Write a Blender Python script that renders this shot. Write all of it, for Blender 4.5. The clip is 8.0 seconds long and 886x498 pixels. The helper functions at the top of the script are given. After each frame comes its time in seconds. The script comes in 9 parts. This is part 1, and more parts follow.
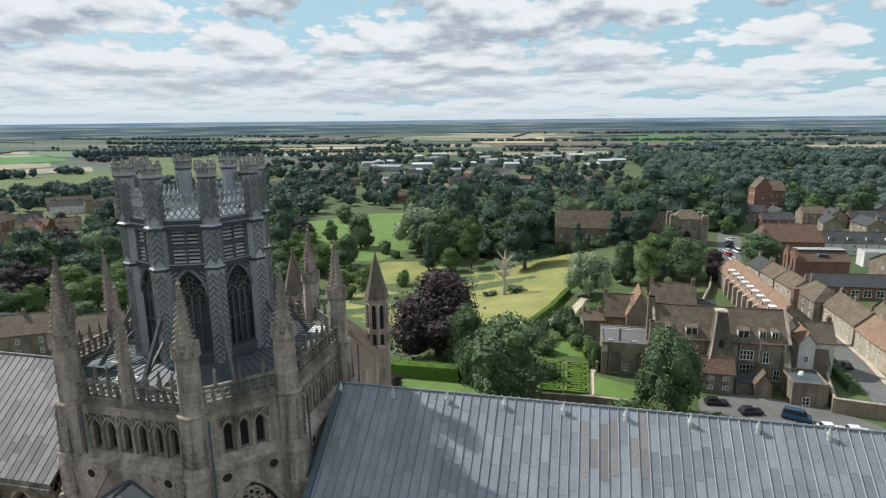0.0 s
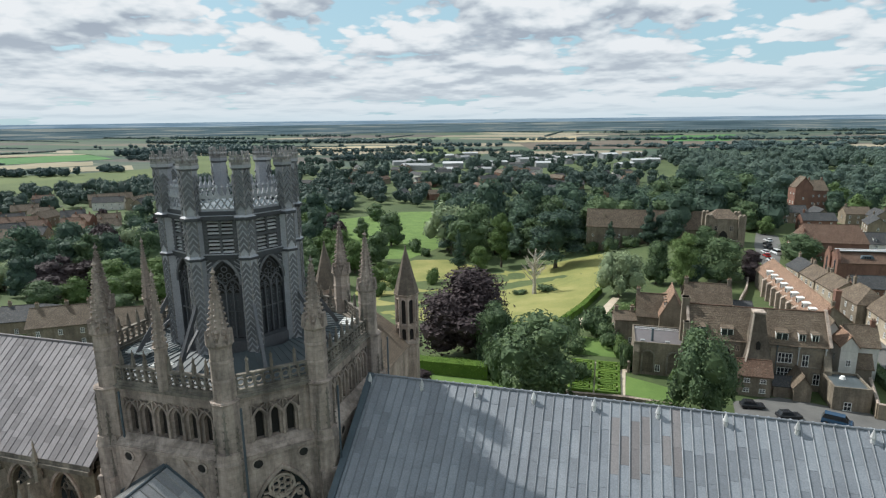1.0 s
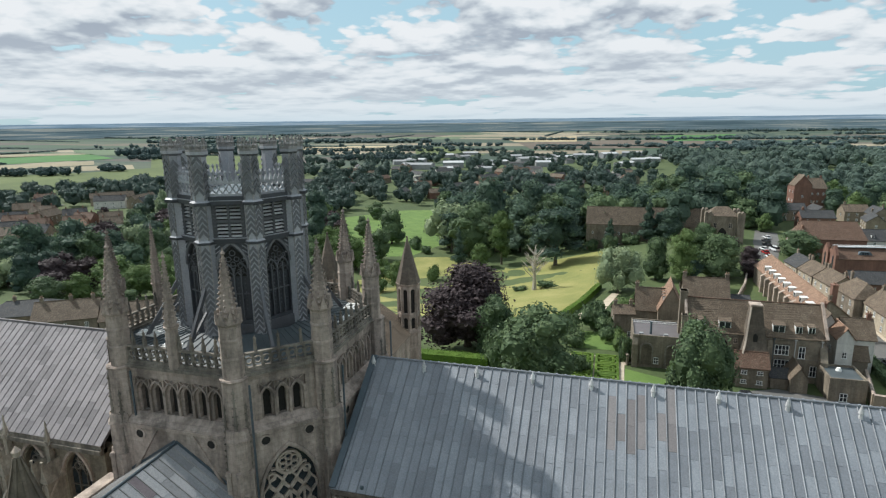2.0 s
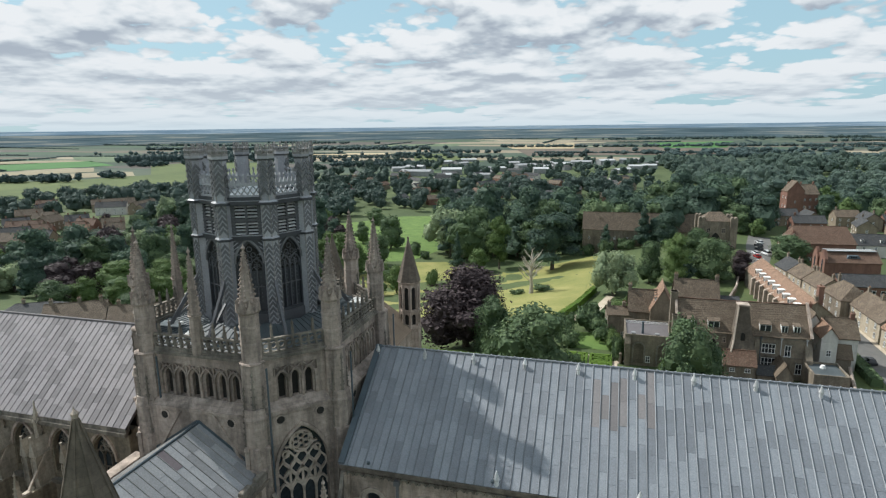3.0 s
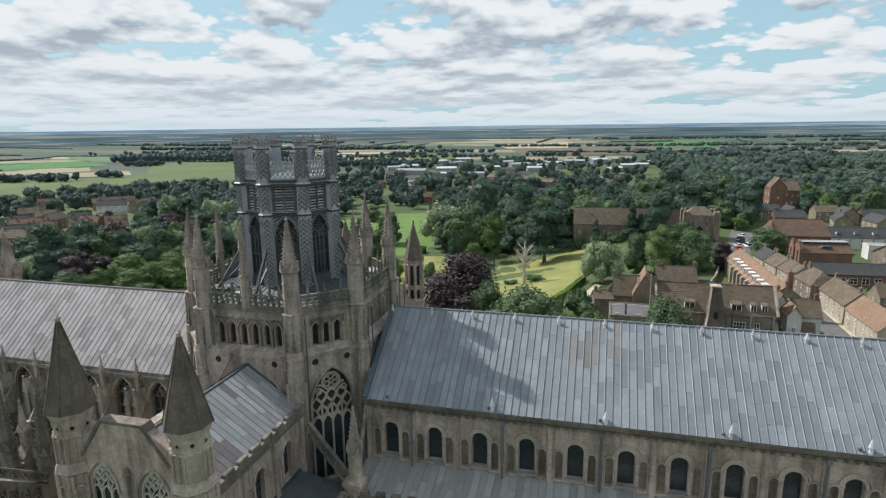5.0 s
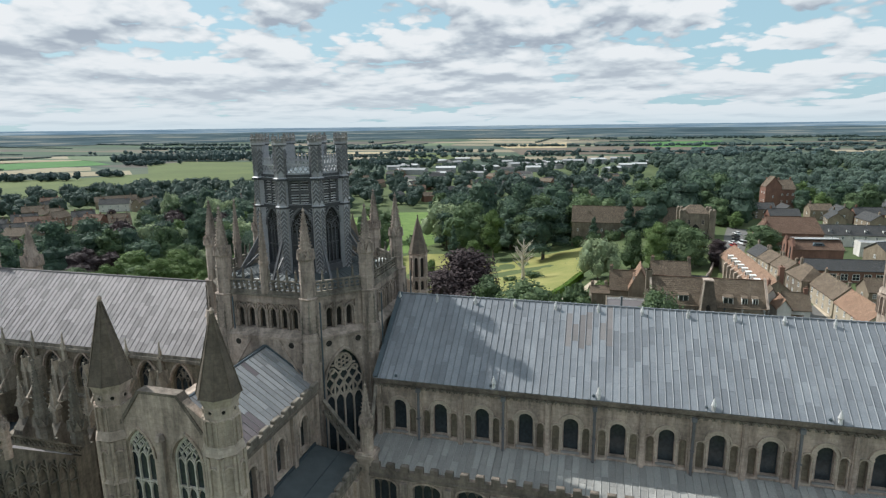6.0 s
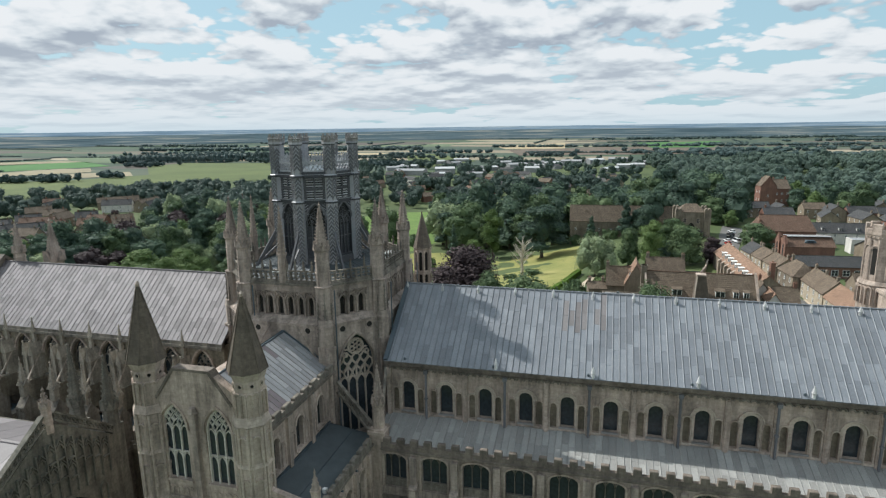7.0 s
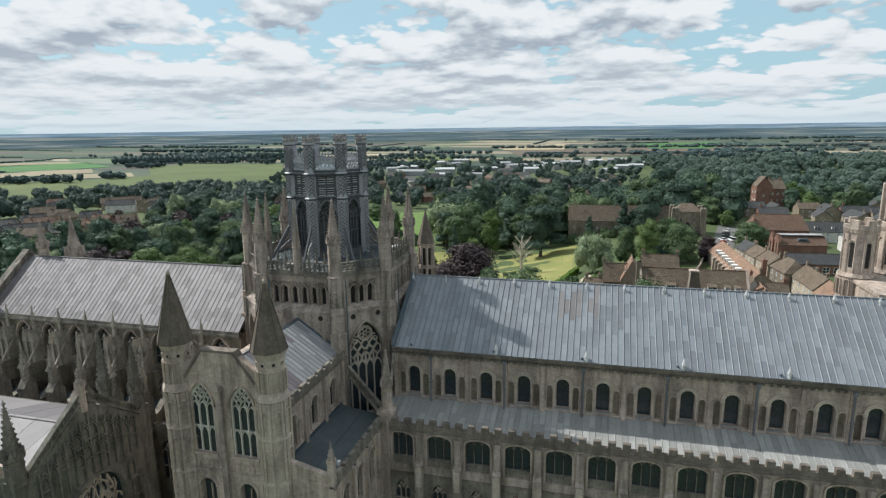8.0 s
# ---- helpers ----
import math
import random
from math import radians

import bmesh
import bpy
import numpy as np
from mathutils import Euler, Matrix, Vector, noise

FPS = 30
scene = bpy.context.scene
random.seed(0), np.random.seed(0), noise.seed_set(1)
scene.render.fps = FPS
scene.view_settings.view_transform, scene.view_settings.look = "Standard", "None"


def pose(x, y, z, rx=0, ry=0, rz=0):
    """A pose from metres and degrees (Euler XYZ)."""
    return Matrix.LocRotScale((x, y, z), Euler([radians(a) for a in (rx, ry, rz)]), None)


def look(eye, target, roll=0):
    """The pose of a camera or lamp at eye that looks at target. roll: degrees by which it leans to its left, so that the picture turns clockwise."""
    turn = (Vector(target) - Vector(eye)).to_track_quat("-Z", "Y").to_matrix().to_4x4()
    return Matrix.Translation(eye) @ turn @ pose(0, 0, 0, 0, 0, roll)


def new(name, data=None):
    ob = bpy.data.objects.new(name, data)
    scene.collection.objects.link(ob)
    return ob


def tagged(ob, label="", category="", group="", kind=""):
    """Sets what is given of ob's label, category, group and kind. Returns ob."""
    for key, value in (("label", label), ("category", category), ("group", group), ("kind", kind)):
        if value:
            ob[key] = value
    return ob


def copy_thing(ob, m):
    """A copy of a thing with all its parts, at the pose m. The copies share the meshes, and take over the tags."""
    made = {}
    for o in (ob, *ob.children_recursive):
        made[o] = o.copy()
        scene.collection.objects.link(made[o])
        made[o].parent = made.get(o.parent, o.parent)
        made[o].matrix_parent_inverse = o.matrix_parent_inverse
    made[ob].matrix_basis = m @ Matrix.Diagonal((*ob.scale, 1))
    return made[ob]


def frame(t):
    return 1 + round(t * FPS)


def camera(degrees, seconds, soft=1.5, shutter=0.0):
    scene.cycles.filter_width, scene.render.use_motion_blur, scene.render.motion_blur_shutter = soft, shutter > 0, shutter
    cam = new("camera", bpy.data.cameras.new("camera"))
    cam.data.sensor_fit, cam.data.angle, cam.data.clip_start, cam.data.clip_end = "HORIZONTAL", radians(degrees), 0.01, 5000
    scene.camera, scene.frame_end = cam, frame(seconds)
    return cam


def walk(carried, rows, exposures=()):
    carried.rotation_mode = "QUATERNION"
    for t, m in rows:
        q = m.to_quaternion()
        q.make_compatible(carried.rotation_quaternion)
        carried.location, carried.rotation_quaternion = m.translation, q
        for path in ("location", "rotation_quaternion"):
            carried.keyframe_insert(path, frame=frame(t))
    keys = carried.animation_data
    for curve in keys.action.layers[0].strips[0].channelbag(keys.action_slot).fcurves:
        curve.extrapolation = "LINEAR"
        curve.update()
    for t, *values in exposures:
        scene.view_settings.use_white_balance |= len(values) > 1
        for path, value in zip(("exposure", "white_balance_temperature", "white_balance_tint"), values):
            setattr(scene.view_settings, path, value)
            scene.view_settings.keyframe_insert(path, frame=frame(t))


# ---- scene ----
# ---- camera and its way ----
cam = camera(74.2, 8.0, soft=1.25)
PATH = [
    (0, (31.77, -44.255, 54.516), (31.338, -42.351, 54.085), -0.6),
    (0.1, (31.775, -44.245, 54.52), (31.302, -42.35, 54.091), -0.7),
    (0.2, (31.775, -44.245, 54.52), (31.277, -42.355, 54.092), -0.7),
    (0.3, (31.775, -44.245, 54.52), (31.26, -42.361, 54.09), -0.7),
    (0.4, (31.775, -44.245, 54.52), (31.25, -42.364, 54.089), -0.7),
    (0.5, (31.777, -44.235, 54.531), (31.246, -42.355, 54.101), -0.7),
    (1, (31.754, -44.272, 53.944), (31.223, -42.393, 53.512), -0.7),
    (1.5, (31.79, -44.438, 53.029), (31.258, -42.559, 52.597), -0.7),
    (1.7, (31.86, -44.95, 52.97), (31.328, -43.071, 52.538), -0.7),
    (2.8, (33.003, -49.227, 52.908), (32.472, -47.345, 52.49), -0.7),
    (3, (33.241, -50.399, 52.998), (32.713, -48.514, 52.589), -0.7),
    (3.5, (33.778, -53.234, 52.874), (33.254, -51.348, 52.465), -0.7),
    (4, (34.286, -55.963, 52.737), (33.767, -54.075, 52.328), -0.7),
    (4.5, (34.696, -58.577, 52.578), (34.181, -56.688, 52.169), -0.7),
    (4.7, (34.943, -59.955, 52.569), (34.431, -58.066, 52.159), -0.7),
    (5.8, (35.757, -65.693, 52.242), (35.251, -63.801, 51.833), -0.8),
    (6, (35.843, -66.631, 52.304), (35.337, -64.74, 51.894), -0.7),
    (6.5, (36.08, -69.243, 52.292), (35.576, -67.351, 51.884), -0.8),
    (7, (36.361, -71.775, 52.249), (35.859, -69.882, 51.842), -0.8),
    (7.5, (36.705, -74.269, 52.258), (36.204, -72.375, 51.853), -0.8),
    (8, (37.156, -76.914, 52.308), (36.655, -75.02, 51.904), -0.8),
]
walk(cam, [(t, look(eye, target, roll)) for t, eye, target, roll in PATH],
     exposures=[(0, 0.0, 6200, 8.0), (8, 0.0, 6200, 8.0)])

# ---- sky, sun and exposure ----
SUN_DIR = Vector((-0.671, 0.19, 0.717)).normalized()


def math_node(nt, op, a, b=None, c=None, clamp=False):
    n = nt.nodes.new("ShaderNodeMath")
    n.operation, n.use_clamp = op, clamp
    for i, v in enumerate((a, b, c)):
        if v is None:
            continue
        if hasattr(v, "is_linked"):
            nt.links.new(v, n.inputs[i])
        else:
            n.inputs[i].default_value = v
    return n.outputs[0]


def ramp_node(nt, fac, stops):
    n = nt.nodes.new("ShaderNodeValToRGB")
    while len(n.color_ramp.elements) < len(stops):
        n.color_ramp.elements.new(0.5)
    for e, (p, c) in zip(n.color_ramp.elements, stops):
        e.position = p
        e.color = (*c, 1) if len(c) == 3 else c
    nt.links.new(fac, n.inputs[0])
    return n.outputs[0]


def mix_node(nt, fac, a, b, mode="MIX"):
    n = nt.nodes.new("ShaderNodeMix")
    n.data_type, n.blend_type = "RGBA", mode
    for i, v in ((0, fac), (6, a), (7, b)):
        if hasattr(v, "is_linked"):
            nt.links.new(v, n.inputs[i])
        elif i == 0:
            n.inputs[0].default_value = v
        else:
            n.inputs[i].default_value = (*v, 1) if len(v) == 3 else v
    return n.outputs[2]


def noise_node(nt, vec, scale, detail=4.0, rough=0.55, distortion=0.0):
    n = nt.nodes.new("ShaderNodeTexNoise")
    n.inputs["Scale"].default_value = scale
    n.inputs["Detail"].default_value = detail
    n.inputs["Roughness"].default_value = rough
    n.inputs["Distortion"].default_value = distortion
    if vec is not None:
        nt.links.new(vec, n.inputs["Vector"])
    return n.outputs["Fac"]


def make_world():
    w = bpy.data.worlds.new("sky")
    scene.world = w
    w.use_nodes = True
    nt = w.node_tree
    nt.nodes.clear()
    out = nt.nodes.new("ShaderNodeOutputWorld")
    bg = nt.nodes.new("ShaderNodeBackground")
    sky = nt.nodes.new("ShaderNodeTexSky")
    sky.sky_type, sky.sun_disc = "NISHITA", False
    sky.sun_elevation = math.asin(SUN_DIR.z)
    sky.sun_rotation = math.atan2(SUN_DIR.x, SUN_DIR.y)
    sky.air_density, sky.dust_density, sky.altitude = 1.0, 1.5, 60
    tc = nt.nodes.new("ShaderNodeTexCoord")
    sep = nt.nodes.new("ShaderNodeSeparateXYZ")
    nt.links.new(tc.outputs["Generated"], sep.inputs[0])
    up = math_node(nt, "MAXIMUM", sep.outputs[2], 0.0)
    flat = math_node(nt, "SQRT", math_node(nt, "ADD", math_node(nt, "MULTIPLY", sep.outputs[0], sep.outputs[0]), math_node(nt, "MULTIPLY", sep.outputs[1], sep.outputs[1])))
    flat = math_node(nt, "MAXIMUM", flat, 0.02)
    cx = math_node(nt, "MULTIPLY", math_node(nt, "DIVIDE", sep.outputs[0], flat), CLOUD_WIDE)
    cy = math_node(nt, "MULTIPLY", math_node(nt, "DIVIDE", sep.outputs[1], flat), CLOUD_WIDE)
    # rows of clouds lie closer together towards the horizon
    tall = math_node(nt, "MULTIPLY", math_node(nt, "LOGARITHM", math_node(nt, "ADD", up, 0.045), math.e), CLOUD_TALL)

    def layer(lift):
        comb = nt.nodes.new("ShaderNodeCombineXYZ")
        nt.links.new(cx, comb.inputs[0])
        nt.links.new(cy, comb.inputs[1])
        nt.links.new(math_node(nt, "ADD", tall, CLOUD_SEED + lift), comb.inputs[2])
        big = noise_node(nt, comb.outputs[0], 0.85, 2.0, 0.5, 0.2)
        puff = nt.nodes.new("ShaderNodeTexVoronoi")
        puff.feature = "SMOOTH_F1"
        for key, value in (("Scale", 1.7), ("Detail", 2.6), ("Roughness", 0.55), ("Lacunarity", 2.3), ("Smoothness", 0.22)):
            puff.inputs[key].default_value = value
        wisp = nt.nodes.new("ShaderNodeVectorMath")
        wisp.operation = "ADD"
        nt.links.new(comb.outputs[0], wisp.inputs[0])
        nz = nt.nodes.new("ShaderNodeTexNoise")
        nz.inputs["Scale"].default_value, nz.inputs["Detail"].default_value = 5.0, 4.0
        nt.links.new(comb.outputs[0], nz.inputs["Vector"])
        sc = nt.nodes.new("ShaderNodeVectorMath")
        sc.operation = "SCALE"
        sc.inputs["Scale"].default_value = 0.15
        nt.links.new(nz.outputs["Color"], sc.inputs[0])
        nt.links.new(sc.outputs[0], wisp.inputs[1])
        nt.links.new(wisp.outputs[0], puff.inputs["Vector"])
        heap = math_node(nt, "MULTIPLY", math_node(nt, "SUBTRACT", 0.42, puff.outputs["Distance"]), 0.8)
        return math_node(nt, "ADD", big, heap), big

    (here, broad), (above, above_broad) = layer(0.0), layer(0.22)
    # towards the horizon the gaps between the clouds close up
    low = math_node(nt, "SUBTRACT", 1.0, math_node(nt, "MULTIPLY", up, 7.5), clamp=True)
    low2 = math_node(nt, "POWER", low, 2.0)
    cover = ramp_node(nt, math_node(nt, "ADD", math_node(nt, "ADD", here, 0.3), math_node(nt, "MULTIPLY", low, 0.25)), [(CLOUD_LOW, (0, 0, 0)), (CLOUD_LOW + 0.10, (1, 1, 1))])
    # flat grey undersides where more cloud stands above, bright heaped tops
    under = math_node(nt, "MULTIPLY", math_node(nt, "SUBTRACT", above, here), 1.7)
    under = math_node(nt, "ADD", under, math_node(nt, "MULTIPLY", math_node(nt, "SUBTRACT", above_broad, 0.48), 1.5))
    shade = math_node(nt, "ADD", under, 0.29, clamp=True)
    cloud = ramp_node(nt, shade, [(0.0, (1.0, 1.0, 1.0)), (0.25, (0.90, 0.925, 0.94)), (0.5, (0.74, 0.785, 0.82)), (0.8, (0.55, 0.60, 0.66)), (1.0, (0.46, 0.51, 0.58))])
    cloud = mix_node(nt, math_node(nt, "MULTIPLY", low, 0.55), cloud, (0.83, 0.875, 0.905))
    haze = mix_node(nt, math_node(nt, "MULTIPLY", math_node(nt, "POWER", low, 6.0), 0.9), cloud, (0.74, 0.84, 0.89))
    gain = nt.nodes.new("ShaderNodeVectorMath")
    gain.operation = "SCALE"
    nt.links.new(sky.outputs[0], gain.inputs[0])
    gain.inputs["Scale"].default_value = SKY_GAIN
    blue = mix_node(nt, 0.7, gain.outputs[0], (0.58, 0.86, 0.97))
    col = mix_node(nt, cover, blue, haze)
    nt.links.new(col, bg.inputs[0])
    bg.inputs[1].default_value = SKY_STRENGTH
    nt.links.new(bg.outputs[0], out.inputs[0])


CLOUD_WIDE, CLOUD_TALL, CLOUD_SEED, CLOUD_LOW = 4.4, 2.2, 2.6, 0.19
SKY_GAIN, SKY_STRENGTH = 0.10, 0.86
make_world()
sun = new("sun", bpy.data.lights.new("sun", "SUN"))
sun.data.energy, sun.data.angle, sun.data.color = 5.0, radians(0.6), (1.0, 0.955, 0.88)
sun.matrix_world = look(SUN_DIR * 300, (0, 0, 0))

# ---- materials ----
def base_mat(name):
    m = bpy.data.materials.new(name)
    m.use_nodes = True
    nt = m.node_tree
    b = nt.nodes["Principled BSDF"]
    geo = nt.nodes.new("ShaderNodeNewGeometry")
    return m, nt, b, geo.outputs["Position"], geo


def bump(nt, b, height, strength, distance=0.05):
    n = nt.nodes.new("ShaderNodeBump")
    n.inputs["Strength"].default_value, n.inputs["Distance"].default_value = strength, distance
    nt.links.new(height, n.inputs["Height"])
    nt.links.new(n.outputs[0], b.inputs["Normal"])


def stone_mat(name, light, mid, dark, course=0.38, streak=0.5, rough=0.9):
    m, nt, b, pos, geo = base_mat(name)
    n1 = noise_node(nt, pos, 0.35, 5, 0.6)
    n2 = noise_node(nt, pos, 2.6, 6, 0.65)
    mp = nt.nodes.new("ShaderNodeMapping")
    mp.inputs["Scale"].default_value = (0.9, 0.9, 0.13)
    nt.links.new(pos, mp.inputs[0])
    n3 = noise_node(nt, mp.outputs[0], 1.0, 5, 0.65)
    both = math_node(nt, "ADD", math_node(nt, "MULTIPLY", n1, 0.55), math_node(nt, "MULTIPLY", n2, 0.45))
    col = ramp_node(nt, both, [(0.33, dark), (0.5, mid), (0.66, light)])
    st = ramp_node(nt, n3, [(0.40, (1, 1, 1)), (0.62, (1 - streak,) * 3)])
    col = mix_node(nt, 1.0, col, st, "MULTIPLY")
    # ashlar courses
    sep = nt.nodes.new("ShaderNodeSeparateXYZ")
    nt.links.new(pos, sep.inputs[0])
    comb = nt.nodes.new("ShaderNodeCombineXYZ")
    nt.links.new(math_node(nt, "ADD", sep.outputs[0], sep.outputs[1]), comb.inputs[0])
    nt.links.new(sep.outputs[2], comb.inputs[1])
    br = nt.nodes.new("ShaderNodeTexBrick")
    for k, v in (("Scale", 1.0), ("Mortar Size", 0.018), ("Brick Width", course * 2.1), ("Row Height", course), ("Bias", 0.0)):
        br.inputs[k].default_value = v
    br.inputs["Color1"].default_value = (0.86, 0.86, 0.86, 1)
    br.inputs["Color2"].default_value = (1.0, 1.0, 1.0, 1)
    br.inputs["Mortar"].default_value = (0.74, 0.74, 0.74, 1)
    nt.links.new(comb.outputs[0], br.inputs["Vector"])
    col = mix_node(nt, 0.8, col, br.outputs["Color"], "MULTIPLY")
    nt.links.new(col, b.inputs["Base Color"])
    b.inputs["Roughness"].default_value = rough
    h = math_node(nt, "ADD", n2, math_node(nt, "MULTIPLY", br.outputs["Fac"], -0.35))
    bump(nt, b, h, 0.5, 0.05)
    return m


def lead_mat(name, tones, rough=0.55, metal=0.0, spread=1.0):
    """Weathered lead: each sheet its own tone, with streaks down the slope."""
    m, nt, b, pos, geo = base_mat(name)
    info = nt.nodes.new("ShaderNodeObjectInfo")
    r = math_node(nt, "FRACT", math_node(nt, "ADD", info.outputs["Random"], geo.outputs["Random Per Island"]))
    n1 = noise_node(nt, pos, 0.8, 5, 0.6)
    n2 = noise_node(nt, pos, 9.0, 4, 0.6)
    f = math_node(nt, "ADD", math_node(nt, "MULTIPLY", r, 0.55 * spread), math_node(nt, "MULTIPLY", n1, 0.45))
    col = ramp_node(nt, f, [(0.15, tones[0]), (0.45, tones[1]), (0.75, tones[2])])
    col = mix_node(nt, 0.5, col, ramp_node(nt, n2, [(0.3, (0.55, 0.55, 0.55)), (0.7, (1.3, 1.3, 1.3))]), "MULTIPLY")
    nt.links.new(col, b.inputs["Base Color"])
    b.inputs["Metallic"].default_value = metal
    rr = math_node(nt, "ADD", math_node(nt, "MULTIPLY", n2, 0.25), rough - 0.12)
    nt.links.new(rr, b.inputs["Roughness"])
    bump(nt, b, math_node(nt, "ADD", n1, math_node(nt, "MULTIPLY", n2, 0.3)), 0.35, 0.06)
    return m


def tile_mat(name, tones, row=0.16, rough=0.85):
    """Clay tiles: rows across the slope, moss and patches."""
    m, nt, b, pos, geo = base_mat(name)
    sep = nt.nodes.new("ShaderNodeSeparateXYZ")
    nt.links.new(pos, sep.inputs[0])
    comb = nt.nodes.new("ShaderNodeCombineXYZ")
    nt.links.new(math_node(nt, "ADD", sep.outputs[0], sep.outputs[1]), comb.inputs[0])
    nt.links.new(sep.outputs[2], comb.inputs[1])
    br = nt.nodes.new("ShaderNodeTexBrick")
    for k, v in (("Scale", 1.0), ("Mortar Size", 0.02), ("Brick Width", 0.24), ("Row Height", row), ("Bias", 0.0)):
        br.inputs[k].default_value = v
    br.inputs["Color1"].default_value = (0.65, 0.65, 0.65, 1)
    br.inputs["Color2"].default_value = (1.1, 1.1, 1.1, 1)
    br.inputs["Mortar"].default_value = (0.4, 0.4, 0.4, 1)
    nt.links.new(comb.outputs[0], br.inputs["Vector"])
    n1 = noise_node(nt, pos, 0.5, 5, 0.65)
    n2 = noise_node(nt, pos, 5.0, 5, 0.6)
    f = math_node(nt, "ADD", math_node(nt, "MULTIPLY", n1, 0.45), math_node(nt, "MULTIPLY", n2, 0.55))
    col = ramp_node(nt, f, [(0.36, tones[0]), (0.5, tones[1]), (0.63, tones[2])])
    n3 = noise_node(nt, pos, 2.2, 6, 0.7)
    col = mix_node(nt, ramp_node(nt, n3, [(0.56, (0, 0, 0)), (0.72, (0.75, 0.75, 0.75))]), col, (0.27, 0.235, 0.165))
    col = mix_node(nt, 0.9, col, br.outputs["Color"], "MULTIPLY")
    nt.links.new(col, b.inputs["Base Color"])
    b.inputs["Roughness"].default_value = rough
    bump(nt, b, math_node(nt, "ADD", n2, math_node(nt, "MULTIPLY", br.outputs["Fac"], -0.7)), 0.6, 0.05)
    return m


def soft_mat(name, tones, scale=1.5, rough=0.85, strength=0.3, fine=12.0, dist=0.05):
    m, nt, b, pos, geo = base_mat(name)
    n1 = noise_node(nt, pos, scale, 5, 0.6)
    n2 = noise_node(nt, pos, fine, 4, 0.6)
    f = math_node(nt, "ADD", math_node(nt, "MULTIPLY", n1, 0.65), math_node(nt, "MULTIPLY", n2, 0.35))
    nt.links.new(ramp_node(nt, f, [(0.35, tones[0]), (0.5, tones[1]), (0.65, tones[2])]), b.inputs["Base Color"])
    b.inputs["Roughness"].default_value = rough
    bump(nt, b, n2, strength, dist)
    return m


def leaf_mat(name, tones, glow=0.22, mix=0.5):
    m, nt, b, pos, geo = base_mat(name)
    info = nt.nodes.new("ShaderNodeObjectInfo")
    n1 = noise_node(nt, pos, 0.35, 3, 0.5)
    f = math_node(nt, "ADD", math_node(nt, "MULTIPLY", geo.outputs["Random Per Island"], mix), math_node(nt, "MULTIPLY", n1, 1.0 - mix))
    f = math_node(nt, "ADD", f, math_node(nt, "MULTIPLY", math_node(nt, "SUBTRACT", info.outputs["Random"], 0.5), 0.25))
    col = ramp_node(nt, f, [(0.2, tones[0]), (0.5, tones[1]), (0.8, tones[2])])
    nt.links.new(col, b.inputs["Base Color"])
    b.inputs["Roughness"].default_value = 0.7
    b.inputs["Specular IOR Level"].default_value = 0.25
    tr = nt.nodes.new("ShaderNodeBsdfTranslucent")
    nt.links.new(col, tr.inputs[0])
    mx = nt.nodes.new("ShaderNodeMixShader")
    mx.inputs[0].default_value = glow
    nt.links.new(b.outputs[0], mx.inputs[1])
    nt.links.new(tr.outputs[0], mx.inputs[2])
    nt.links.new(mx.outputs[0], nt.nodes["Material Output"].inputs[0])
    return m


def glass_mat(name, col, rough=0.12):
    m, nt, b, pos, geo = base_mat(name)
    n1 = noise_node(nt, pos, 3.0, 3, 0.5)
    nt.links.new(ramp_node(nt, n1, [(0.3, tuple(v * 0.6 for v in col)), (0.7, col)]), b.inputs["Base Color"])
    b.inputs["Roughness"].default_value = rough
    bump(nt, b, n1, 0.08, 0.02)
    return m


STONE = stone_mat("limestone", (0.625, 0.512, 0.425), (0.491, 0.399, 0.332), (0.267, 0.218, 0.184), streak=0.45)
STONE_GREY = stone_mat("grey_limestone", (0.544, 0.453, 0.383), (0.418, 0.345, 0.293), (0.224, 0.185, 0.161), streak=0.5)
STONE_DARK = stone_mat("weathered_limestone", (0.345, 0.305, 0.249), (0.239, 0.212, 0.176), (0.117, 0.105, 0.091), streak=0.5)
STONE_PALE = stone_mat("pale_limestone", (0.611, 0.520, 0.429), (0.506, 0.428, 0.353), (0.353, 0.296, 0.246), streak=0.25)
WINDOW_STONE = stone_mat("new_cut_limestone", (0.70, 0.66, 0.58), (0.62, 0.58, 0.51), (0.48, 0.44, 0.385), streak=0.15)
CORNICE = stone_mat("dark_limestone", (0.308, 0.261, 0.211), (0.197, 0.164, 0.136), (0.098, 0.085, 0.073), streak=0.4)
SPIRE_STONE = stone_mat("spire_stone", (0.205, 0.168, 0.128), (0.140, 0.114, 0.088), (0.080, 0.067, 0.054), streak=0.3, course=0.5)
LICHEN_STONE = stone_mat("lichen_limestone", (0.258, 0.243, 0.196), (0.176, 0.167, 0.137), (0.088, 0.085, 0.072), streak=0.5)
CHOIR_STONE = stone_mat("grey_cream_limestone", (0.52, 0.465, 0.375), (0.40, 0.356, 0.288), (0.20, 0.178, 0.148), streak=0.4)
OCHRE_STONE = stone_mat("ochre_limestone", (0.362, 0.310, 0.228), (0.250, 0.214, 0.158), (0.118, 0.102, 0.078), streak=0.45)
CREAM_STONE = stone_mat("cream_house_wall", (0.54, 0.47, 0.36), (0.46, 0.395, 0.30), (0.35, 0.30, 0.225), course=0.2, streak=0.2)
RUBBLE = stone_mat("rubble_stone", (0.34, 0.285, 0.215), (0.25, 0.21, 0.16), (0.145, 0.122, 0.096), course=0.22, streak=0.35)
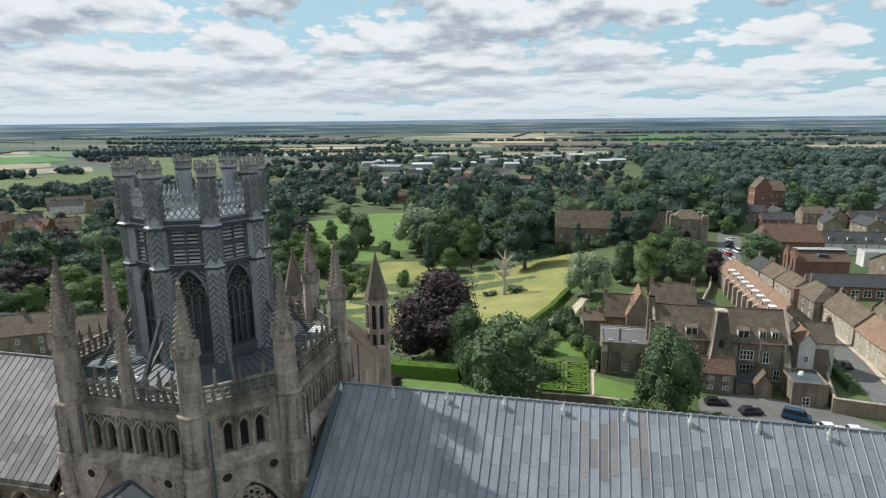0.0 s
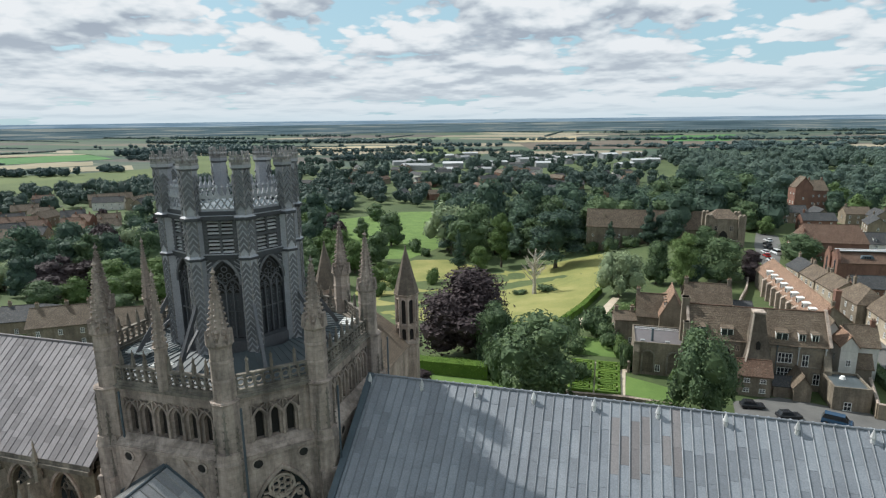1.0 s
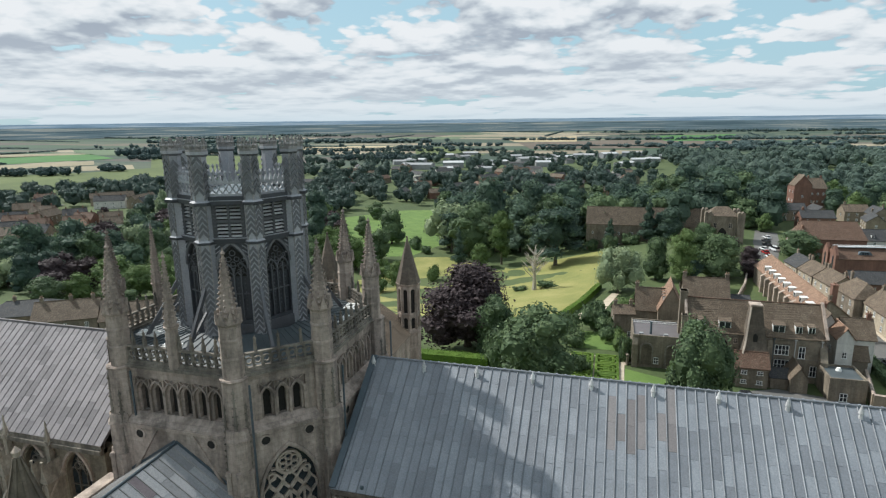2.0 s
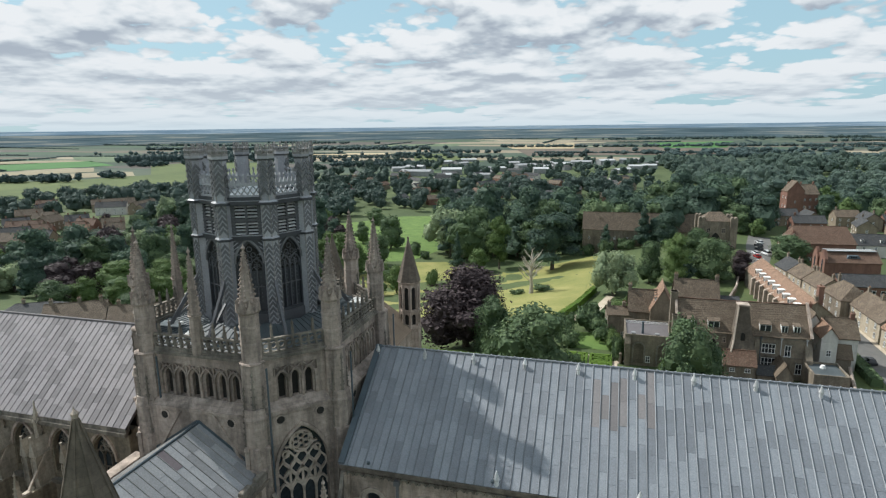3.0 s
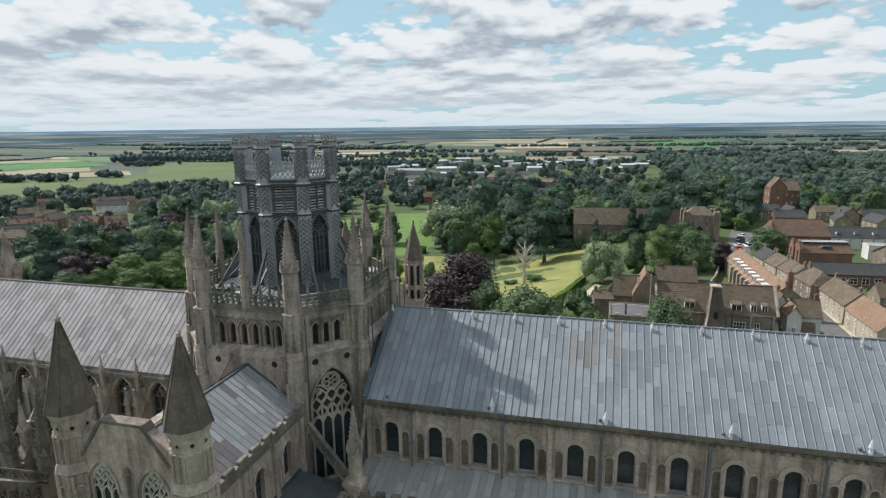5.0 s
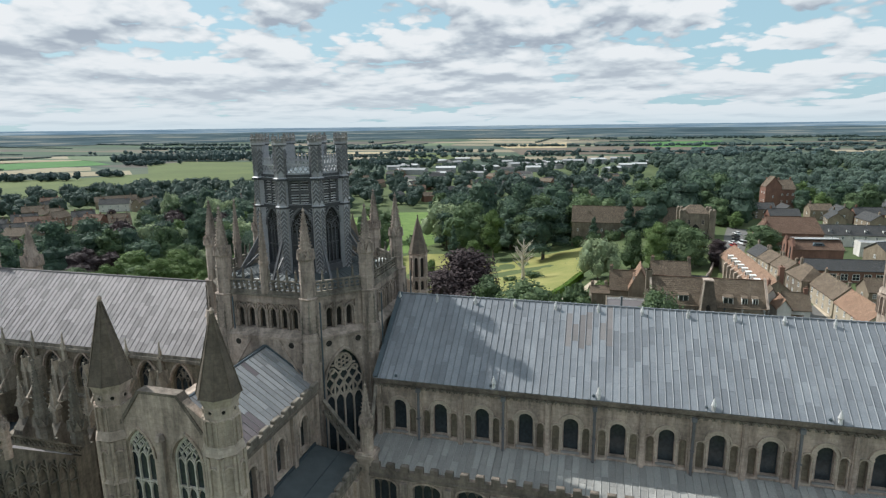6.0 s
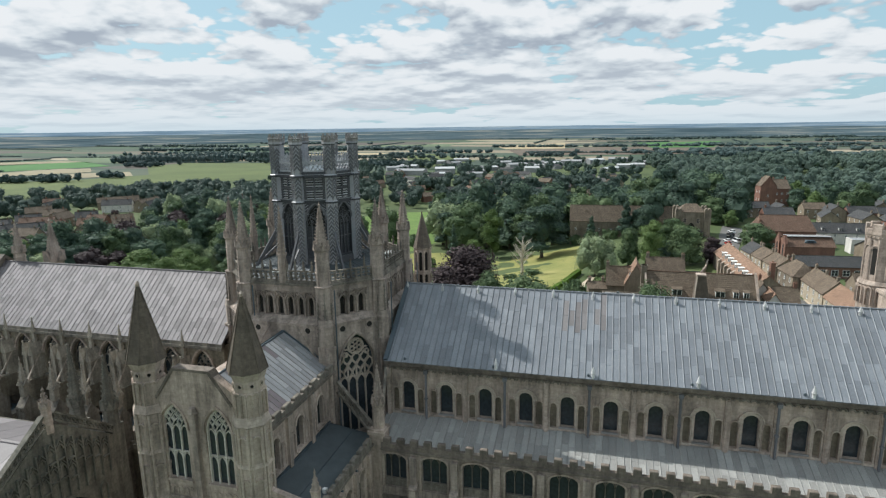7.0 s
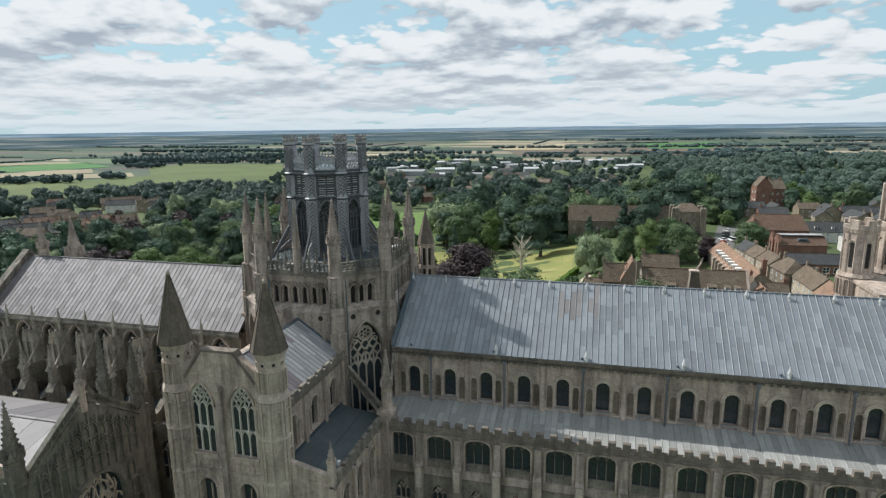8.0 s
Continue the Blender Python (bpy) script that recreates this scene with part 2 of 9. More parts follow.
HOUSE_STONE = stone_mat("buff_house_wall", (0.336, 0.280, 0.206), (0.278, 0.227, 0.165), (0.205, 0.166, 0.123), course=0.2, streak=0.2)
BRICK = stone_mat("red_brick", (0.315, 0.172, 0.126), (0.250, 0.133, 0.097), (0.172, 0.094, 0.073), course=0.09, streak=0.2)
RENDER_WHITE = stone_mat("white_render", (0.72, 0.70, 0.66), (0.66, 0.64, 0.60), (0.55, 0.53, 0.49), course=2.0, streak=0.15)
LEAD = lead_mat("nave_lead", [(0.150, 0.161, 0.180), (0.205, 0.221, 0.245), (0.288, 0.308, 0.334)], rough=0.46, spread=0.65)
LEAD_WARM = lead_mat("choir_lead", [(0.108, 0.099, 0.103), (0.157, 0.143, 0.148), (0.221, 0.203, 0.208)], rough=0.62, spread=1.25)
LEAD_PALE = lead_mat("pale_lead", [(0.180, 0.172, 0.166), (0.236, 0.228, 0.220), (0.310, 0.298, 0.287)], rough=0.55)
LEAD_TRANSEPT = lead_mat("transept_lead", [(0.205, 0.207, 0.215), (0.272, 0.276, 0.285), (0.36, 0.362, 0.372)], rough=0.58)
LEAD_ROLL = lead_mat("lead_roll", [(0.125, 0.136, 0.152), (0.168, 0.182, 0.20), (0.22, 0.238, 0.26)], rough=0.5)
LEAD_AISLE = lead_mat("aisle_lead", [(0.223, 0.220, 0.212), (0.298, 0.296, 0.284), (0.395, 0.391, 0.375)], rough=0.42, spread=0.8)
LEAD_DARK = lead_mat("dark_lead", [(0.044, 0.061, 0.074), (0.066, 0.089, 0.106), (0.097, 0.126, 0.146)], rough=0.5)
LEAD_WOOD = lead_mat("lantern_lead", [(0.06, 0.062, 0.068), (0.10, 0.103, 0.112), (0.16, 0.163, 0.175)], rough=0.5, spread=0.6)
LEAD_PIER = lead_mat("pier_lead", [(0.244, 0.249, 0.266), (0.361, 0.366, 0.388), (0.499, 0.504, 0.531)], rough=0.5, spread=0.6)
LEAD_CHEVRON = lead_mat("chevron_lead", [(0.096, 0.098, 0.104), (0.146, 0.149, 0.160), (0.227, 0.227, 0.239)], rough=0.55, spread=0.6)
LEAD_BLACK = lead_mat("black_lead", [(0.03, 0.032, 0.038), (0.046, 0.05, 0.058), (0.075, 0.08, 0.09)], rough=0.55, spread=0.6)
LEAD_SLAT = lead_mat("slat_lead", [(0.375, 0.375, 0.375), (0.500, 0.500, 0.500), (0.625, 0.625, 0.625)], rough=0.5)
PURPLE_LEAD = lead_mat("purplish_lead", [(0.125, 0.105, 0.115), (0.165, 0.140, 0.150), (0.205, 0.178, 0.188)], rough=0.6)
RUST_LEAD = lead_mat("brown_lead", [(0.150, 0.138, 0.139), (0.185, 0.170, 0.170), (0.215, 0.20, 0.20)], rough=0.6)
TILE_BROWN = tile_mat("brown_tiles", [(0.098, 0.073, 0.051), (0.162, 0.120, 0.084), (0.230, 0.182, 0.134)])
TILE_RED = tile_mat("red_tiles", [(0.112, 0.063, 0.043), (0.167, 0.097, 0.065), (0.212, 0.139, 0.100)])
TILE_PINK = tile_mat("pinkish_tiles", [(0.225, 0.136, 0.088), (0.306, 0.185, 0.123), (0.378, 0.246, 0.167)])
SLATE = tile_mat("slate", [(0.039, 0.041, 0.045), (0.060, 0.062, 0.066), (0.084, 0.085, 0.088)], row=0.2)
GREY_SHEET = soft_mat("grey_sheet_roof", [(0.216, 0.222, 0.228), (0.270, 0.276, 0.282), (0.318, 0.324, 0.330)], 0.4, 0.5, 0.15)
WHITE_SHEET = soft_mat("white_sheet_roof", [(0.384, 0.397, 0.409), (0.446, 0.459, 0.465), (0.496, 0.502, 0.508)], 0.05, 0.5, 0.1, 1.0)
WHITE_PAINT = soft_mat("white_paint", [(0.68, 0.68, 0.66), (0.75, 0.75, 0.73), (0.8, 0.8, 0.78)], 2.0, 0.5, 0.1)
GLASS = glass_mat("leaded_glass", (0.036, 0.047, 0.055), 0.16)
PANE = glass_mat("window_pane", (0.03, 0.035, 0.042), 0.08)
# near-black panel colour: the shade inside openings and hollows, painted
DARK = soft_mat("unlit_void", [(0.012, 0.011, 0.010), (0.018, 0.017, 0.015), (0.026, 0.024, 0.02)], 2.0, 0.95, 0.2)
ROOF_FELT = soft_mat("blue_grey_flat_roof", [(0.050, 0.062, 0.068), (0.066, 0.081, 0.088), (0.088, 0.104, 0.112)], 0.5, 0.6, 0.2)
ASPHALT = soft_mat("asphalt", [(0.099, 0.095, 0.093), (0.124, 0.122, 0.116), (0.150, 0.145, 0.139)], 0.25, 0.9, 0.3)
PATH_SOIL = soft_mat("gravel_path", [(0.38, 0.32, 0.24), (0.46, 0.39, 0.30), (0.53, 0.46, 0.36)], 0.6, 0.95, 0.3)
LAWN = soft_mat("mown_lawn", [(0.078, 0.134, 0.028), (0.105, 0.176, 0.037), (0.138, 0.210, 0.049)], 0.15, 0.95, 0.5, 6.0, 0.08)
MEADOW = soft_mat("dry_meadow", [(0.145, 0.167, 0.044), (0.217, 0.216, 0.063), (0.289, 0.268, 0.095)], 0.07, 0.95, 0.6, 2.5, 0.15)
CORN = soft_mat("ripe_corn", [(0.295, 0.235, 0.130), (0.347, 0.284, 0.173), (0.392, 0.332, 0.216)], 0.01, 0.95, 0.2, 0.3)
STUBBLE = soft_mat("pale_stubble", [(0.20, 0.17, 0.105), (0.255, 0.22, 0.14), (0.31, 0.27, 0.18)], 0.01, 0.95, 0.2, 0.3)
PALE_GRASS = soft_mat("pale_grass", [(0.072, 0.112, 0.056), (0.094, 0.136, 0.070), (0.119, 0.160, 0.090)], 0.012, 0.95, 0.2, 0.2)
PLOUGHED = soft_mat("ploughed_soil", [(0.086, 0.066, 0.046), (0.112, 0.089, 0.066), (0.139, 0.112, 0.086)], 0.01, 0.95, 0.2, 0.3)
PASTURE = soft_mat("pasture", [(0.060, 0.086, 0.023), (0.080, 0.109, 0.029), (0.107, 0.135, 0.038)], 0.012, 0.95, 0.2, 0.2)
CROP = soft_mat("green_crop", [(0.034, 0.112, 0.024), (0.045, 0.141, 0.029), (0.060, 0.171, 0.037)], 0.01, 0.95, 0.2, 0.2)
BARK = soft_mat("bark", [(0.06, 0.05, 0.035), (0.095, 0.08, 0.06), (0.14, 0.12, 0.09)], 2.0, 0.95, 0.6, 9.0)
DEAD_BARK = soft_mat("bleached_dead_wood", [(0.30, 0.26, 0.21), (0.40, 0.36, 0.30), (0.50, 0.46, 0.40)], 2.0, 0.9, 0.5, 9.0)
# oak and lime leaf colours include some extra blue for haze
LEAF_MID = leaf_mat("oak_leaves", [(0.059, 0.092, 0.050), (0.098, 0.147, 0.071), (0.160, 0.221, 0.105)])
# evergreens' dark tone, further darkened and blued for cloud shade over the woods
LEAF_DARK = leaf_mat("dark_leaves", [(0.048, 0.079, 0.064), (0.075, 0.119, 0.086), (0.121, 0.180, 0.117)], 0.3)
LEAF_LIME = leaf_mat("lime_leaves", [(0.072, 0.115, 0.040), (0.113, 0.173, 0.059), (0.164, 0.229, 0.084)])
LEAF_SILVER = leaf_mat("silver_leaves", [(0.196, 0.249, 0.145), (0.287, 0.347, 0.203), (0.393, 0.454, 0.266)])
LEAF_PURPLE = leaf_mat("copper_beech_leaves", [(0.030, 0.021, 0.024), (0.050, 0.036, 0.039), (0.080, 0.060, 0.062)], 0.15)
# far woods and hedges: distance haze mixed into the leaf colour as blue
LEAF_FAR = leaf_mat("hazy_wood_leaves", [(0.046, 0.071, 0.063), (0.067, 0.101, 0.085), (0.106, 0.150, 0.114)], 0.2, 0.18)
LEAF_FEN = leaf_mat("hazy_hedge_leaves", [(0.051, 0.084, 0.083), (0.071, 0.107, 0.105), (0.094, 0.140, 0.131)], 0.2, 0.2)
HEDGE = leaf_mat("clipped_hedge", [(0.072, 0.135, 0.021), (0.120, 0.203, 0.033), (0.176, 0.270, 0.045)])
CAR_BLUE = soft_mat("blue_car_paint", [(0.018, 0.048, 0.096), (0.023, 0.060, 0.114), (0.027, 0.068, 0.126)], 1.0, 0.25, 0.02)
CAR_DARK = soft_mat("dark_car_paint", [(0.015, 0.016, 0.02), (0.02, 0.022, 0.026), (0.027, 0.029, 0.033)], 1.0, 0.25, 0.02)
CAR_WHITE = soft_mat("white_car_paint", [(0.62, 0.63, 0.64), (0.68, 0.69, 0.7), (0.74, 0.75, 0.76)], 1.0, 0.25, 0.02)
CAR_RED = soft_mat("red_car_paint", [(0.3, 0.015, 0.015), (0.36, 0.02, 0.02), (0.42, 0.025, 0.025)], 1.0, 0.25, 0.02)
RUBBER = soft_mat("tyre_rubber", [(0.02, 0.02, 0.02), (0.026, 0.026, 0.026), (0.034, 0.034, 0.034)], 6.0, 0.9, 0.2)


def field_ground():
    """Grass near the church, a patchwork of fen fields beyond."""
    m, nt, b, pos, geo = base_mat("countryside")
    n1 = noise_node(nt, pos, 0.02, 6, 0.6)
    n2 = noise_node(nt, pos, 0.7, 5, 0.6)
    grass = ramp_node(nt, math_node(nt, "ADD", math_node(nt, "MULTIPLY", n1, 0.6), math_node(nt, "MULTIPLY", n2, 0.4)),
                      [(0.35, (0.040, 0.062, 0.020)), (0.5, (0.062, 0.090, 0.028)), (0.66, (0.10, 0.125, 0.042))])
    mp = nt.nodes.new("ShaderNodeMapping")
    mp.inputs["Scale"].default_value = (0.0021, 0.0072, 0.0)
    mp.inputs["Rotation"].default_value = (0, 0, radians(5))
    nt.links.new(pos, mp.inputs[0])
    v = nt.nodes.new("ShaderNodeTexVoronoi")
    v.distance = "CHEBYCHEV"
    v.inputs["Scale"].default_value = 1.0
    nt.links.new(mp.outputs[0], v.inputs["Vector"])
    sep = nt.nodes.new("ShaderNodeSeparateColor")
    nt.links.new(v.outputs["Color"], sep.inputs[0])
    fields = ramp_node(nt, sep.outputs[0], [(0.0, (0.034, 0.060, 0.040)), (0.22, (0.046, 0.072, 0.048)), (0.40, (0.062, 0.084, 0.054)), (0.54, (0.040, 0.078, 0.042)),
                                            (0.66, (0.110, 0.098, 0.070)), (0.76, (0.230, 0.195, 0.135)), (0.84, (0.080, 0.072, 0.060)), (0.93, (0.270, 0.235, 0.165))])
    fields.node.color_ramp.interpolation = "CONSTANT"
    fields = mix_node(nt, 0.5, fields, ramp_node(nt, n1, [(0.3, (0.7, 0.7, 0.7)), (0.7, (1.25, 1.25, 1.25))]), "MULTIPLY")
    sp = nt.nodes.new("ShaderNodeSeparateXYZ")
    nt.links.new(pos, sp.inputs[0])
    far = math_node(nt, "ADD", math_node(nt, "MULTIPLY", math_node(nt, "SUBTRACT", sp.outputs[1], 620.0), 0.006), math_node(nt, "MULTIPLY", math_node(nt, "SUBTRACT", -450.0, sp.outputs[0]), 0.004), clamp=False)
    far = math_node(nt, "ADD", far, math_node(nt, "MULTIPLY", math_node(nt, "SUBTRACT", n1, 0.5), 2.0), clamp=True)
    nt.links.new(mix_node(nt, far, grass, fields), b.inputs["Base Color"])
    b.inputs["Roughness"].default_value = 0.95
    bump(nt, b, n2, 0.4, 0.15)
    return m


GROUND = field_ground()

# ---- builders ----
class Build:
    """Gathers plain faces for one mesh. place is the pose in which the next faces are laid."""

    def __init__(self, place=None):
        self.v, self.f, self.place = [], [], place or Matrix()

    def add(self, verts, faces):
        n = len(self.v)
        self.v += [tuple(self.place @ Vector(p)) for p in verts]
        self.f += [tuple(i + n for i in f) for f in faces]
        return self

    def box(self, x0, x1, y0, y1, z0, z1):
        return self.add([(x0, y0, z0), (x1, y0, z0), (x1, y1, z0), (x0, y1, z0), (x0, y0, z1), (x1, y0, z1), (x1, y1, z1), (x0, y1, z1)],
                        [(3, 2, 1, 0), (4, 5, 6, 7), (0, 1, 5, 4), (1, 2, 6, 5), (2, 3, 7, 6), (3, 0, 4, 7)])

    def tub(self, x0, x1, y0, y1, z0, z1, c=0.06):
        """A block with its upper edges worn off."""
        v = [(x0, y0, z0), (x1, y0, z0), (x1, y1, z0), (x0, y1, z0), (x0, y0, z1 - c), (x1, y0, z1 - c), (x1, y1, z1 - c), (x0, y1, z1 - c),
             (x0 + c, y0 + c, z1), (x1 - c, y0 + c, z1), (x1 - c, y1 - c, z1), (x0 + c, y1 - c, z1)]
        f = [(3, 2, 1, 0), (8, 9, 10, 11)]
        for a in (0, 4):
            f += [(a + i, a + (i + 1) % 4, a + 4 + (i + 1) % 4, a + 4 + i) for i in range(4)]
        return self.add(v, f)

    def extrude(self, pts, y0, y1):
        """A polygon of (u, z), pushed from depth y0 to y1."""
        n = len(pts)
        v = [(u, y0, z) for u, z in pts] + [(u, y1, z) for u, z in pts]
        f = [tuple(range(n)), tuple(range(2 * n - 1, n - 1, -1))] + [((i + 1) % n, i, n + i, n + (i + 1) % n) for i in range(n)]
        return self.add(v, f)

    def ribbon(self, pts, w, y0, y1):
        """A moulded band of width w along a line of (u, z), mitred at its bends."""
        n = len(pts)
        loop = n > 2 and math.hypot(pts[0][0] - pts[-1][0], pts[0][1] - pts[-1][1]) < 1e-6
        if loop:
            pts = pts[:-1]
            n -= 1
        outer, inner = [], []
        for i, (u, z) in enumerate(pts):
            a = pts[i - 1] if (i or loop) else pts[0]
            c = pts[(i + 1) % n] if (i < n - 1 or loop) else pts[-1]
            d1, d2 = Vector((u - a[0], z - a[1])), Vector((c[0] - u, c[1] - z))
            d1 = d1.normalized() if d1.length > 1e-9 else d2.normalized()
            d2 = d2.normalized() if d2.length > 1e-9 else d1
            d = (d1 + d2).normalized() if (d1 + d2).length > 1e-6 else d1
            k = w / 2 / max(0.35, d.dot(d1))
            outer.append((u - d.y * k, z + d.x * k))
            inner.append((u + d.y * k, z - d.x * k))
        v = [(u, y, z) for y in (y0, y1) for line in (outer, inner) for u, z in line]
        f = []
        for i in range(n if loop else n - 1):
            q = (i + 1) % n
            f += [(n + i, n + q, q, i), (2 * n + i, 2 * n + q, 3 * n + q, 3 * n + i), (i, q, 2 * n + q, 2 * n + i), (n + q, n + i, 3 * n + i, 3 * n + q)]
        if not loop:
            e = n - 1
            f += [(n, 0, 2 * n, 3 * n), (e, n + e, 3 * n + e, 2 * n + e)]
        return self.add(v, f)

    def ring(self, u, z, r, w, y0, y1, n=14):
        return self.ribbon([(u + r * math.cos(i * math.tau / n), z + r * math.sin(i * math.tau / n)) for i in range(n + 1)], w, y0, y1)

    def frustum(self, x, y, z0, z1, r0, r1, n=8, turn=0.0):
        a = [turn + i * math.tau / n for i in range(n)]
        v = [(x + r0 * math.cos(t), y + r0 * math.sin(t), z0) for t in a]
        if r1 > 0.001:
            v += [(x + r1 * math.cos(t), y + r1 * math.sin(t), z1) for t in a]
            f = [tuple(range(n - 1, -1, -1)), tuple(range(n, 2 * n))] + [(i, (i + 1) % n, n + (i + 1) % n, n + i) for i in range(n)]
        else:
            v += [(x, y, z1)]
            f = [tuple(range(n - 1, -1, -1))] + [(i, (i + 1) % n, n) for i in range(n)]
        return self.add(v, f)

    def beam(self, p, q, w, h):
        """A squared timber from p to q."""
        p, q = Vector(p), Vector(q)
        d = (q - p).normalized()
        s = d.cross((0, 0, 1))
        s = s.normalized() if s.length > 0.01 else Vector((1, 0, 0))
        t = s.cross(d)
        v = [e + s * a * w / 2 + t * b * h / 2 for e in (p, q) for a, b in ((-1, -1), (1, -1), (1, 1), (-1, 1))]
        return self.add(v, [(3, 2, 1, 0), (4, 5, 6, 7)] + [(i, (i + 1) % 4, 4 + (i + 1) % 4, 4 + i) for i in range(4)])

    def tube(self, pts, radii, n=6):
        rings = []
        for i, p in enumerate(pts):
            p = Vector(p)
            d = (Vector(pts[min(i + 1, len(pts) - 1)]) - Vector(pts[max(i - 1, 0)])).normalized()
            s = d.cross((0.3, 0.2, 1)).normalized()
            t = s.cross(d)
            rings += [p + (s * math.cos(a * math.tau / n) + t * math.sin(a * math.tau / n)) * radii[i] for a in range(n)]
        f = [(r * n + a, r * n + (a + 1) % n, r * n + n + (a + 1) % n, r * n + n + a) for r in range(len(pts) - 1) for a in range(n)]
        f += [tuple(range(n - 1, -1, -1)), tuple(range(len(rings) - n, len(rings)))]
        return self.add(rings, f)

    def mesh(self, name):
        me = bpy.data.meshes.new(name)
        me.from_pydata(self.v, [], self.f)
        me.validate()
        me.update()
        return me


def arch(cx, w, spring, kind, n=6):
    """The line of an arch from its left springing to its right one."""
    h = w / 2
    if kind == "flat":
        return [(cx - h, spring), (cx + h, spring)]
    if kind == "round":
        return [(cx - h * math.cos(i * math.pi / (2 * n)), spring + h * math.sin(i * math.pi / (2 * n))) for i in range(2 * n + 1)]
    if kind == "low":
        return [(cx - h * math.cos(i * math.pi / (2 * n)), spring + 0.62 * h * math.sin(i * math.pi / (2 * n)) ** 0.8) for i in range(2 * n + 1)]
    left = [(cx + h - w * math.cos(i * math.pi / 3 / n), spring + w * math.sin(i * math.pi / 3 / n)) for i in range(n + 1)]
    return left + [(2 * cx - u, z) for u, z in left[-2::-1]]


def opening_line(o):
    cx, w, sill, spring, kind = o
    return [(cx - w / 2, sill)] + arch(cx, w, spring, kind) + [(cx + w / 2, sill)]


def pierced(b, u0, u1, z0, z1, thick, holes, y0=0.0):
    """A wall from u0 to u1 with a row of arched openings (centre, width, sill, springing, kind) right through it."""
    holes = sorted(holes)
    cuts = [u0] + [(a[0] + a[1] / 2 + c[0] - c[1] / 2) / 2 for a, c in zip(holes, holes[1:])] + [u1]
    y1 = y0 + thick
    for o, a, c in zip(holes, cuts, cuts[1:]):
        cx, w, sill, spring, kind = o
        l, r = cx - w / 2, cx + w / 2
        head = arch(cx, w, spring, kind)
        cells = [[(a, sill), (l, sill), (l, spring), (a, spring)], [(r, sill), (c, sill), (c, spring), (r, spring)],
                 [(a, spring)] + head + [(c, spring), (c, z1), (a, z1)]]
        if sill > z0 + 0.01:
            cells.append([(a, z0), (c, z0), (c, sill), (a, sill)])
        for cell in cells:
            n = len(cell)
            b.add([(u, y0, z) for u, z in cell], [tuple(range(n))])
            b.add([(u, y1, z) for u, z in cell], [tuple(range(n - 1, -1, -1))])
        line = opening_line(o)
        n = len(line)
        b.add([(u, y0, z) for u, z in line] + [(u, y1, z) for u, z in line], [(i, (i + 1) % n, n + (i + 1) % n, n + i) for i in range(n)])
    b.add([(u0, y0, z0), (u0, y1, z0), (u0, y1, z1), (u0, y0, z1), (u1, y0, z0), (u1, y1, z0), (u1, y1, z1), (u1, y0, z1)],
          [(0, 1, 2, 3), (7, 6, 5, 4), (3, 2, 6, 7), (0, 4, 5, 1)])
    return b


def wall_at(x, y, turn):
    """Local frame of a wall: u runs along it, depth goes inwards; it faces (sin turn, -cos turn)."""
    return pose(x, y, 0, 0, 0, turn)


def thing(name, x=0, y=0, z=0, rz=0, label="", category="", group="", kind=""):
    ob = new(name)
    ob.matrix_world = pose(x, y, z, 0, 0, rz)
    return tagged(ob, label, category, group, kind)


def part(name, b, mat, parent=None, label="", kind="", m=None):
    """Links a build or a mesh as one object under its parent."""
    me = b.mesh(name) if isinstance(b, Build) else b
    if not me.materials:
        me.materials.append(mat)
    ob = new(name, me)
    ob.parent = parent
    if m is not None:
        ob.matrix_basis = m
    return tagged(ob, label, kind=kind)


def glazing(parent, place, o, depth, mat=GLASS, label="", name="window", stone=STONE, lights=0, head="", bar=0.11):
    """The glass of one opening with its stone mullions and tracery."""
    b = Build(place)
    b.extrude(opening_line(o), depth, depth + 0.06)
    win = part(name, b, mat, parent, label)
    cx, w, sill, spring, kind = o
    if lights > 1:
        t = Build(place)
        y0, y1 = depth - 0.22, depth - 0.01
        lw = w / lights
        for i in range(1, lights):
            u = cx - w / 2 + i * lw
            top = spring + (0.25 * w if kind == "low" else 0.0)
            t.box(u - bar / 2, u + bar / 2, y0, y1, sill, top)
        if head:
            for i in range(lights):
                t.ribbon(arch(cx - w / 2 + (i + 0.5) * lw, lw, spring - lw * 0.15, "point", 3), bar * 0.9, y0, y1)
        if head == "flow":
            r = w * 0.19
            t.ring(cx, spring + w * 0.53, r, bar, y0, y1)
            for k in range(6):
                a = k * math.tau / 6
                t.ribbon([(cx, spring + w * 0.53), (cx + r * math.cos(a), spring + w * 0.53 + r * math.sin(a))], bar * 0.8, y0, y1)
            for s in (-1, 1):
                t.ring(cx + s * w * 0.25, spring + w * 0.27, w * 0.14, bar, y0, y1, 10)
                t.ring(cx + s * w * 0.12, spring + w * 0.16, w * 0.09, bar, y0, y1, 8)
                t.ribbon([(cx + s * w * 0.02, spring + w * 0.1), (cx + s * w * 0.12, spring + w * 0.36), (cx + s * w * 0.28, spring + w * 0.48)], bar, y0, y1)
        if head == "net":
            for s in (-1, 1):
                t.ribbon([(cx + s * w / 2 * 0.33, spring), (cx, spring + w * 0.34), (cx - s * w * 0.2, spring + w * 0.55)], bar, y0, y1)
                t.ring(cx + s * w * 0.17, spring + w * 0.30, w * 0.11, bar * 0.8, y0, y1, 8)
            t.ring(cx, spring + w * 0.56, w * 0.11, bar * 0.8, y0, y1, 8)
            t.box(cx - w / 2, cx + w / 2, y0 + 0.05, y1, (sill + spring) / 2 - bar / 2, (sill + spring) / 2 + bar / 2)
        part("tracery", t, stone, win)
    return win


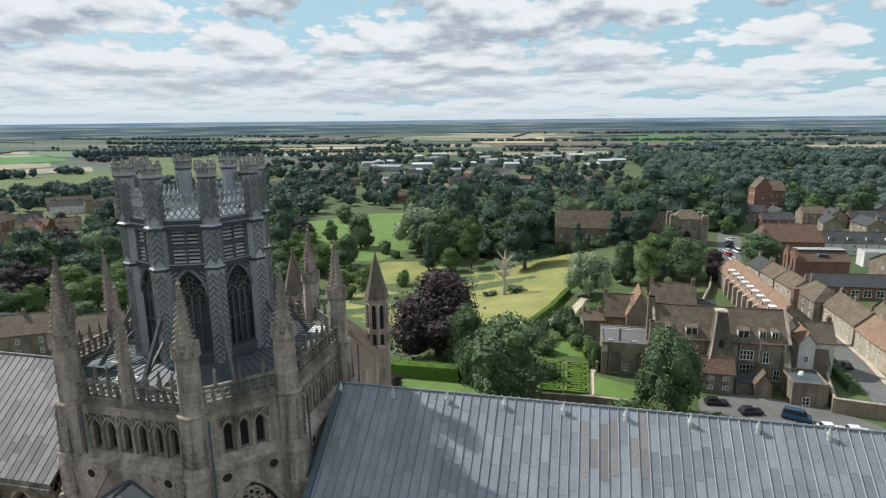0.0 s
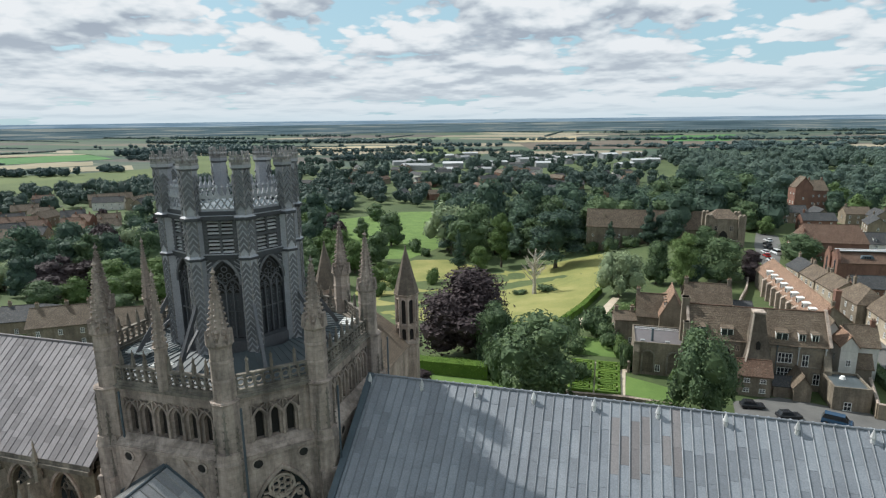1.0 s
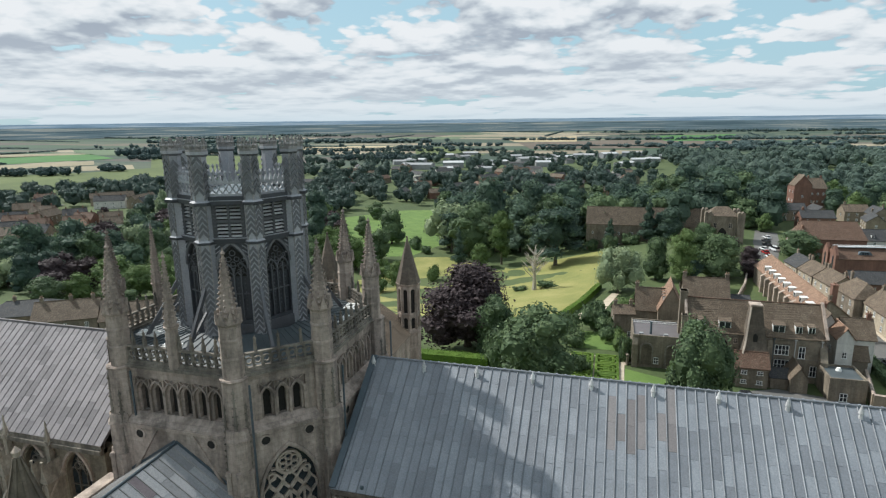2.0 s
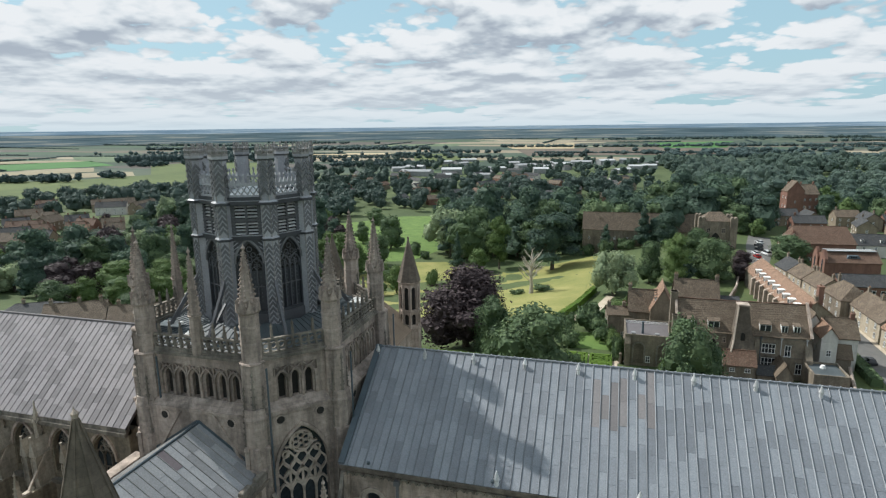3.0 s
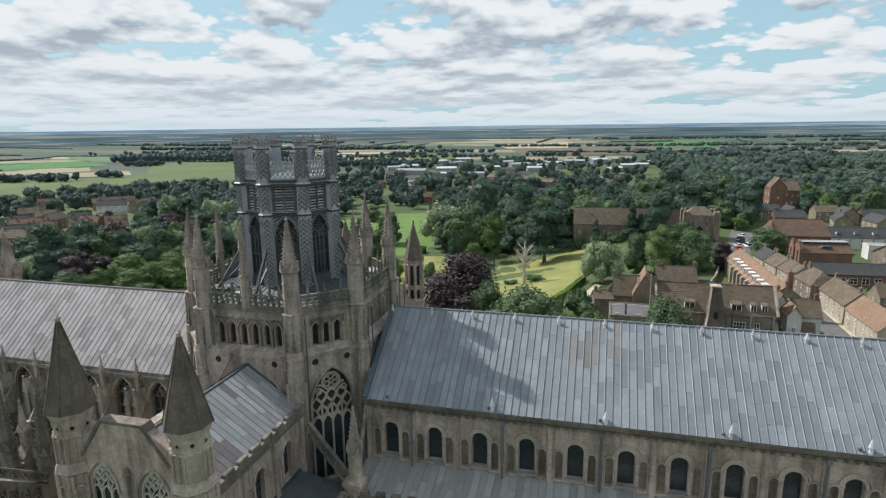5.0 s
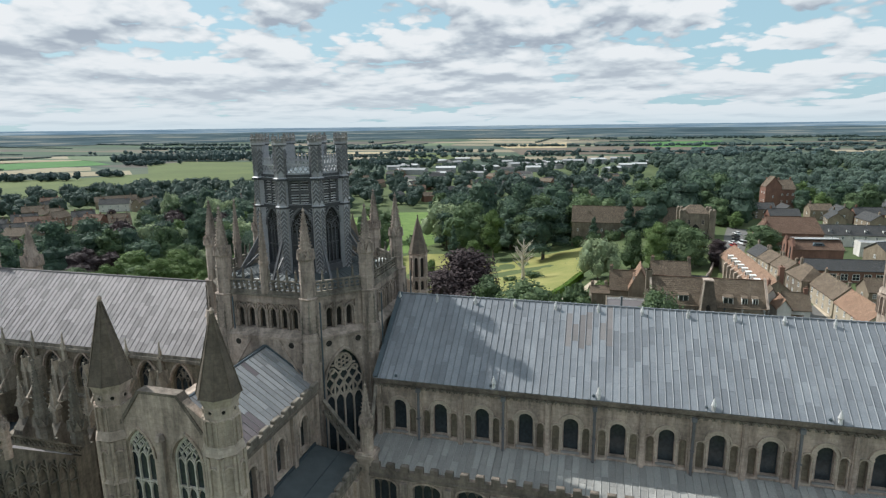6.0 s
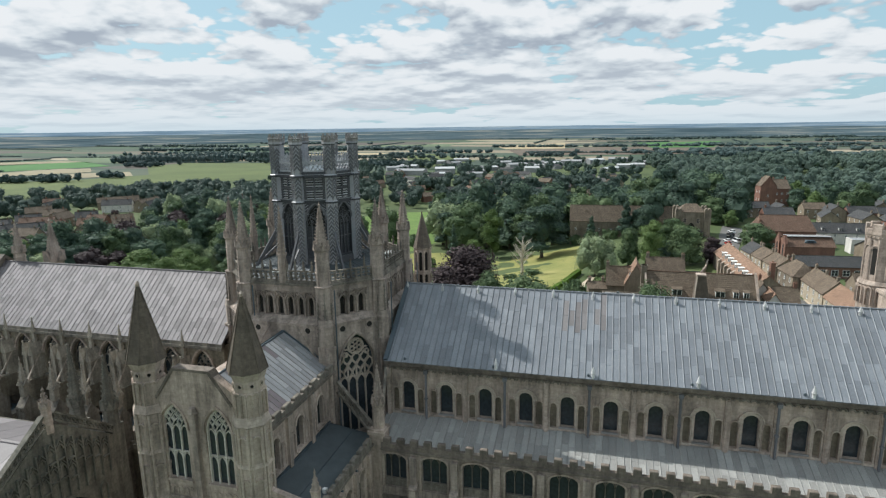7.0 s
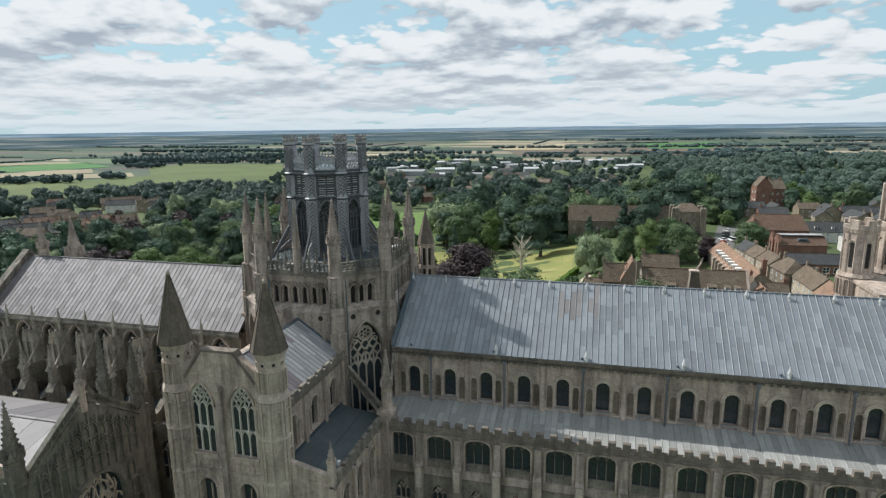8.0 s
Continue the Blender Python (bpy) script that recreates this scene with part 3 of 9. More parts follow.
def spire(b, x, y, z0, z1, r, n=8, crockets=9, turn=math.pi / 8, size=0.16):
    """A tapering stone spire with leaf knobs up its edges and a finial."""
    b.frustum(x, y, z0, z1, r, 0.06, n, turn)
    for e in range(n):
        a = turn + e * math.tau / n
        for k in range(crockets):
            t = (k + 0.3 + 0.5 * (e % 2)) / (crockets + 0.5)
            rr = r * (1 - t) + 0.06 * t + size * 0.35
            s = size * (1.05 - 0.45 * t)
            cx, cy, cz = x + rr * math.cos(a), y + rr * math.sin(a), z0 + (z1 - z0) * t
            b.add([(cx - s, cy, cz), (cx, cy - s, cz), (cx + s, cy, cz), (cx, cy + s, cz), (cx, cy, cz + s), (cx, cy, cz - s)],
                  [(0, 1, 4), (1, 2, 4), (2, 3, 4), (3, 0, 4), (1, 0, 5), (2, 1, 5), (3, 2, 5), (0, 3, 5)])
    b.frustum(x, y, z1 - 0.1, z1 + 0.1, 0.06, size * 1.3, 6)
    b.frustum(x, y, z1 + 0.1, z1 + 0.3, size * 1.3, 0.05, 6)
    b.frustum(x, y, z1 + 0.25, z1 + 0.6, 0.07, 0.0, 6)


def pinnacle(parent, x, y, z0, zs, z1, r, gables=True, n=8, label="", mat=None, crockets=9, size=0.16):
    """Shaft, gablets and crocketed spire, as parts of a building."""
    mat = mat or STONE
    b = Build()
    b.frustum(x, y, z0, zs, r, r * 0.96, n, math.pi / n)
    b.frustum(x, y, zs - 0.25, zs, r * 1.0, r * 1.22, n, math.pi / n)
    for zz in (z0 + (zs - z0) * 0.35, z0 + (zs - z0) * 0.68):
        b.frustum(x, y, zz, zz + 0.16, r * 1.06, r * 1.0, n, math.pi / n)
    shaft = part("pinnacle", b, mat, parent, label)
    s = Build()
    if gables:
        for k in range(n):
            a = k * math.tau / n
            s.place = Matrix.Translation((x, y, 0)) @ pose(0, 0, 0, 0, 0, math.degrees(a) + 90)
            hw = r * math.tan(math.pi / n) * 0.95
            s.extrude([(-hw, zs - 0.05), (hw, zs - 0.05), (0, zs + r * 1.15)], -r * 1.12, -r * 0.7)
        s.place = Matrix()
    spire(s, x, y, zs, z1, r * 0.92, n, crockets, math.pi / n, size)
    part("spire", s, STONE_GREY if mat is STONE else mat, shaft)
    return shaft


def battlements(b, u0, u1, y0, y1, z0, z1, merlon=0.9, gap=0.6, foot=0.45):
    """A parapet with merlons and copings in the wall's frame."""
    b.box(u0, u1, y0, y1, z0, z0 + (z1 - z0) * foot)
    n = max(1, int((u1 - u0) / (merlon + gap)))
    step = (u1 - u0) / n
    for i in range(n):
        a = u0 + i * step + step * 0.18
        b.tub(a, a + step * merlon / (merlon + gap), y0 - 0.02, y1 + 0.02, z0 + (z1 - z0) * foot - 0.01, z1, 0.08)


def corbels(b, u0, u1, z, step=0.62, depth=0.3):
    n = int((u1 - u0) / step)
    for i in range(n):
        u = u0 + (i + 0.5) * (u1 - u0) / n
        b.add([(u - 0.13, 0.02, z - 0.3), (u + 0.13, 0.02, z - 0.3), (u + 0.13, 0.02, z), (u - 0.13, 0.02, z), (u - 0.13, -depth, z - 0.1), (u + 0.13, -depth, z - 0.1), (u + 0.13, -depth, z), (u - 0.13, -depth, z)],
              [(0, 1, 5, 4), (4, 5, 6, 7), (1, 2, 6, 5), (3, 0, 4, 7), (7, 6, 2, 3)])


def openwork(b, u0, u1, y0, y1, z0, z1, cell=0.62, spikes=0):
    """A pierced stone parapet: rails, uprights, quatrefoils and little gables on top."""
    b.box(u0, u1, y0, y1, z0, z0 + 0.2)
    b.box(u0, u1, y0, y1, z1 - 0.16, z1)
    n = max(2, round((u1 - u0) / cell))
    st = (u1 - u0) / n
    for i in range(n + 1):
        u = u0 + i * st
        b.box(u - 0.06, u + 0.06, y0 + 0.04, y1 - 0.04, z0 + 0.2, z1 - 0.16)
        if i < n:
            b.ring(u + st / 2, (z0 + z1) / 2 + 0.02, min(st, z1 - z0 - 0.36) * 0.40, 0.09, y0 + 0.06, y1 - 0.06, 8)
            b.ribbon([(u, z0 + 0.2), (u + st * 0.25, z0 + 0.2 + st * 0.25)], 0.08, y0 + 0.06, y1 - 0.06)
            b.ribbon([(u + st, z1 - 0.16), (u + st * 0.75, z1 - 0.16 - st * 0.25)], 0.08, y0 + 0.06, y1 - 0.06)
    for i in range(spikes):
        u = u0 + (i + 0.5) * (u1 - u0) / spikes
        b.box(u - 0.1, u + 0.1, y0 + 0.02, y1 - 0.02, z1, z1 + 0.55)
        b.frustum(u, (y0 + y1) / 2, z1 + 0.5, z1 + 1.35, 0.15, 0.02, 4, math.pi / 4)
        for q in (0.65, 0.85, 1.05):
            b.frustum(u, (y0 + y1) / 2, z1 + q, z1 + q + 0.1, 0.2 - 0.08 * q, 0.1, 4)
        b.frustum(u, (y0 + y1) / 2, z1 + 0.85, z1 + 1.05, 0.05, 0.16, 4)


def slope_frame(x0, y0, z0, y1, z1, turn=0.0):
    """Frame of a roof slope: u along the eaves, v up the slope, w out of it."""
    L = math.hypot(y1 - y0, z1 - z0)
    return pose(x0, y0, z0, math.degrees(math.atan2(z1 - z0, abs(y1 - y0))), 0, turn), L


SHEET_MESH = {}


def sheet_mesh(w, l, mat):
    key = (round(w, 3), round(l, 3), mat.name)
    if key not in SHEET_MESH:
        b = Build()
        b.add([(0, 0, 0.0), (w, 0, 0.0), (w, l, 0.0), (0, l, 0.0), (0.02, 0.015, 0.022), (w - 0.02, 0.015, 0.022), (w - 0.02, l, 0.012), (0.02, l, 0.012)],
              [(4, 5, 6, 7), (0, 1, 5, 4), (1, 2, 6, 5), (2, 3, 7, 6), (3, 0, 4, 7)])
        me = b.mesh("lead_sheet")
        me.materials.append(mat)
        SHEET_MESH[key] = me
    return SHEET_MESH[key]


def lead_slope(parent, frame_m, length, rise, width, sheet, mat, singles=None, seed=1, roll=0.055, patches=None, roll_mat=None, patch_mat=None):
    """A slope of lead: sheets between rolls. singles(i, j): whether that sheet is an object of its own."""
    rng = random.Random(seed)
    n = max(1, round(length / width))
    w = length / n
    rest = Build(frame_m)
    rows = max(1, round(rise / sheet))
    for i in range(n):
        off = rng.uniform(-0.32, 0.32) * sheet
        v = 0.0
        j = 0
        while v < rise - 0.05:
            l = sheet + (off if j == 0 else 0)
            l = min(l, rise - v)
            if rise - v - l < 0.4 * sheet:
                l = rise - v
            l = round(l, 2)
            use = mat
            if patches and patches(i * w, v):
                use = patch_mat or RUST_LEAD
            if (singles and singles(i, j)) or use is not mat:
                part("lead_sheet", sheet_mesh(w, l, use), use, parent, m=frame_m @ Matrix.Translation((i * w, v, rng.uniform(0, 0.012))))
            else:
                h = rng.uniform(0, 0.012)
                rest.add([(i * w, v, h), (i * w + w, v, h), (i * w + w, v + l, h), (i * w, v + l, h), (i * w + 0.02, v + 0.015, h + 0.022), (i * w + w - 0.02, v + 0.015, h + 0.022), (i * w + w - 0.02, v + l, h + 0.012), (i * w + 0.02, v + l, h + 0.012)],
                         [(4, 5, 6, 7), (0, 1, 5, 4), (1, 2, 6, 5), (2, 3, 7, 6), (3, 0, 4, 7)])
            v += l
            j += 1
    if rest.v:
        part("lead_sheet", rest, mat, parent, kind="stuff")
    rb = Build()
    pts = [(math.cos(a * math.pi / 4) * roll, math.sin(a * math.pi / 4) * roll * 1.8) for a in range(5)]
    k = len(pts)
    rb.add([(x, 0, 0.02 + z) for x, z in pts] + [(x, rise, 0.02 + z) for x, z in pts], [(i + 1, i, k + i, k + i + 1) for i in range(k - 1)] + [tuple(range(k)), tuple(range(2 * k - 1, k - 1, -1))])
    me = rb.mesh("lead_roll")
    me.materials.append(roll_mat or mat)
    for i in range(n + 1):
        part("lead_roll", me, mat, parent, m=frame_m @ Matrix.Translation((i * w, 0, 0)))


# ---- lie of the land ----
def smooth(t):
    t = min(1.0, max(0.0, t))
    return t * t * (3 - 2 * t)


def land(x, y):
    """Height of the ground: the town's hill, falling to the fen."""
    ax, ay, bx, by = 60.0, 0.0, 140.0, 330.0
    t = min(1.0, max(0.0, ((x - ax) * (bx - ax) + (y - ay) * (by - ay)) / ((bx - ax) ** 2 + (by - ay) ** 2)))
    d = math.hypot(x - ax - t * (bx - ax), y - ay - t * (by - ay))
    z = -17.0 * smooth((d - 30) / 110) * smooth((y - 30) / 170)
    r = math.hypot(x, y)
    return z + 46.0 * smooth((r - 1900) / 2600)


def ground_sheet():
    b = Build()
    radii = [0, 15, 30, 45, 60, 75, 90, 105, 120, 140, 160, 180, 200, 225, 250, 280, 320, 370, 430, 500, 600, 750, 950, 1200, 1600, 2100, 2700, 3300, 3600, 3900, 4200, 4500, 4700, 4850]
    n = 120
    v = [(30, 60, land(30, 60))]
    for r in radii[1:]:
        for i in range(n):
            x, y = 30 + r * math.cos(i * math.tau / n), 60 + r * math.sin(i * math.tau / n)
            v.append((x, y, land(x, y)))
    f = [(0, 1 + i, 1 + (i + 1) % n) for i in range(n)]
    for k in range(len(radii) - 2):
        a = 1 + k * n
        f += [(a + i, a + n + i, a + n + (i + 1) % n, a + (i + 1) % n) for i in range(n)]
    b.add(v, f)
    ob = part("ground", b, GROUND)
    for p in ob.data.polygons:
        p.use_smooth = True
    tagged(ob, "grass and patchwork fen farmland falling away from a low hill", "ground", kind="structure")


ground_sheet()


def patch(name, outline, mat, label, category, lift=0.06, step=6.0):
    """A piece of ground of its own surface, laid on the land."""
    bm = bmesh.new()
    vs = [bm.verts.new((x, y, 0)) for x, y in outline]
    bm.faces.new(vs)
    size = max(max(p[0] for p in outline) - min(p[0] for p in outline), max(p[1] for p in outline) - min(p[1] for p in outline))
    lo_x, hi_x = min(p[0] for p in outline), max(p[0] for p in outline)
    lo_y, hi_y = min(p[1] for p in outline), max(p[1] for p in outline)
    st = max(step, size / 40)
    for k in range(1, int((hi_x - lo_x) / st) + 1):
        g = bm.verts[:] + bm.edges[:] + bm.faces[:]
        bmesh.ops.bisect_plane(bm, geom=g, plane_co=(lo_x + k * st, 0, 0), plane_no=(1, 0, 0))
    for k in range(1, int((hi_y - lo_y) / st) + 1):
        g = bm.verts[:] + bm.edges[:] + bm.faces[:]
        bmesh.ops.bisect_plane(bm, geom=g, plane_co=(0, lo_y + k * st, 0), plane_no=(0, 1, 0))
    for v in bm.verts:
        v.co.z = land(v.co.x, v.co.y) + lift
    bmesh.ops.triangulate(bm, faces=bm.faces[:])
    bmesh.ops.recalc_face_normals(bm, faces=bm.faces[:])
    if sum(f.normal.z for f in bm.faces) < 0:
        bmesh.ops.reverse_faces(bm, faces=bm.faces[:])
    me = bpy.data.meshes.new(name)
    bm.to_mesh(me)
    bm.free()
    me.materials.append(mat)
    ob = new(name, me)
    return tagged(ob, label, category, kind="structure")

# ---- the church: nave ----
BAY, X0, X1 = 4.8, 12.0, 73.0
BAYS = range(12)
RIDGE_Y, RIDGE_Z, EAVE_Y, EAVE_Z = 0.9, 31.75, -8.75, 24.55


def nave():
    nv = thing("cathedral_nave", 40, 0, 0, label="long pale limestone church nave with grey lead roofs and round-arched windows", category="church nave")
    off = Matrix.Translation((-40, 0, 0))
    top = off @ wall_at(0, -8.0, 0)
    wins = [(14.8 + BAY * k, 1.55, 18.0, 21.0, "round") for k in BAYS]
    niches = [(o[0] + s * 1.58, 0.76, 17.75, 20.5, "round") for o in wins for s in (-1, 1)]
    part("clerestory_wall", pierced(Build(top), X0, X1, 15.5, 24.1, 1.2, wins + niches), STONE, nv)
    for o in niches:
        part("niche_back", Build(top).extrude(opening_line(o), 0.42, 0.5), OCHRE_STONE, nv)
    for o in wins:
        glazing(nv, top, o, 0.55, GLASS, "dark leaded window under a round arch", stone=STONE)
        b = Build(top)
        b.ribbon(arch(o[0], 1.95, 21.0, "round"), 0.3, -0.14, 0.05)
        b.box(o[0] - 2.05, o[0] - 1.25, -0.1, 0.03, 17.45, 17.62)
        b.box(o[0] + 1.25, o[0] + 2.05, -0.1, 0.03, 17.45, 17.62)
        b.ribbon(arch(o[0], 2.5, 21.0, "round"), 0.13, -0.26, 0.05)
        for s in (-1, 1):
            b.frustum(o[0] + s * 0.97, -0.06, 18.2, 20.85, 0.11, 0.1, 6)
            b.box(o[0] + s * 0.97 - 0.17, o[0] + s * 0.97 + 0.17, -0.2, 0.05, 20.85, 21.05)
        part("window_surround", b, STONE_PALE, nv)
        part("window_sill", Build(top).box(o[0] - 0.95, o[0] + 0.95, -0.24, 0.05, 17.84, 18.0), LEAD_PALE, nv, "pale lead window sill")
        for s in (-1, 1):
            n = Build(top)
            u = o[0] + s * 1.58
            n.ribbon(arch(u, 0.88, 20.5, "round", 4), 0.13, -0.12, 0.03)
            n.ribbon(arch(u, 1.08, 20.5, "round", 4), 0.08, -0.2, 0.03)
            n.box(u - 0.52, u + 0.52, -0.14, 0.03, 17.5, 17.72)
            for q in (-0.44, 0.44):
                n.frustum(u + q, -0.05, 17.7, 20.3, 0.08, 0.075, 6)
                n.frustum(u + q, -0.05, 20.28, 20.52, 0.08, 0.15, 6)
                n.frustum(u + q, -0.05, 17.68, 17.86, 0.13, 0.09, 6)
            part("blind_arch", n, STONE if (int(u) % 3 == 0) else STONE_PALE, nv)
    for k in range(13):
        b = Build(top)
        u = 12.4 + BAY * k
        b.box(u - 0.3, u + 0.3, -0.34, 0.02, 15.5, 23.45)
        b.box(u - 0.16, u + 0.16, -0.44, -0.3, 15.5, 23.3)
        part("pilaster", b, STONE, nv)
        if k % 2 == 1:
            d = Build(top)
            d.frustum(u, -0.52, 16.9, 23.4, 0.15, 0.15, 8)
            d.box(u - 0.24, u + 0.24, -0.75, -0.3, 23.2, 23.65)
            d.box(u - 0.2, u + 0.2, -0.72, -0.3, 19.9, 20.05)
            part("drainpipe", d, LEAD_CHEVRON, nv, "grey lead drainpipe")
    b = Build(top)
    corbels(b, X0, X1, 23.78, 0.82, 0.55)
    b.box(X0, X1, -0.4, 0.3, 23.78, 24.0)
    part("corbel_table", b, CORNICE, nv, "dark corbel table")
    n = int((X1 - X0) / 0.82)
    arcs = Build(top)
    for i in range(n):
        u = X0 + (i + 1) * (X1 - X0) / n
        arcs.ribbon(arch(u, 0.6, 23.36, "round", 4), 0.17, -0.4, 0.02)
    part("corbel_arch", arcs, STONE_DARK, nv, kind="stuff")
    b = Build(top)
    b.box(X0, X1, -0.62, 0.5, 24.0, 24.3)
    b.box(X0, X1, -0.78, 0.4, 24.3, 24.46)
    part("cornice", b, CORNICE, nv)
    # the body behind, closing the nave
    b = Build(off)
    b.box(X0, X1, 8.6, 9.8, 0, 24.4)
    part("south_wall", b, STONE, nv)
    b = Build(off @ wall_at(X1, -8, 90))
    b.extrude([(0, 0), (17.8, 0), (17.8, 24.4), (8.9, 31.6), (0, 24.4)], 0, 1.0)
    part("end_wall", b, STONE, nv)
    # roof
    fm, rise = slope_frame(X0 - 40, EAVE_Y, EAVE_Z - 0.04, RIDGE_Y, RIDGE_Z - 0.04)
    b = Build(fm)
    b.box(0, X1 - X0, 0, rise, -0.25, 0.0)
    part("roof_deck", b, LEAD, nv)
    lead_slope(nv, fm, X1 - X0, rise, 0.74, 2.25, LEAD, singles=lambda i, j: i < 75 and j < 4, seed=4, roll_mat=LEAD_ROLL,
               patches=lambda u, v: 20 < u < 26.0 and 6.0 < v < 9.2 and (int(u * 1.35) % 5 != 2))
    b = Build(off)
    b.add([(X0, 10.55, EAVE_Z), (X1, 10.55, EAVE_Z), (X1, RIDGE_Y, RIDGE_Z), (X0, RIDGE_Y, RIDGE_Z), (X0, 10.55, EAVE_Z - 0.3), (X1, 10.55, EAVE_Z - 0.3), (X1, RIDGE_Y, RIDGE_Z - 0.35), (X0, RIDGE_Y, RIDGE_Z - 0.35)],
          [(0, 1, 2, 3), (7, 6, 5, 4), (0, 4, 5, 1), (1, 5, 6, 2), (3, 7, 4, 0)])
    part("south_roof_slope", b, LEAD, nv)
    b = Build(off)
    b.tube([(X0, RIDGE_Y, RIDGE_Z + 0.03), (X1, RIDGE_Y, RIDGE_Z + 0.03)], [0.1, 0.1], 8)
    for i in range(84):
        b.frustum(X0 + 0.37 + 0.74 * i, RIDGE_Y, RIDGE_Z - 0.02, RIDGE_Z + 0.14, 0.13, 0.11, 6)
    part("ridge_roll", b, LEAD, nv)
    # verge against the crossing
    b = Build(off)
    b.beam((X0 + 0.2, EAVE_Y, EAVE_Z + 0.1), (X0 + 0.2, RIDGE_Y, RIDGE_Z + 0.1), 0.55, 0.3)
    part("verge_flashing", b, LEAD_DARK, nv)

    def vent(u, v, s, name="roof_vent"):
        c = Build(Matrix.Translation(fm @ Vector((u, v, 0.0))))
        c.frustum(0, 0, -0.15, 0.42 * s, 0.24 * s, 0.2 * s, 8)
        c.frustum(0, 0, 0.40 * s, 0.50 * s, 0.22 * s, 0.3 * s, 8)
        c.frustum(0, 0, 0.50 * s, 1.35 * s, 0.3 * s, 0.03, 8)
        part(name, c, LEAD_SLAT, nv, "small bright lead vent cowl")
    for k in range(13):
        vent(0.35 + BAY * k, rise - 0.9, 0.74)
    for k in range(6):
        vent(13.75 + 10.95 * k, 0.3, 0.92)
        c = Build(fm @ Matrix.Translation((2.6 + 5.4 * k * 2, 0.45, 0.03)))
        c.frustum(0, 0, 0, 0.3, 0.17, 0.1, 6)
        part("roof_vent", c, LEAD_DARK, nv, "small dark lead outlet")

    # north aisle
    ay = -14.2
    low = off @ wall_at(0, ay, 0)
    xs = 13.4
    aw = [(14.9 + BAY * k, 3.0, 11.3, 14.75, "low") for k in BAYS]
    # greyer stone on aisle wall and buttresses has their shade in its colour
    part("aisle_wall", pierced(Build(low), xs, X1, 10.2, 16.2, 1.0, aw), STONE_GREY, nv)
    lw = [(14.9 + BAY * k, 1.9, 5.2, 7.6, "point") for k in BAYS]
    # lower wall and aprons: stained stone, darkened for shade as well
    part("aisle_wall", pierced(Build(low), xs, X1, 0.0, 10.2, 1.0, lw, -0.12), STONE_DARK, nv)
    for o in aw:
        g = (o[0], o[1], 12.3, o[3], o[4])
        glazing(nv, low, g, 0.6, GLASS, "wide dark window of three lights under a low arch", lights=3, stone=STONE_DARK, head="low", bar=0.09)
        b = Build(low)
        b.box(o[0] - 1.5, o[0] + 1.5, 0.3, 0.75, 11.3, 12.3)
        for i in range(6):
            b.ribbon(arch(o[0] - 1.25 + i * 0.5, 0.4, 11.85, "point", 2), 0.07, 0.24, 0.32)
        part("window_apron", b, STONE_DARK, nv)
        b = Build(low)
        b.ribbon(arch(o[0], 3.3, 14.75, "low"), 0.2, -0.16, 0.04)
        b.box(o[0] - 1.75, o[0] - 1.5, -0.1, 0.03, 11.2, 14.75)
        b.box(o[0] + 1.5, o[0] + 1.75, -0.1, 0.03, 11.2, 14.75)
        part("window_surround", b, STONE, nv)
    for o in lw:
        glazing(nv, off @ wall_at(0, ay - 0.12, 0), o, 0.5, GLASS, "pointed dark window with stone tracery", lights=3, head="net", stone=STONE)
    for k in range(1, 13):
        b = Build(low)
        u = 12.5 + BAY * k
        b.box(u - 0.5, u + 0.5, -0.95, 0.02, 0, 11.9)
        b.add([(u - 0.5, -0.95, 11.9), (u + 0.5, -0.95, 11.9), (u + 0.5, 0, 12.5), (u - 0.5, 0, 12.5), (u - 0.5, 0, 11.9), (u + 0.5, 0, 11.9)], [(0, 1, 2, 3), (1, 5, 2), (0, 3, 4)])
        b.box(u - 0.38, u + 0.38, -0.45, 0.02, 11.9, 15.6)
        part("buttress", b, STONE_GREY, nv)
        if k % 2 == 1 or k < 4:
            b = Build(low)
            b.box(u - 0.36, u + 0.36, -0.985, -0.94, 9.0, 11.7)
            part("repaired_stone", b, STONE_PALE, nv, "paler patch of new limestone")
    b = Build(low)
    b.box(xs, X1, -0.3, 0.2, 16.0, 16.25)
    b.box(xs, X1, -0.22, 0.1, 10.05, 10.3)
    battlements(b, xs, X1, -0.15, 0.35, 16.25, 17.55, 0.85, 0.75)
    part("parapet", b, CORNICE, nv, "weathered dark battlemented parapet")
    fm2, rise2 = slope_frame(X0 - 40, -13.8, 15.9, -8.0, 17.45)
    b = Build(fm2)
    b.box(0, X1 - X0, 0, rise2, -0.3, 0.0)
    part("aisle_roof_deck", b, LEAD_AISLE, nv)
    lead_slope(nv, fm2, X1 - X0, rise2, 0.74, 3.05, LEAD_AISLE, seed=9, roll=0.045)


nave()


# ---- the church: crossing octagon ----
def octagon_corners(a, h):
    """Eight corners, long sides to the four arms; from the north side's west corner round by the west."""
    return [(h, -a), (a, -h), (a, h), (h, a), (-h, a), (-a, h), (-a, -h), (-h, -a)]


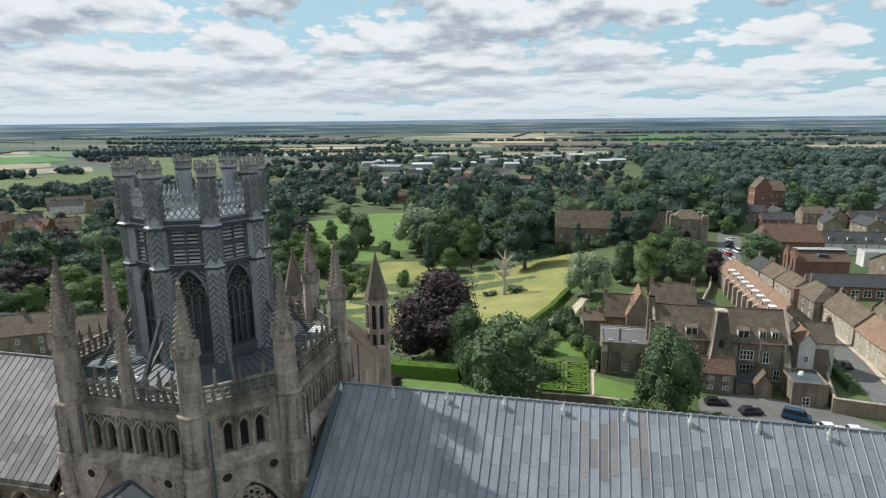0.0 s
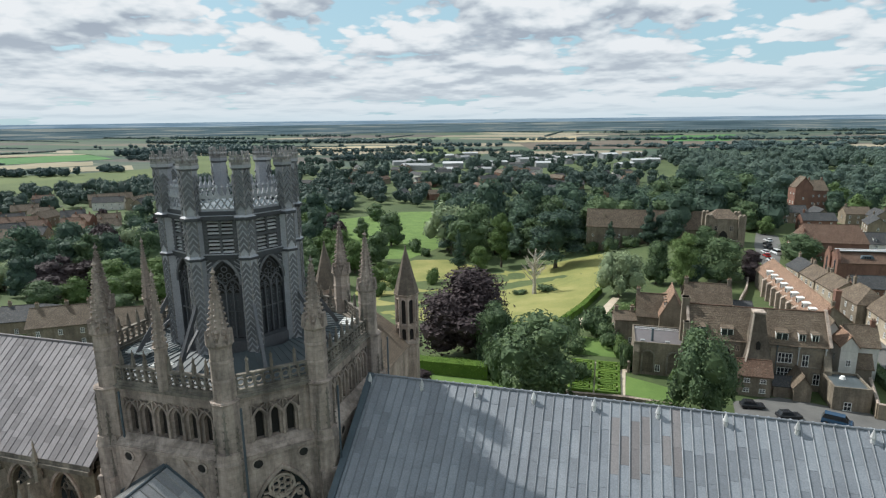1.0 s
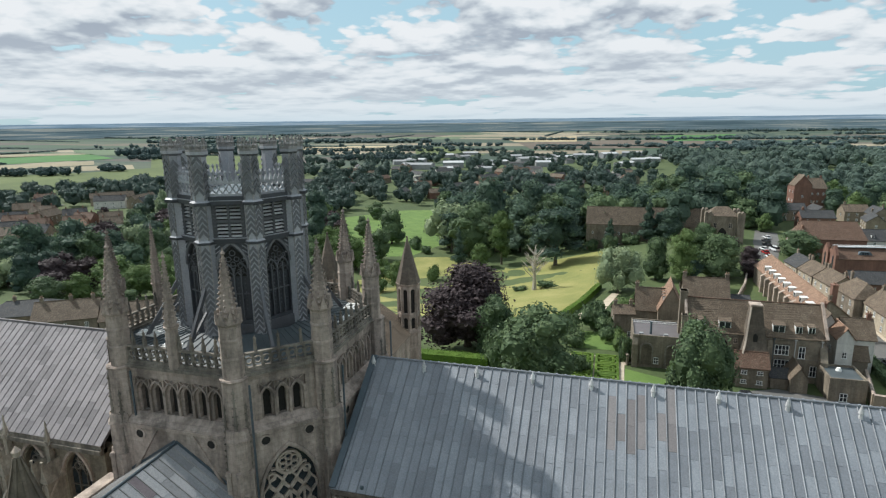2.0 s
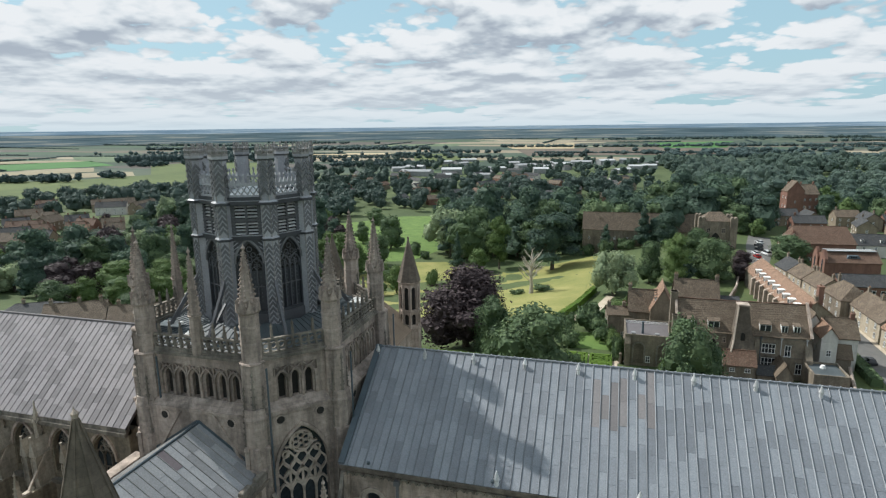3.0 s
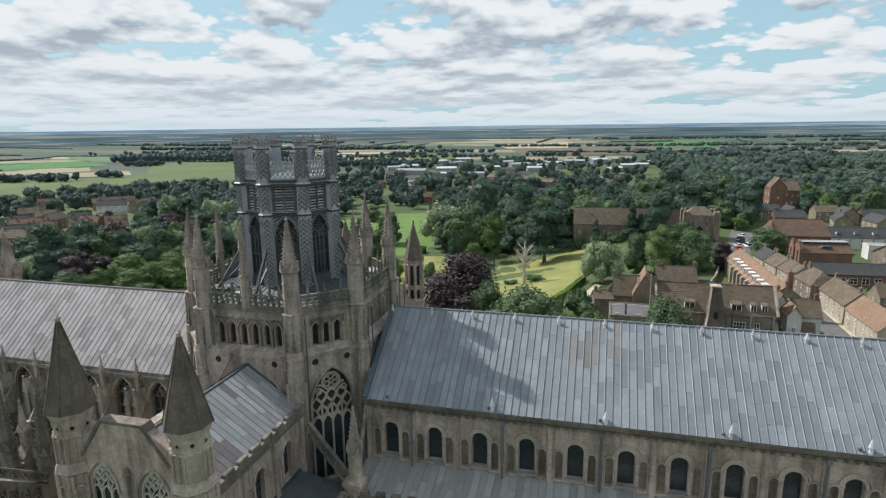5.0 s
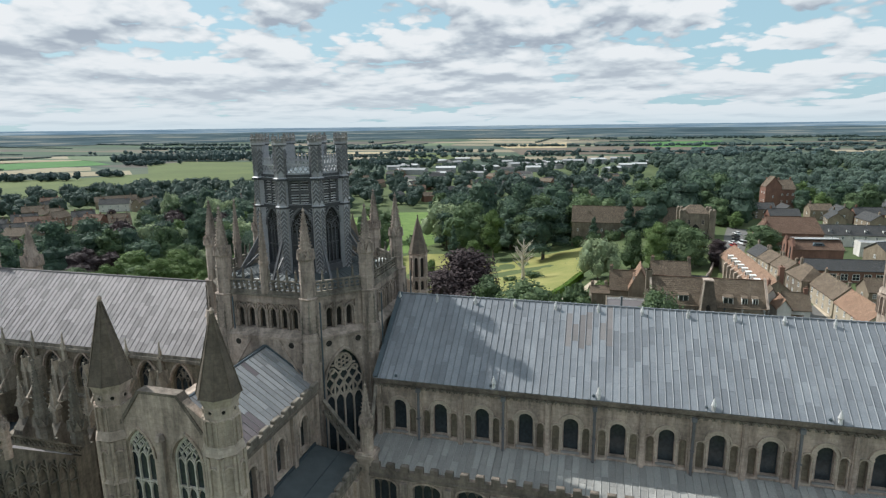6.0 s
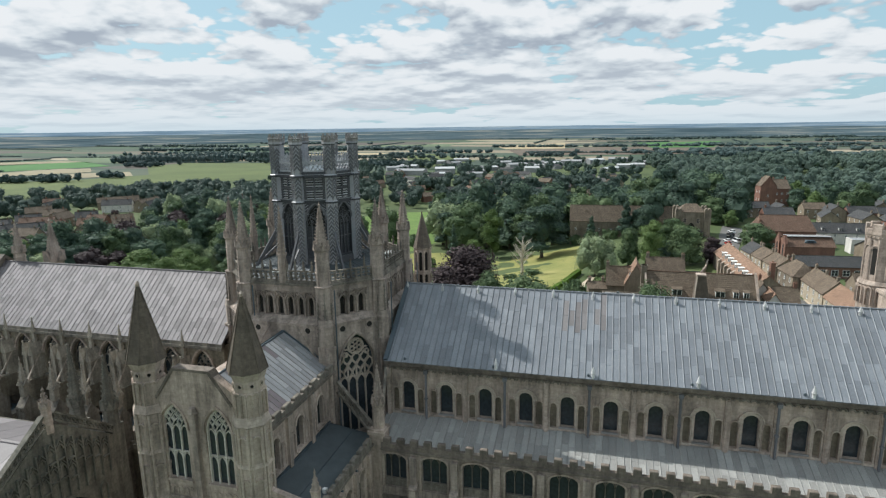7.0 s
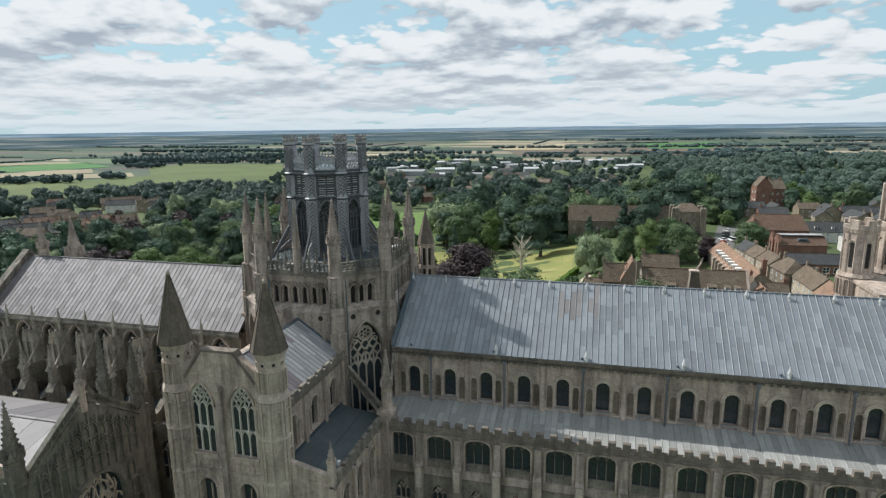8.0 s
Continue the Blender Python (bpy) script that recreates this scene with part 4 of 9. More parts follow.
def flowing_tracery(win, m):
    """Reticulated cells rising to a six-petalled wheel."""
    t = Build(m @ Matrix.Translation((0, 0, 0.6)))
    y0, y1 = 0.42, 0.68
    for k in range(4):
        t.ribbon(arch(-1.69 + 1.125 * k, 1.12, 20.4, "point", 4), 0.17, y0, y1)
    for row, (n, z) in enumerate(((3, 21.9), (4, 22.75), (3, 23.6))):
        for k in range(n):
            u = (k - (n - 1) / 2) * 1.125
            t.ribbon([(u, z - 0.85), (u - 0.5, z - 0.25), (u - 0.5, z + 0.25), (u, z + 0.85), (u + 0.5, z + 0.25), (u + 0.5, z - 0.25), (u, z - 0.85)], 0.15, y0, y1)
    t.ring(0, 25.2, 0.98, 0.2, y0, y1, 16)
    for k in range(6):
        a = k * math.tau / 6 + math.pi / 6
        t.ring(0.52 * math.cos(a), 25.2 + 0.52 * math.sin(a), 0.3, 0.12, y0, y1, 8)
    for s in (-1, 1):
        t.ring(s * 1.42, 24.25, 0.3, 0.14, y0, y1, 8)
        t.ribbon([(s * 0.6, 24.4), (s * 1.1, 24.9), (s * 1.45, 24.9)], 0.14, y0, y1)
    part("tracery", t, STONE_PALE, win)


def octagon():
    oc = thing("octagon_tower", 0, 0, 0, label="octagonal limestone crossing tower with pinnacles and pierced parapets", category="church tower")
    lowc, upc = octagon_corners(11.2, 5.55), octagon_corners(10.35, 5.3)
    for i in range(8):
        p, q = lowc[i - 1], lowc[i]
        cx, cy = (p[0] + q[0]) / 2, (p[1] + q[1]) / 2
        turn = math.degrees(math.atan2(q[1] - p[1], q[0] - p[0]))
        half = math.hypot(q[0] - p[0], q[1] - p[1]) / 2
        m = wall_at(cx, cy, turn)
        diag = half < 4.5
        if diag:
            o = (0, 4.5, 14.5, 23.6, "point")
            part("wall", pierced(Build(m), -half, half, 0, 29.4, 1.1, [o]), STONE_GREY, oc)
            win = glazing(oc, m, o, 0.7, GLASS, "tall pointed window with flowing stone tracery", lights=4, stone=STONE_PALE, bar=0.2)
            flowing_tracery(win, m)
            b = Build(m)
            b.ribbon(arch(0, 4.9, 23.6, "point", 9), 0.26, -0.22, 0.05)
            b.box(-2.6, -2.3, -0.2, 0.05, 14.5, 23.6)
            b.box(2.3, 2.6, -0.2, 0.05, 14.5, 23.6)
            part("hood_mould", b, STONE_GREY, oc)
            ocs = (-1.75, 1.75)
        else:
            part("wall", Build(m).box(-half, half, 0, 1.1, 0, 29.4), STONE_GREY, oc)
            ocs = (-3.35, 3.35)
        for u in ocs:
            b = Build(m)
            b.ring(u, 28.5, 0.44, 0.16, -0.08, 0.1, 14)
            rim = part("oculus_ring", b, STONE_GREY, oc)
            # flat near-black disc paints the hole's shade, the wall is not pierced
            b = Build(m)
            b.extrude([(u + 0.38 * math.cos(k * math.tau / 12), 28.5 + 0.38 * math.sin(k * math.tau / 12)) for k in range(12)], -0.02, 0.02)
            part("oculus", b, DARK, rim, "round dark opening in a stone ring")
        if i == 0:
            b = Build(m)
            for s in (-1, 1):
                b.ribbon([(s * 1.6, 29.2), (s * 4.6, 24.6)], 0.22, -0.16, 0.05)
            part("old_roof_line", b, STONE_GREY, oc, "stone weathering of a former steeper roof")
        b = Build(m)
        b.extrude([(-half - 0.1, 29.1), (half + 0.1, 29.1), (half + 0.1, 29.35), (-half - 0.1, 29.35)], -0.16, 0.9)
        b.add([(-half, 0, 29.35), (half, 0, 29.35), (half - 0.2, 0.88, 30.0), (-half + 0.2, 0.88, 30.0)], [(0, 1, 2, 3)])
        part("string_course", b, STONE_GREY, oc)
        # arcaded upper stage
        p, q = upc[i - 1], upc[i]
        cx, cy = (p[0] + q[0]) / 2, (p[1] + q[1]) / 2
        half = math.hypot(q[0] - p[0], q[1] - p[1]) / 2
        m = wall_at(cx, cy, turn)
        if diag:
            span, n, hw = 3.6, 3, 0.62
        else:
            span, n, hw = 8.2, 6, 0.64
        st = span / n
        ns = [(-span / 2 + st * (k + 0.5), hw, 30.0, 31.8, "point") for k in range(n)]
        part("arcade_wall", pierced(Build(m), -half, half, 29.6, 33.9, 0.7, ns, 0.22), STONE_GREY, oc)
        for o in ns:
            b = Build(m)
            b.extrude(opening_line(o), 0.6, 0.66)
            part("louvre_opening", b, DARK, oc)
        b = Build(m)
        b.box(-half, -span / 2 - 0.1, 0.0, 0.3, 29.6, 33.9)
        b.box(span / 2 + 0.1, half, 0.0, 0.3, 29.6, 33.9)
        b.box(-span / 2 - 0.1, span / 2 + 0.1, 0.0, 0.3, 33.0, 33.9)
        for k in range(n + 1):
            u = -span / 2 + k * st
            b.box(u - 0.09, u + 0.09, -0.02, 0.28, 29.7, 32.1)
            if k < n:
                b.ribbon(arch(u + st / 2, st, 31.6, "point", 4), 0.14, -0.03, 0.26)
                b.ribbon([(u, 32.0), (u, 33.0)], 0.1, 0.0, 0.26)
                b.ribbon([(u + st / 2, 32.5), (u, 33.05)], 0.09, 0.02, 0.26)
                b.ribbon([(u + st / 2, 32.5), (u + st, 33.05)], 0.09, 0.02, 0.26)
        part("arcading", b, STONE_GREY, oc)
        b = Build(m)
        b.box(-half - 0.1, half + 0.1, -0.28, 0.6, 33.85, 34.1)
        b.box(-half - 0.05, half + 0.05, -0.14, 0.6, 34.1, 34.25)
        part("string_course", b, STONE_DARK, oc)
        b = Build(m)
        openwork(b, -half + 0.9, half - 0.9, -0.02, 0.3, 34.25, 35.65, 0.68, 3 if diag else 8)
        part("parapet", b, STONE_DARK, oc, "pierced stone parapet with small gablets")
    # corner buttress turrets with pinnacles
    for k, (x, y) in enumerate(upc):
        b = Build()
        f = 1.03
        b.frustum(x * f, y * f, 0, 29.3, 1.12, 1.05, 8, math.pi / 8)
        b.frustum(x * f, y * f, 29.3, 30.0, 1.05, 0.95, 8, math.pi / 8)
        b.frustum(x, y, 29.8, 34.0, 1.0, 0.98, 8, math.pi / 8)
        for zz in (14.5, 20.0, 24.5, 29.2):
            b.frustum(x * f, y * f, zz, zz + 0.22, 1.16, 1.06, 8, math.pi / 8)
        b.frustum(x, y, 33.75, 33.95, 1.02, 1.1, 8, math.pi / 8)
        part("corner_turret", b, STONE_GREY, oc)
        # slim crocketed shafts standing against the turret
        out = math.degrees(math.atan2(y, x))
        for da in (-52, 0, 52):
            an = math.radians(out + da)
            sx, sy = x * f + 1.06 * math.cos(an), y * f + 1.06 * math.sin(an)
            s = Build()
            s.frustum(sx, sy, 20.5, 26.5, 0.27, 0.24, 4, an)
            s.frustum(sx, sy, 26.4, 26.65, 0.34, 0.28, 4, an)
            shaft = part("shaft", s, STONE_GREY, oc)
            s = Build()
            spire(s, x + 1.0 * math.cos(an), y + 1.0 * math.sin(an), 26.6, 31.6 if da else 33.0, 0.26, 4, 9, an, 0.12)
            part("spirelet", s, STONE_DARK, shaft)
        g = 0.985
        pinnacle(oc, x * g, y * g, 34.0, 38.4, 43.5, 0.86, label="tall crocketed limestone pinnacle", mat=STONE_GREY, crockets=12, size=0.16)
        pipe = Build(wall_at(x * f, y * f, 0))
        pipe.box(1.3, 1.42, -0.06, 0.06, 12, 33.6)
        part("drainpipe", pipe, LEAD_DARK, oc)
    for x, y in ((0, -10.25), (-10.25, 0)):
        pinnacle(oc, x, y, 34.1, 37.6, 43.0, 0.5, label="slender crocketed limestone pinnacle", mat=STONE_GREY, crockets=11, size=0.13, gables=False)
    # roof round the lantern's foot
    b = Build()
    rim, foot = octagon_corners(10.0, 5.1), [(5.9 * math.cos(math.radians(a)), 5.9 * math.sin(math.radians(a))) for a in (-67.5, -22.5, 22.5, 67.5, 112.5, 157.5, 202.5, 247.5)]
    b.add([(x, y, 33.95) for x, y in rim] + [(x, y, 35.2) for x, y in foot], [(i, (i + 1) % 8, 8 + (i + 1) % 8, 8 + i) for i in range(8)])
    b.add([(x, y, 33.3) for x, y in rim] + [(x, y, 33.95) for x, y in rim], [(i, (i + 1) % 8, 8 + (i + 1) % 8, 8 + i) for i in range(8)] + [tuple(range(7, -1, -1))])
    part("roof", b, ROOF_FELT, oc, "low-pitched dark lead roof")
    rolls = Build()
    for i in range(8):
        for k in range(9):
            t = k / 9
            p = Vector((*rim[i], 33.97)).lerp(Vector((*rim[(i + 1) % 8], 33.97)), t)
            q = Vector((*foot[i], 35.22)).lerp(Vector((*foot[(i + 1) % 8], 35.22)), t)
            rolls.beam(p, q, 0.1, 0.1)
    part("roof_roll", rolls, ROOF_FELT, oc)
    for x, y, w, d in ((-7.3, -6.4, 2.2, 0.9), (-3.0, -8.3, 1.8, 0.7), (8.6, 0.8, 0.8, 1.8), (7.4, 4.6, 1.2, 1.4)):
        for s in range(4):
            deck = Build().box(x, x + w, y + s * d / 4, y + s * d / 4 + d * 0.17, 34.75 + s * 0.05, 34.87 + s * 0.05)
            part("duckboard", deck, WHITE_PAINT, oc, "pale walkway board on the lead roof")


octagon()


# ---- the church: timber lantern ----
def lantern():
    ln = thing("lantern", 0, 0, 36.0, label="dark lead-clad octagonal timber lantern with traceried windows and louvres", category="church lantern")
    off = Matrix.Translation((0, 0, -36.0))
    R = 5.25
    side = 2 * R * math.sin(math.pi / 8)
    ap = R * math.cos(math.pi / 8)
    for i in range(8):
        a = math.radians(-90 + 22.5 + 45 * i)
        turn = 22.5 + 45 * i
        m = off @ wall_at(ap * math.cos(a), ap * math.sin(a), turn)
        h = side / 2
        o = (0, 2.35, 36.2, 40.85, "point")
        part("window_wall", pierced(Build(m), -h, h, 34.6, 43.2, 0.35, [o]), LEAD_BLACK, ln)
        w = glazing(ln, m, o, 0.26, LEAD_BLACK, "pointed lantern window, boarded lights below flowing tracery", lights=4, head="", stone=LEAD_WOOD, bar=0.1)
        t = Build(m)
        for s in (-0.59, 0.59):
            t.ribbon(arch(s, 1.14, 40.35, "point", 5), 0.09, 0.02, 0.2)
            t.ring(s, 41.02, 0.19, 0.055, 0.05, 0.2, 8)
            t.ring(s * 0.55, 41.62, 0.21, 0.055, 0.05, 0.2, 8)
            t.ring(s * 1.35, 41.5, 0.15, 0.05, 0.05, 0.2, 8)
            for k in (-0.29, 0.29):
                t.ribbon(arch(s + k, 0.54, 40.0, "point", 3), 0.06, 0.05, 0.2)
                t.ring(s + k * 0.55, 40.62, 0.11, 0.04, 0.05, 0.2, 6)
                for q in range(8):
                    t.frustum(s + k, 0.2, 37.1 + q * 0.38, 37.2 + q * 0.38, 0.05, 0.05, 5)
        t.ring(0, 42.15, 0.24, 0.06, 0.05, 0.2, 8)
        t.ring(0, 41.2, 0.2, 0.05, 0.05, 0.2, 8)
        t.box(-1.15, 1.15, 0.06, 0.2, 38.5, 38.6)
        part("window_tracery", t, LEAD_WOOD, w, kind="stuff")
        # near-black panel for the unlit inside behind the tracery
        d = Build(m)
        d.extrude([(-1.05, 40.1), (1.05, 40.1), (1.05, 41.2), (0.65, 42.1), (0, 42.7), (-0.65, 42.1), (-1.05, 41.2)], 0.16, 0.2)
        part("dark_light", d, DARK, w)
        b = Build(m)
        b.ribbon(arch(0, 2.6, 40.85, "point", 8), 0.22, -0.14, 0.05)
        part("arch_moulding", b, LEAD_CHEVRON, ln)
        # black lead on this course paints the shadow line below its ledge
        part("string_course", Build(m).box(-h, h, -0.24, 0.1, 43.05, 43.42), LEAD_BLACK, ln)
        part("plinth", Build(m).box(-h, h, -0.1, 0.1, 34.6, 35.9), LEAD_WOOD, ln)
        b = Build(m)
        for s in (-1, 1):
            for k in range(5):
                b.ribbon([(s * 1.5, 41.3 + k * 0.36), (s * 0.9, 41.75 + k * 0.36)], 0.07, -0.05, 0.03)
        part("spandrel_board", b, LEAD_PIER, ln, kind="stuff")
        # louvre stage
        # near-black panel paints the shade behind the slats
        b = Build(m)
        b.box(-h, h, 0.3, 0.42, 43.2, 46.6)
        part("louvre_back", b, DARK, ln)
        f = Build(m)
        f.box(-h, -1.0, 0, 0.3, 43.4, 46.4)
        f.box(1.0, h, 0, 0.3, 43.4, 46.4)
        f.box(-1.0, 1.0, -0.02, 0.28, 44.75, 45.0)
        f.box(-0.09, 0.09, -0.02, 0.28, 43.4, 46.4)
        for s in (-1, 1):
            for k in range(9):
                z = 43.5 + k * 0.32
                f.ribbon([(s * 1.05, z), (s * 1.62, z + 0.34)], 0.07, -0.05, 0.05)
        part("louvre_frame", f, LEAD_WOOD, ln)
        for z0 in (43.5, 45.05):
            for k in range(4):
                for s in (-1, 1):
                    v = Build(m)
                    z = z0 + 0.1 + k * 0.31
                    x0, x1 = (0.1, 0.99) if s > 0 else (-0.99, -0.1)
                    v.add([(x0, 0.02, z), (x1, 0.02, z), (x1, 0.26, z + 0.11), (x0, 0.26, z + 0.11), (x0, 0.02, z - 0.03), (x1, 0.02, z - 0.03), (x1, 0.26, z + 0.08), (x0, 0.26, z + 0.08)],
                          [(0, 1, 2, 3), (7, 6, 5, 4), (0, 4, 5, 1), (1, 5, 6, 2), (3, 7, 4, 0)])
                    part("slat", v, LEAD_SLAT, ln)
        # black course as painted shadow line, paler drip ledge as its lit top
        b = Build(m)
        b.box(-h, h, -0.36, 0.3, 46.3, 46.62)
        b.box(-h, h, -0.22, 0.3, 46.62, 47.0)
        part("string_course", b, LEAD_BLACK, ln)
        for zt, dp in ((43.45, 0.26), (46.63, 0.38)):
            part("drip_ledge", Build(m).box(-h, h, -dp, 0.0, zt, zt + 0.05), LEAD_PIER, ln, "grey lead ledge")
        # lattice parapet
        b = Build(m)
        b.box(-h, h, -0.08, 0.12, 46.95, 47.2)
        b.box(-h, h, -0.08, 0.12, 48.0, 48.2)
        for k in range(5):
            u = -1.35 + k * 0.54
            b.ribbon([(u, 47.2), (u + 0.54, 48.0)], 0.1, -0.05, 0.09)
            b.ribbon([(u + 0.54, 47.2), (u, 48.0)], 0.1, -0.05, 0.09)
        for k in range(7):
            u = -1.35 + k * 0.45
            b.extrude([(u - 0.19, 48.2), (u + 0.19, 48.2), (u, 48.75)], -0.06, 0.1)
            b.frustum(u, 0.02, 48.6, 48.9, 0.05, 0.14, 5)
            b.frustum(u, 0.02, 48.9, 49.1, 0.14, 0.03, 5)
        part("parapet", b, LEAD_PIER, ln, "openwork lattice parapet with small cresting")
        # corner pier
        a = math.radians(-90 + 45 * i)
        x, y = R * math.cos(a), R * math.sin(a)
        pr = 0.74
        b = Build(off)
        b.frustum(x, y, 34.5, 43.12, pr, pr, 6, a)
        b.frustum(x, y, 43.4, 46.42, pr * 0.98, pr * 0.98, 6, a)
        b.frustum(x, y, 46.62, 50.3, pr * 0.92, pr * 0.92, 6, a)
        pier = part("pier", b, LEAD_PIER, ln)
        # collars black below, pale above: shadow and lit edge put into the colour
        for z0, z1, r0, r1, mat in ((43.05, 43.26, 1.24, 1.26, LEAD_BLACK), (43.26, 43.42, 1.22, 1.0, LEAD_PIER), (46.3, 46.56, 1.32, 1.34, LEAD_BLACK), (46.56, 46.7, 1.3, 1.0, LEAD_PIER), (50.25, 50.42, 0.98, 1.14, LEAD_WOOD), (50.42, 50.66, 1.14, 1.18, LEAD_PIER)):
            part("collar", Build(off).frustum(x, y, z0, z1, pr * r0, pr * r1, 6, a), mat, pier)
        c = Build(off)
        for dq, z_low in ((-90, 46.8), (-30, 35.2), (30, 35.2), (90, 46.8)):
            c.place = off @ Matrix.Translation((x, y, 0)) @ pose(0, 0, 0, 0, 0, math.degrees(a) + dq + 90)
            face = pr * 0.97 * math.cos(math.pi / 6)
            w = pr * 0.5
            z = z_low
            while z < 49.8:
                if not (42.5 < z < 43.5 or 45.9 < z < 46.75):
                    c.ribbon([(-w, z), (0, z + 0.5), (w, z)], 0.19, -face - 0.07, -face + 0.05)
                z += 0.5
        for k in range(3):
            th = a + (k - 1) * math.pi / 3
            e = Build(off)
            e.frustum(x + pr * math.cos(th), y + pr * math.sin(th), 35.6, 43.1, 0.06, 0.06, 5)
            e.frustum(x + pr * 0.98 * math.cos(th), y + pr * 0.98 * math.sin(th), 43.4, 46.4, 0.06, 0.06, 5)
            e.frustum(x + pr * 0.94 * math.cos(th), y + pr * 0.94 * math.sin(th), 46.6, 50.3, 0.06, 0.06, 5)
            part("corner_roll", e, LEAD_PALE, pier)
        part("chevron_cladding", c, LEAD_CHEVRON, pier, kind="stuff")
        t = Build(off)
        for k in range(6):
            th = a + k * math.tau / 6
            t.place = off @ Matrix.Translation((x, y, 0)) @ pose(0, 0, 0, 0, 0, math.degrees(th) + 120)
            t.box(-0.4, 0.4, -pr * 1.0, -pr * 0.8, 50.65, 50.85)
            for q in (-0.3, 0.0, 0.3):
                t.frustum(q, -pr * 0.92, 50.85, 51.1, 0.06, 0.15, 5)
                t.frustum(q, -pr * 0.92, 51.1, 51.25, 0.15, 0.07, 5)
                t.frustum(q, -pr * 0.92, 51.25, 51.42 if q else 51.7, 0.07, 0.11, 5)
        t.place = off
        t.frustum(x, y, 50.6, 50.75, pr * 0.9, pr * 0.9, 6, a)
        part("cresting", t, LEAD_PALE, pier)
        # raking brace to the stone corner
        r = Build(off)
        r.beam((x * 1.06, y * 1.06, 39.8), (9.0 * math.cos(a), 9.0 * math.sin(a), 34.4), 0.26, 0.34)
        r.beam((x * 1.06, y * 1.06, 37.6), (8.0 * math.cos(a), 8.0 * math.sin(a), 35.6), 0.2, 0.2)
        part("raking_brace", r, LEAD_WOOD, ln, "sloping lead-covered timber brace")
    b = Build(off)
    b.frustum(0, 0, 46.7, 47.6, 4.9, 0.4, 8, 0)
    part("roof", b, LEAD_DARK, ln)
    # added near-black drum: the hollow interior's shade given as a colour
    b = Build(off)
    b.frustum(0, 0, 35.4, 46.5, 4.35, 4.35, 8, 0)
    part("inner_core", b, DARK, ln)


lantern()

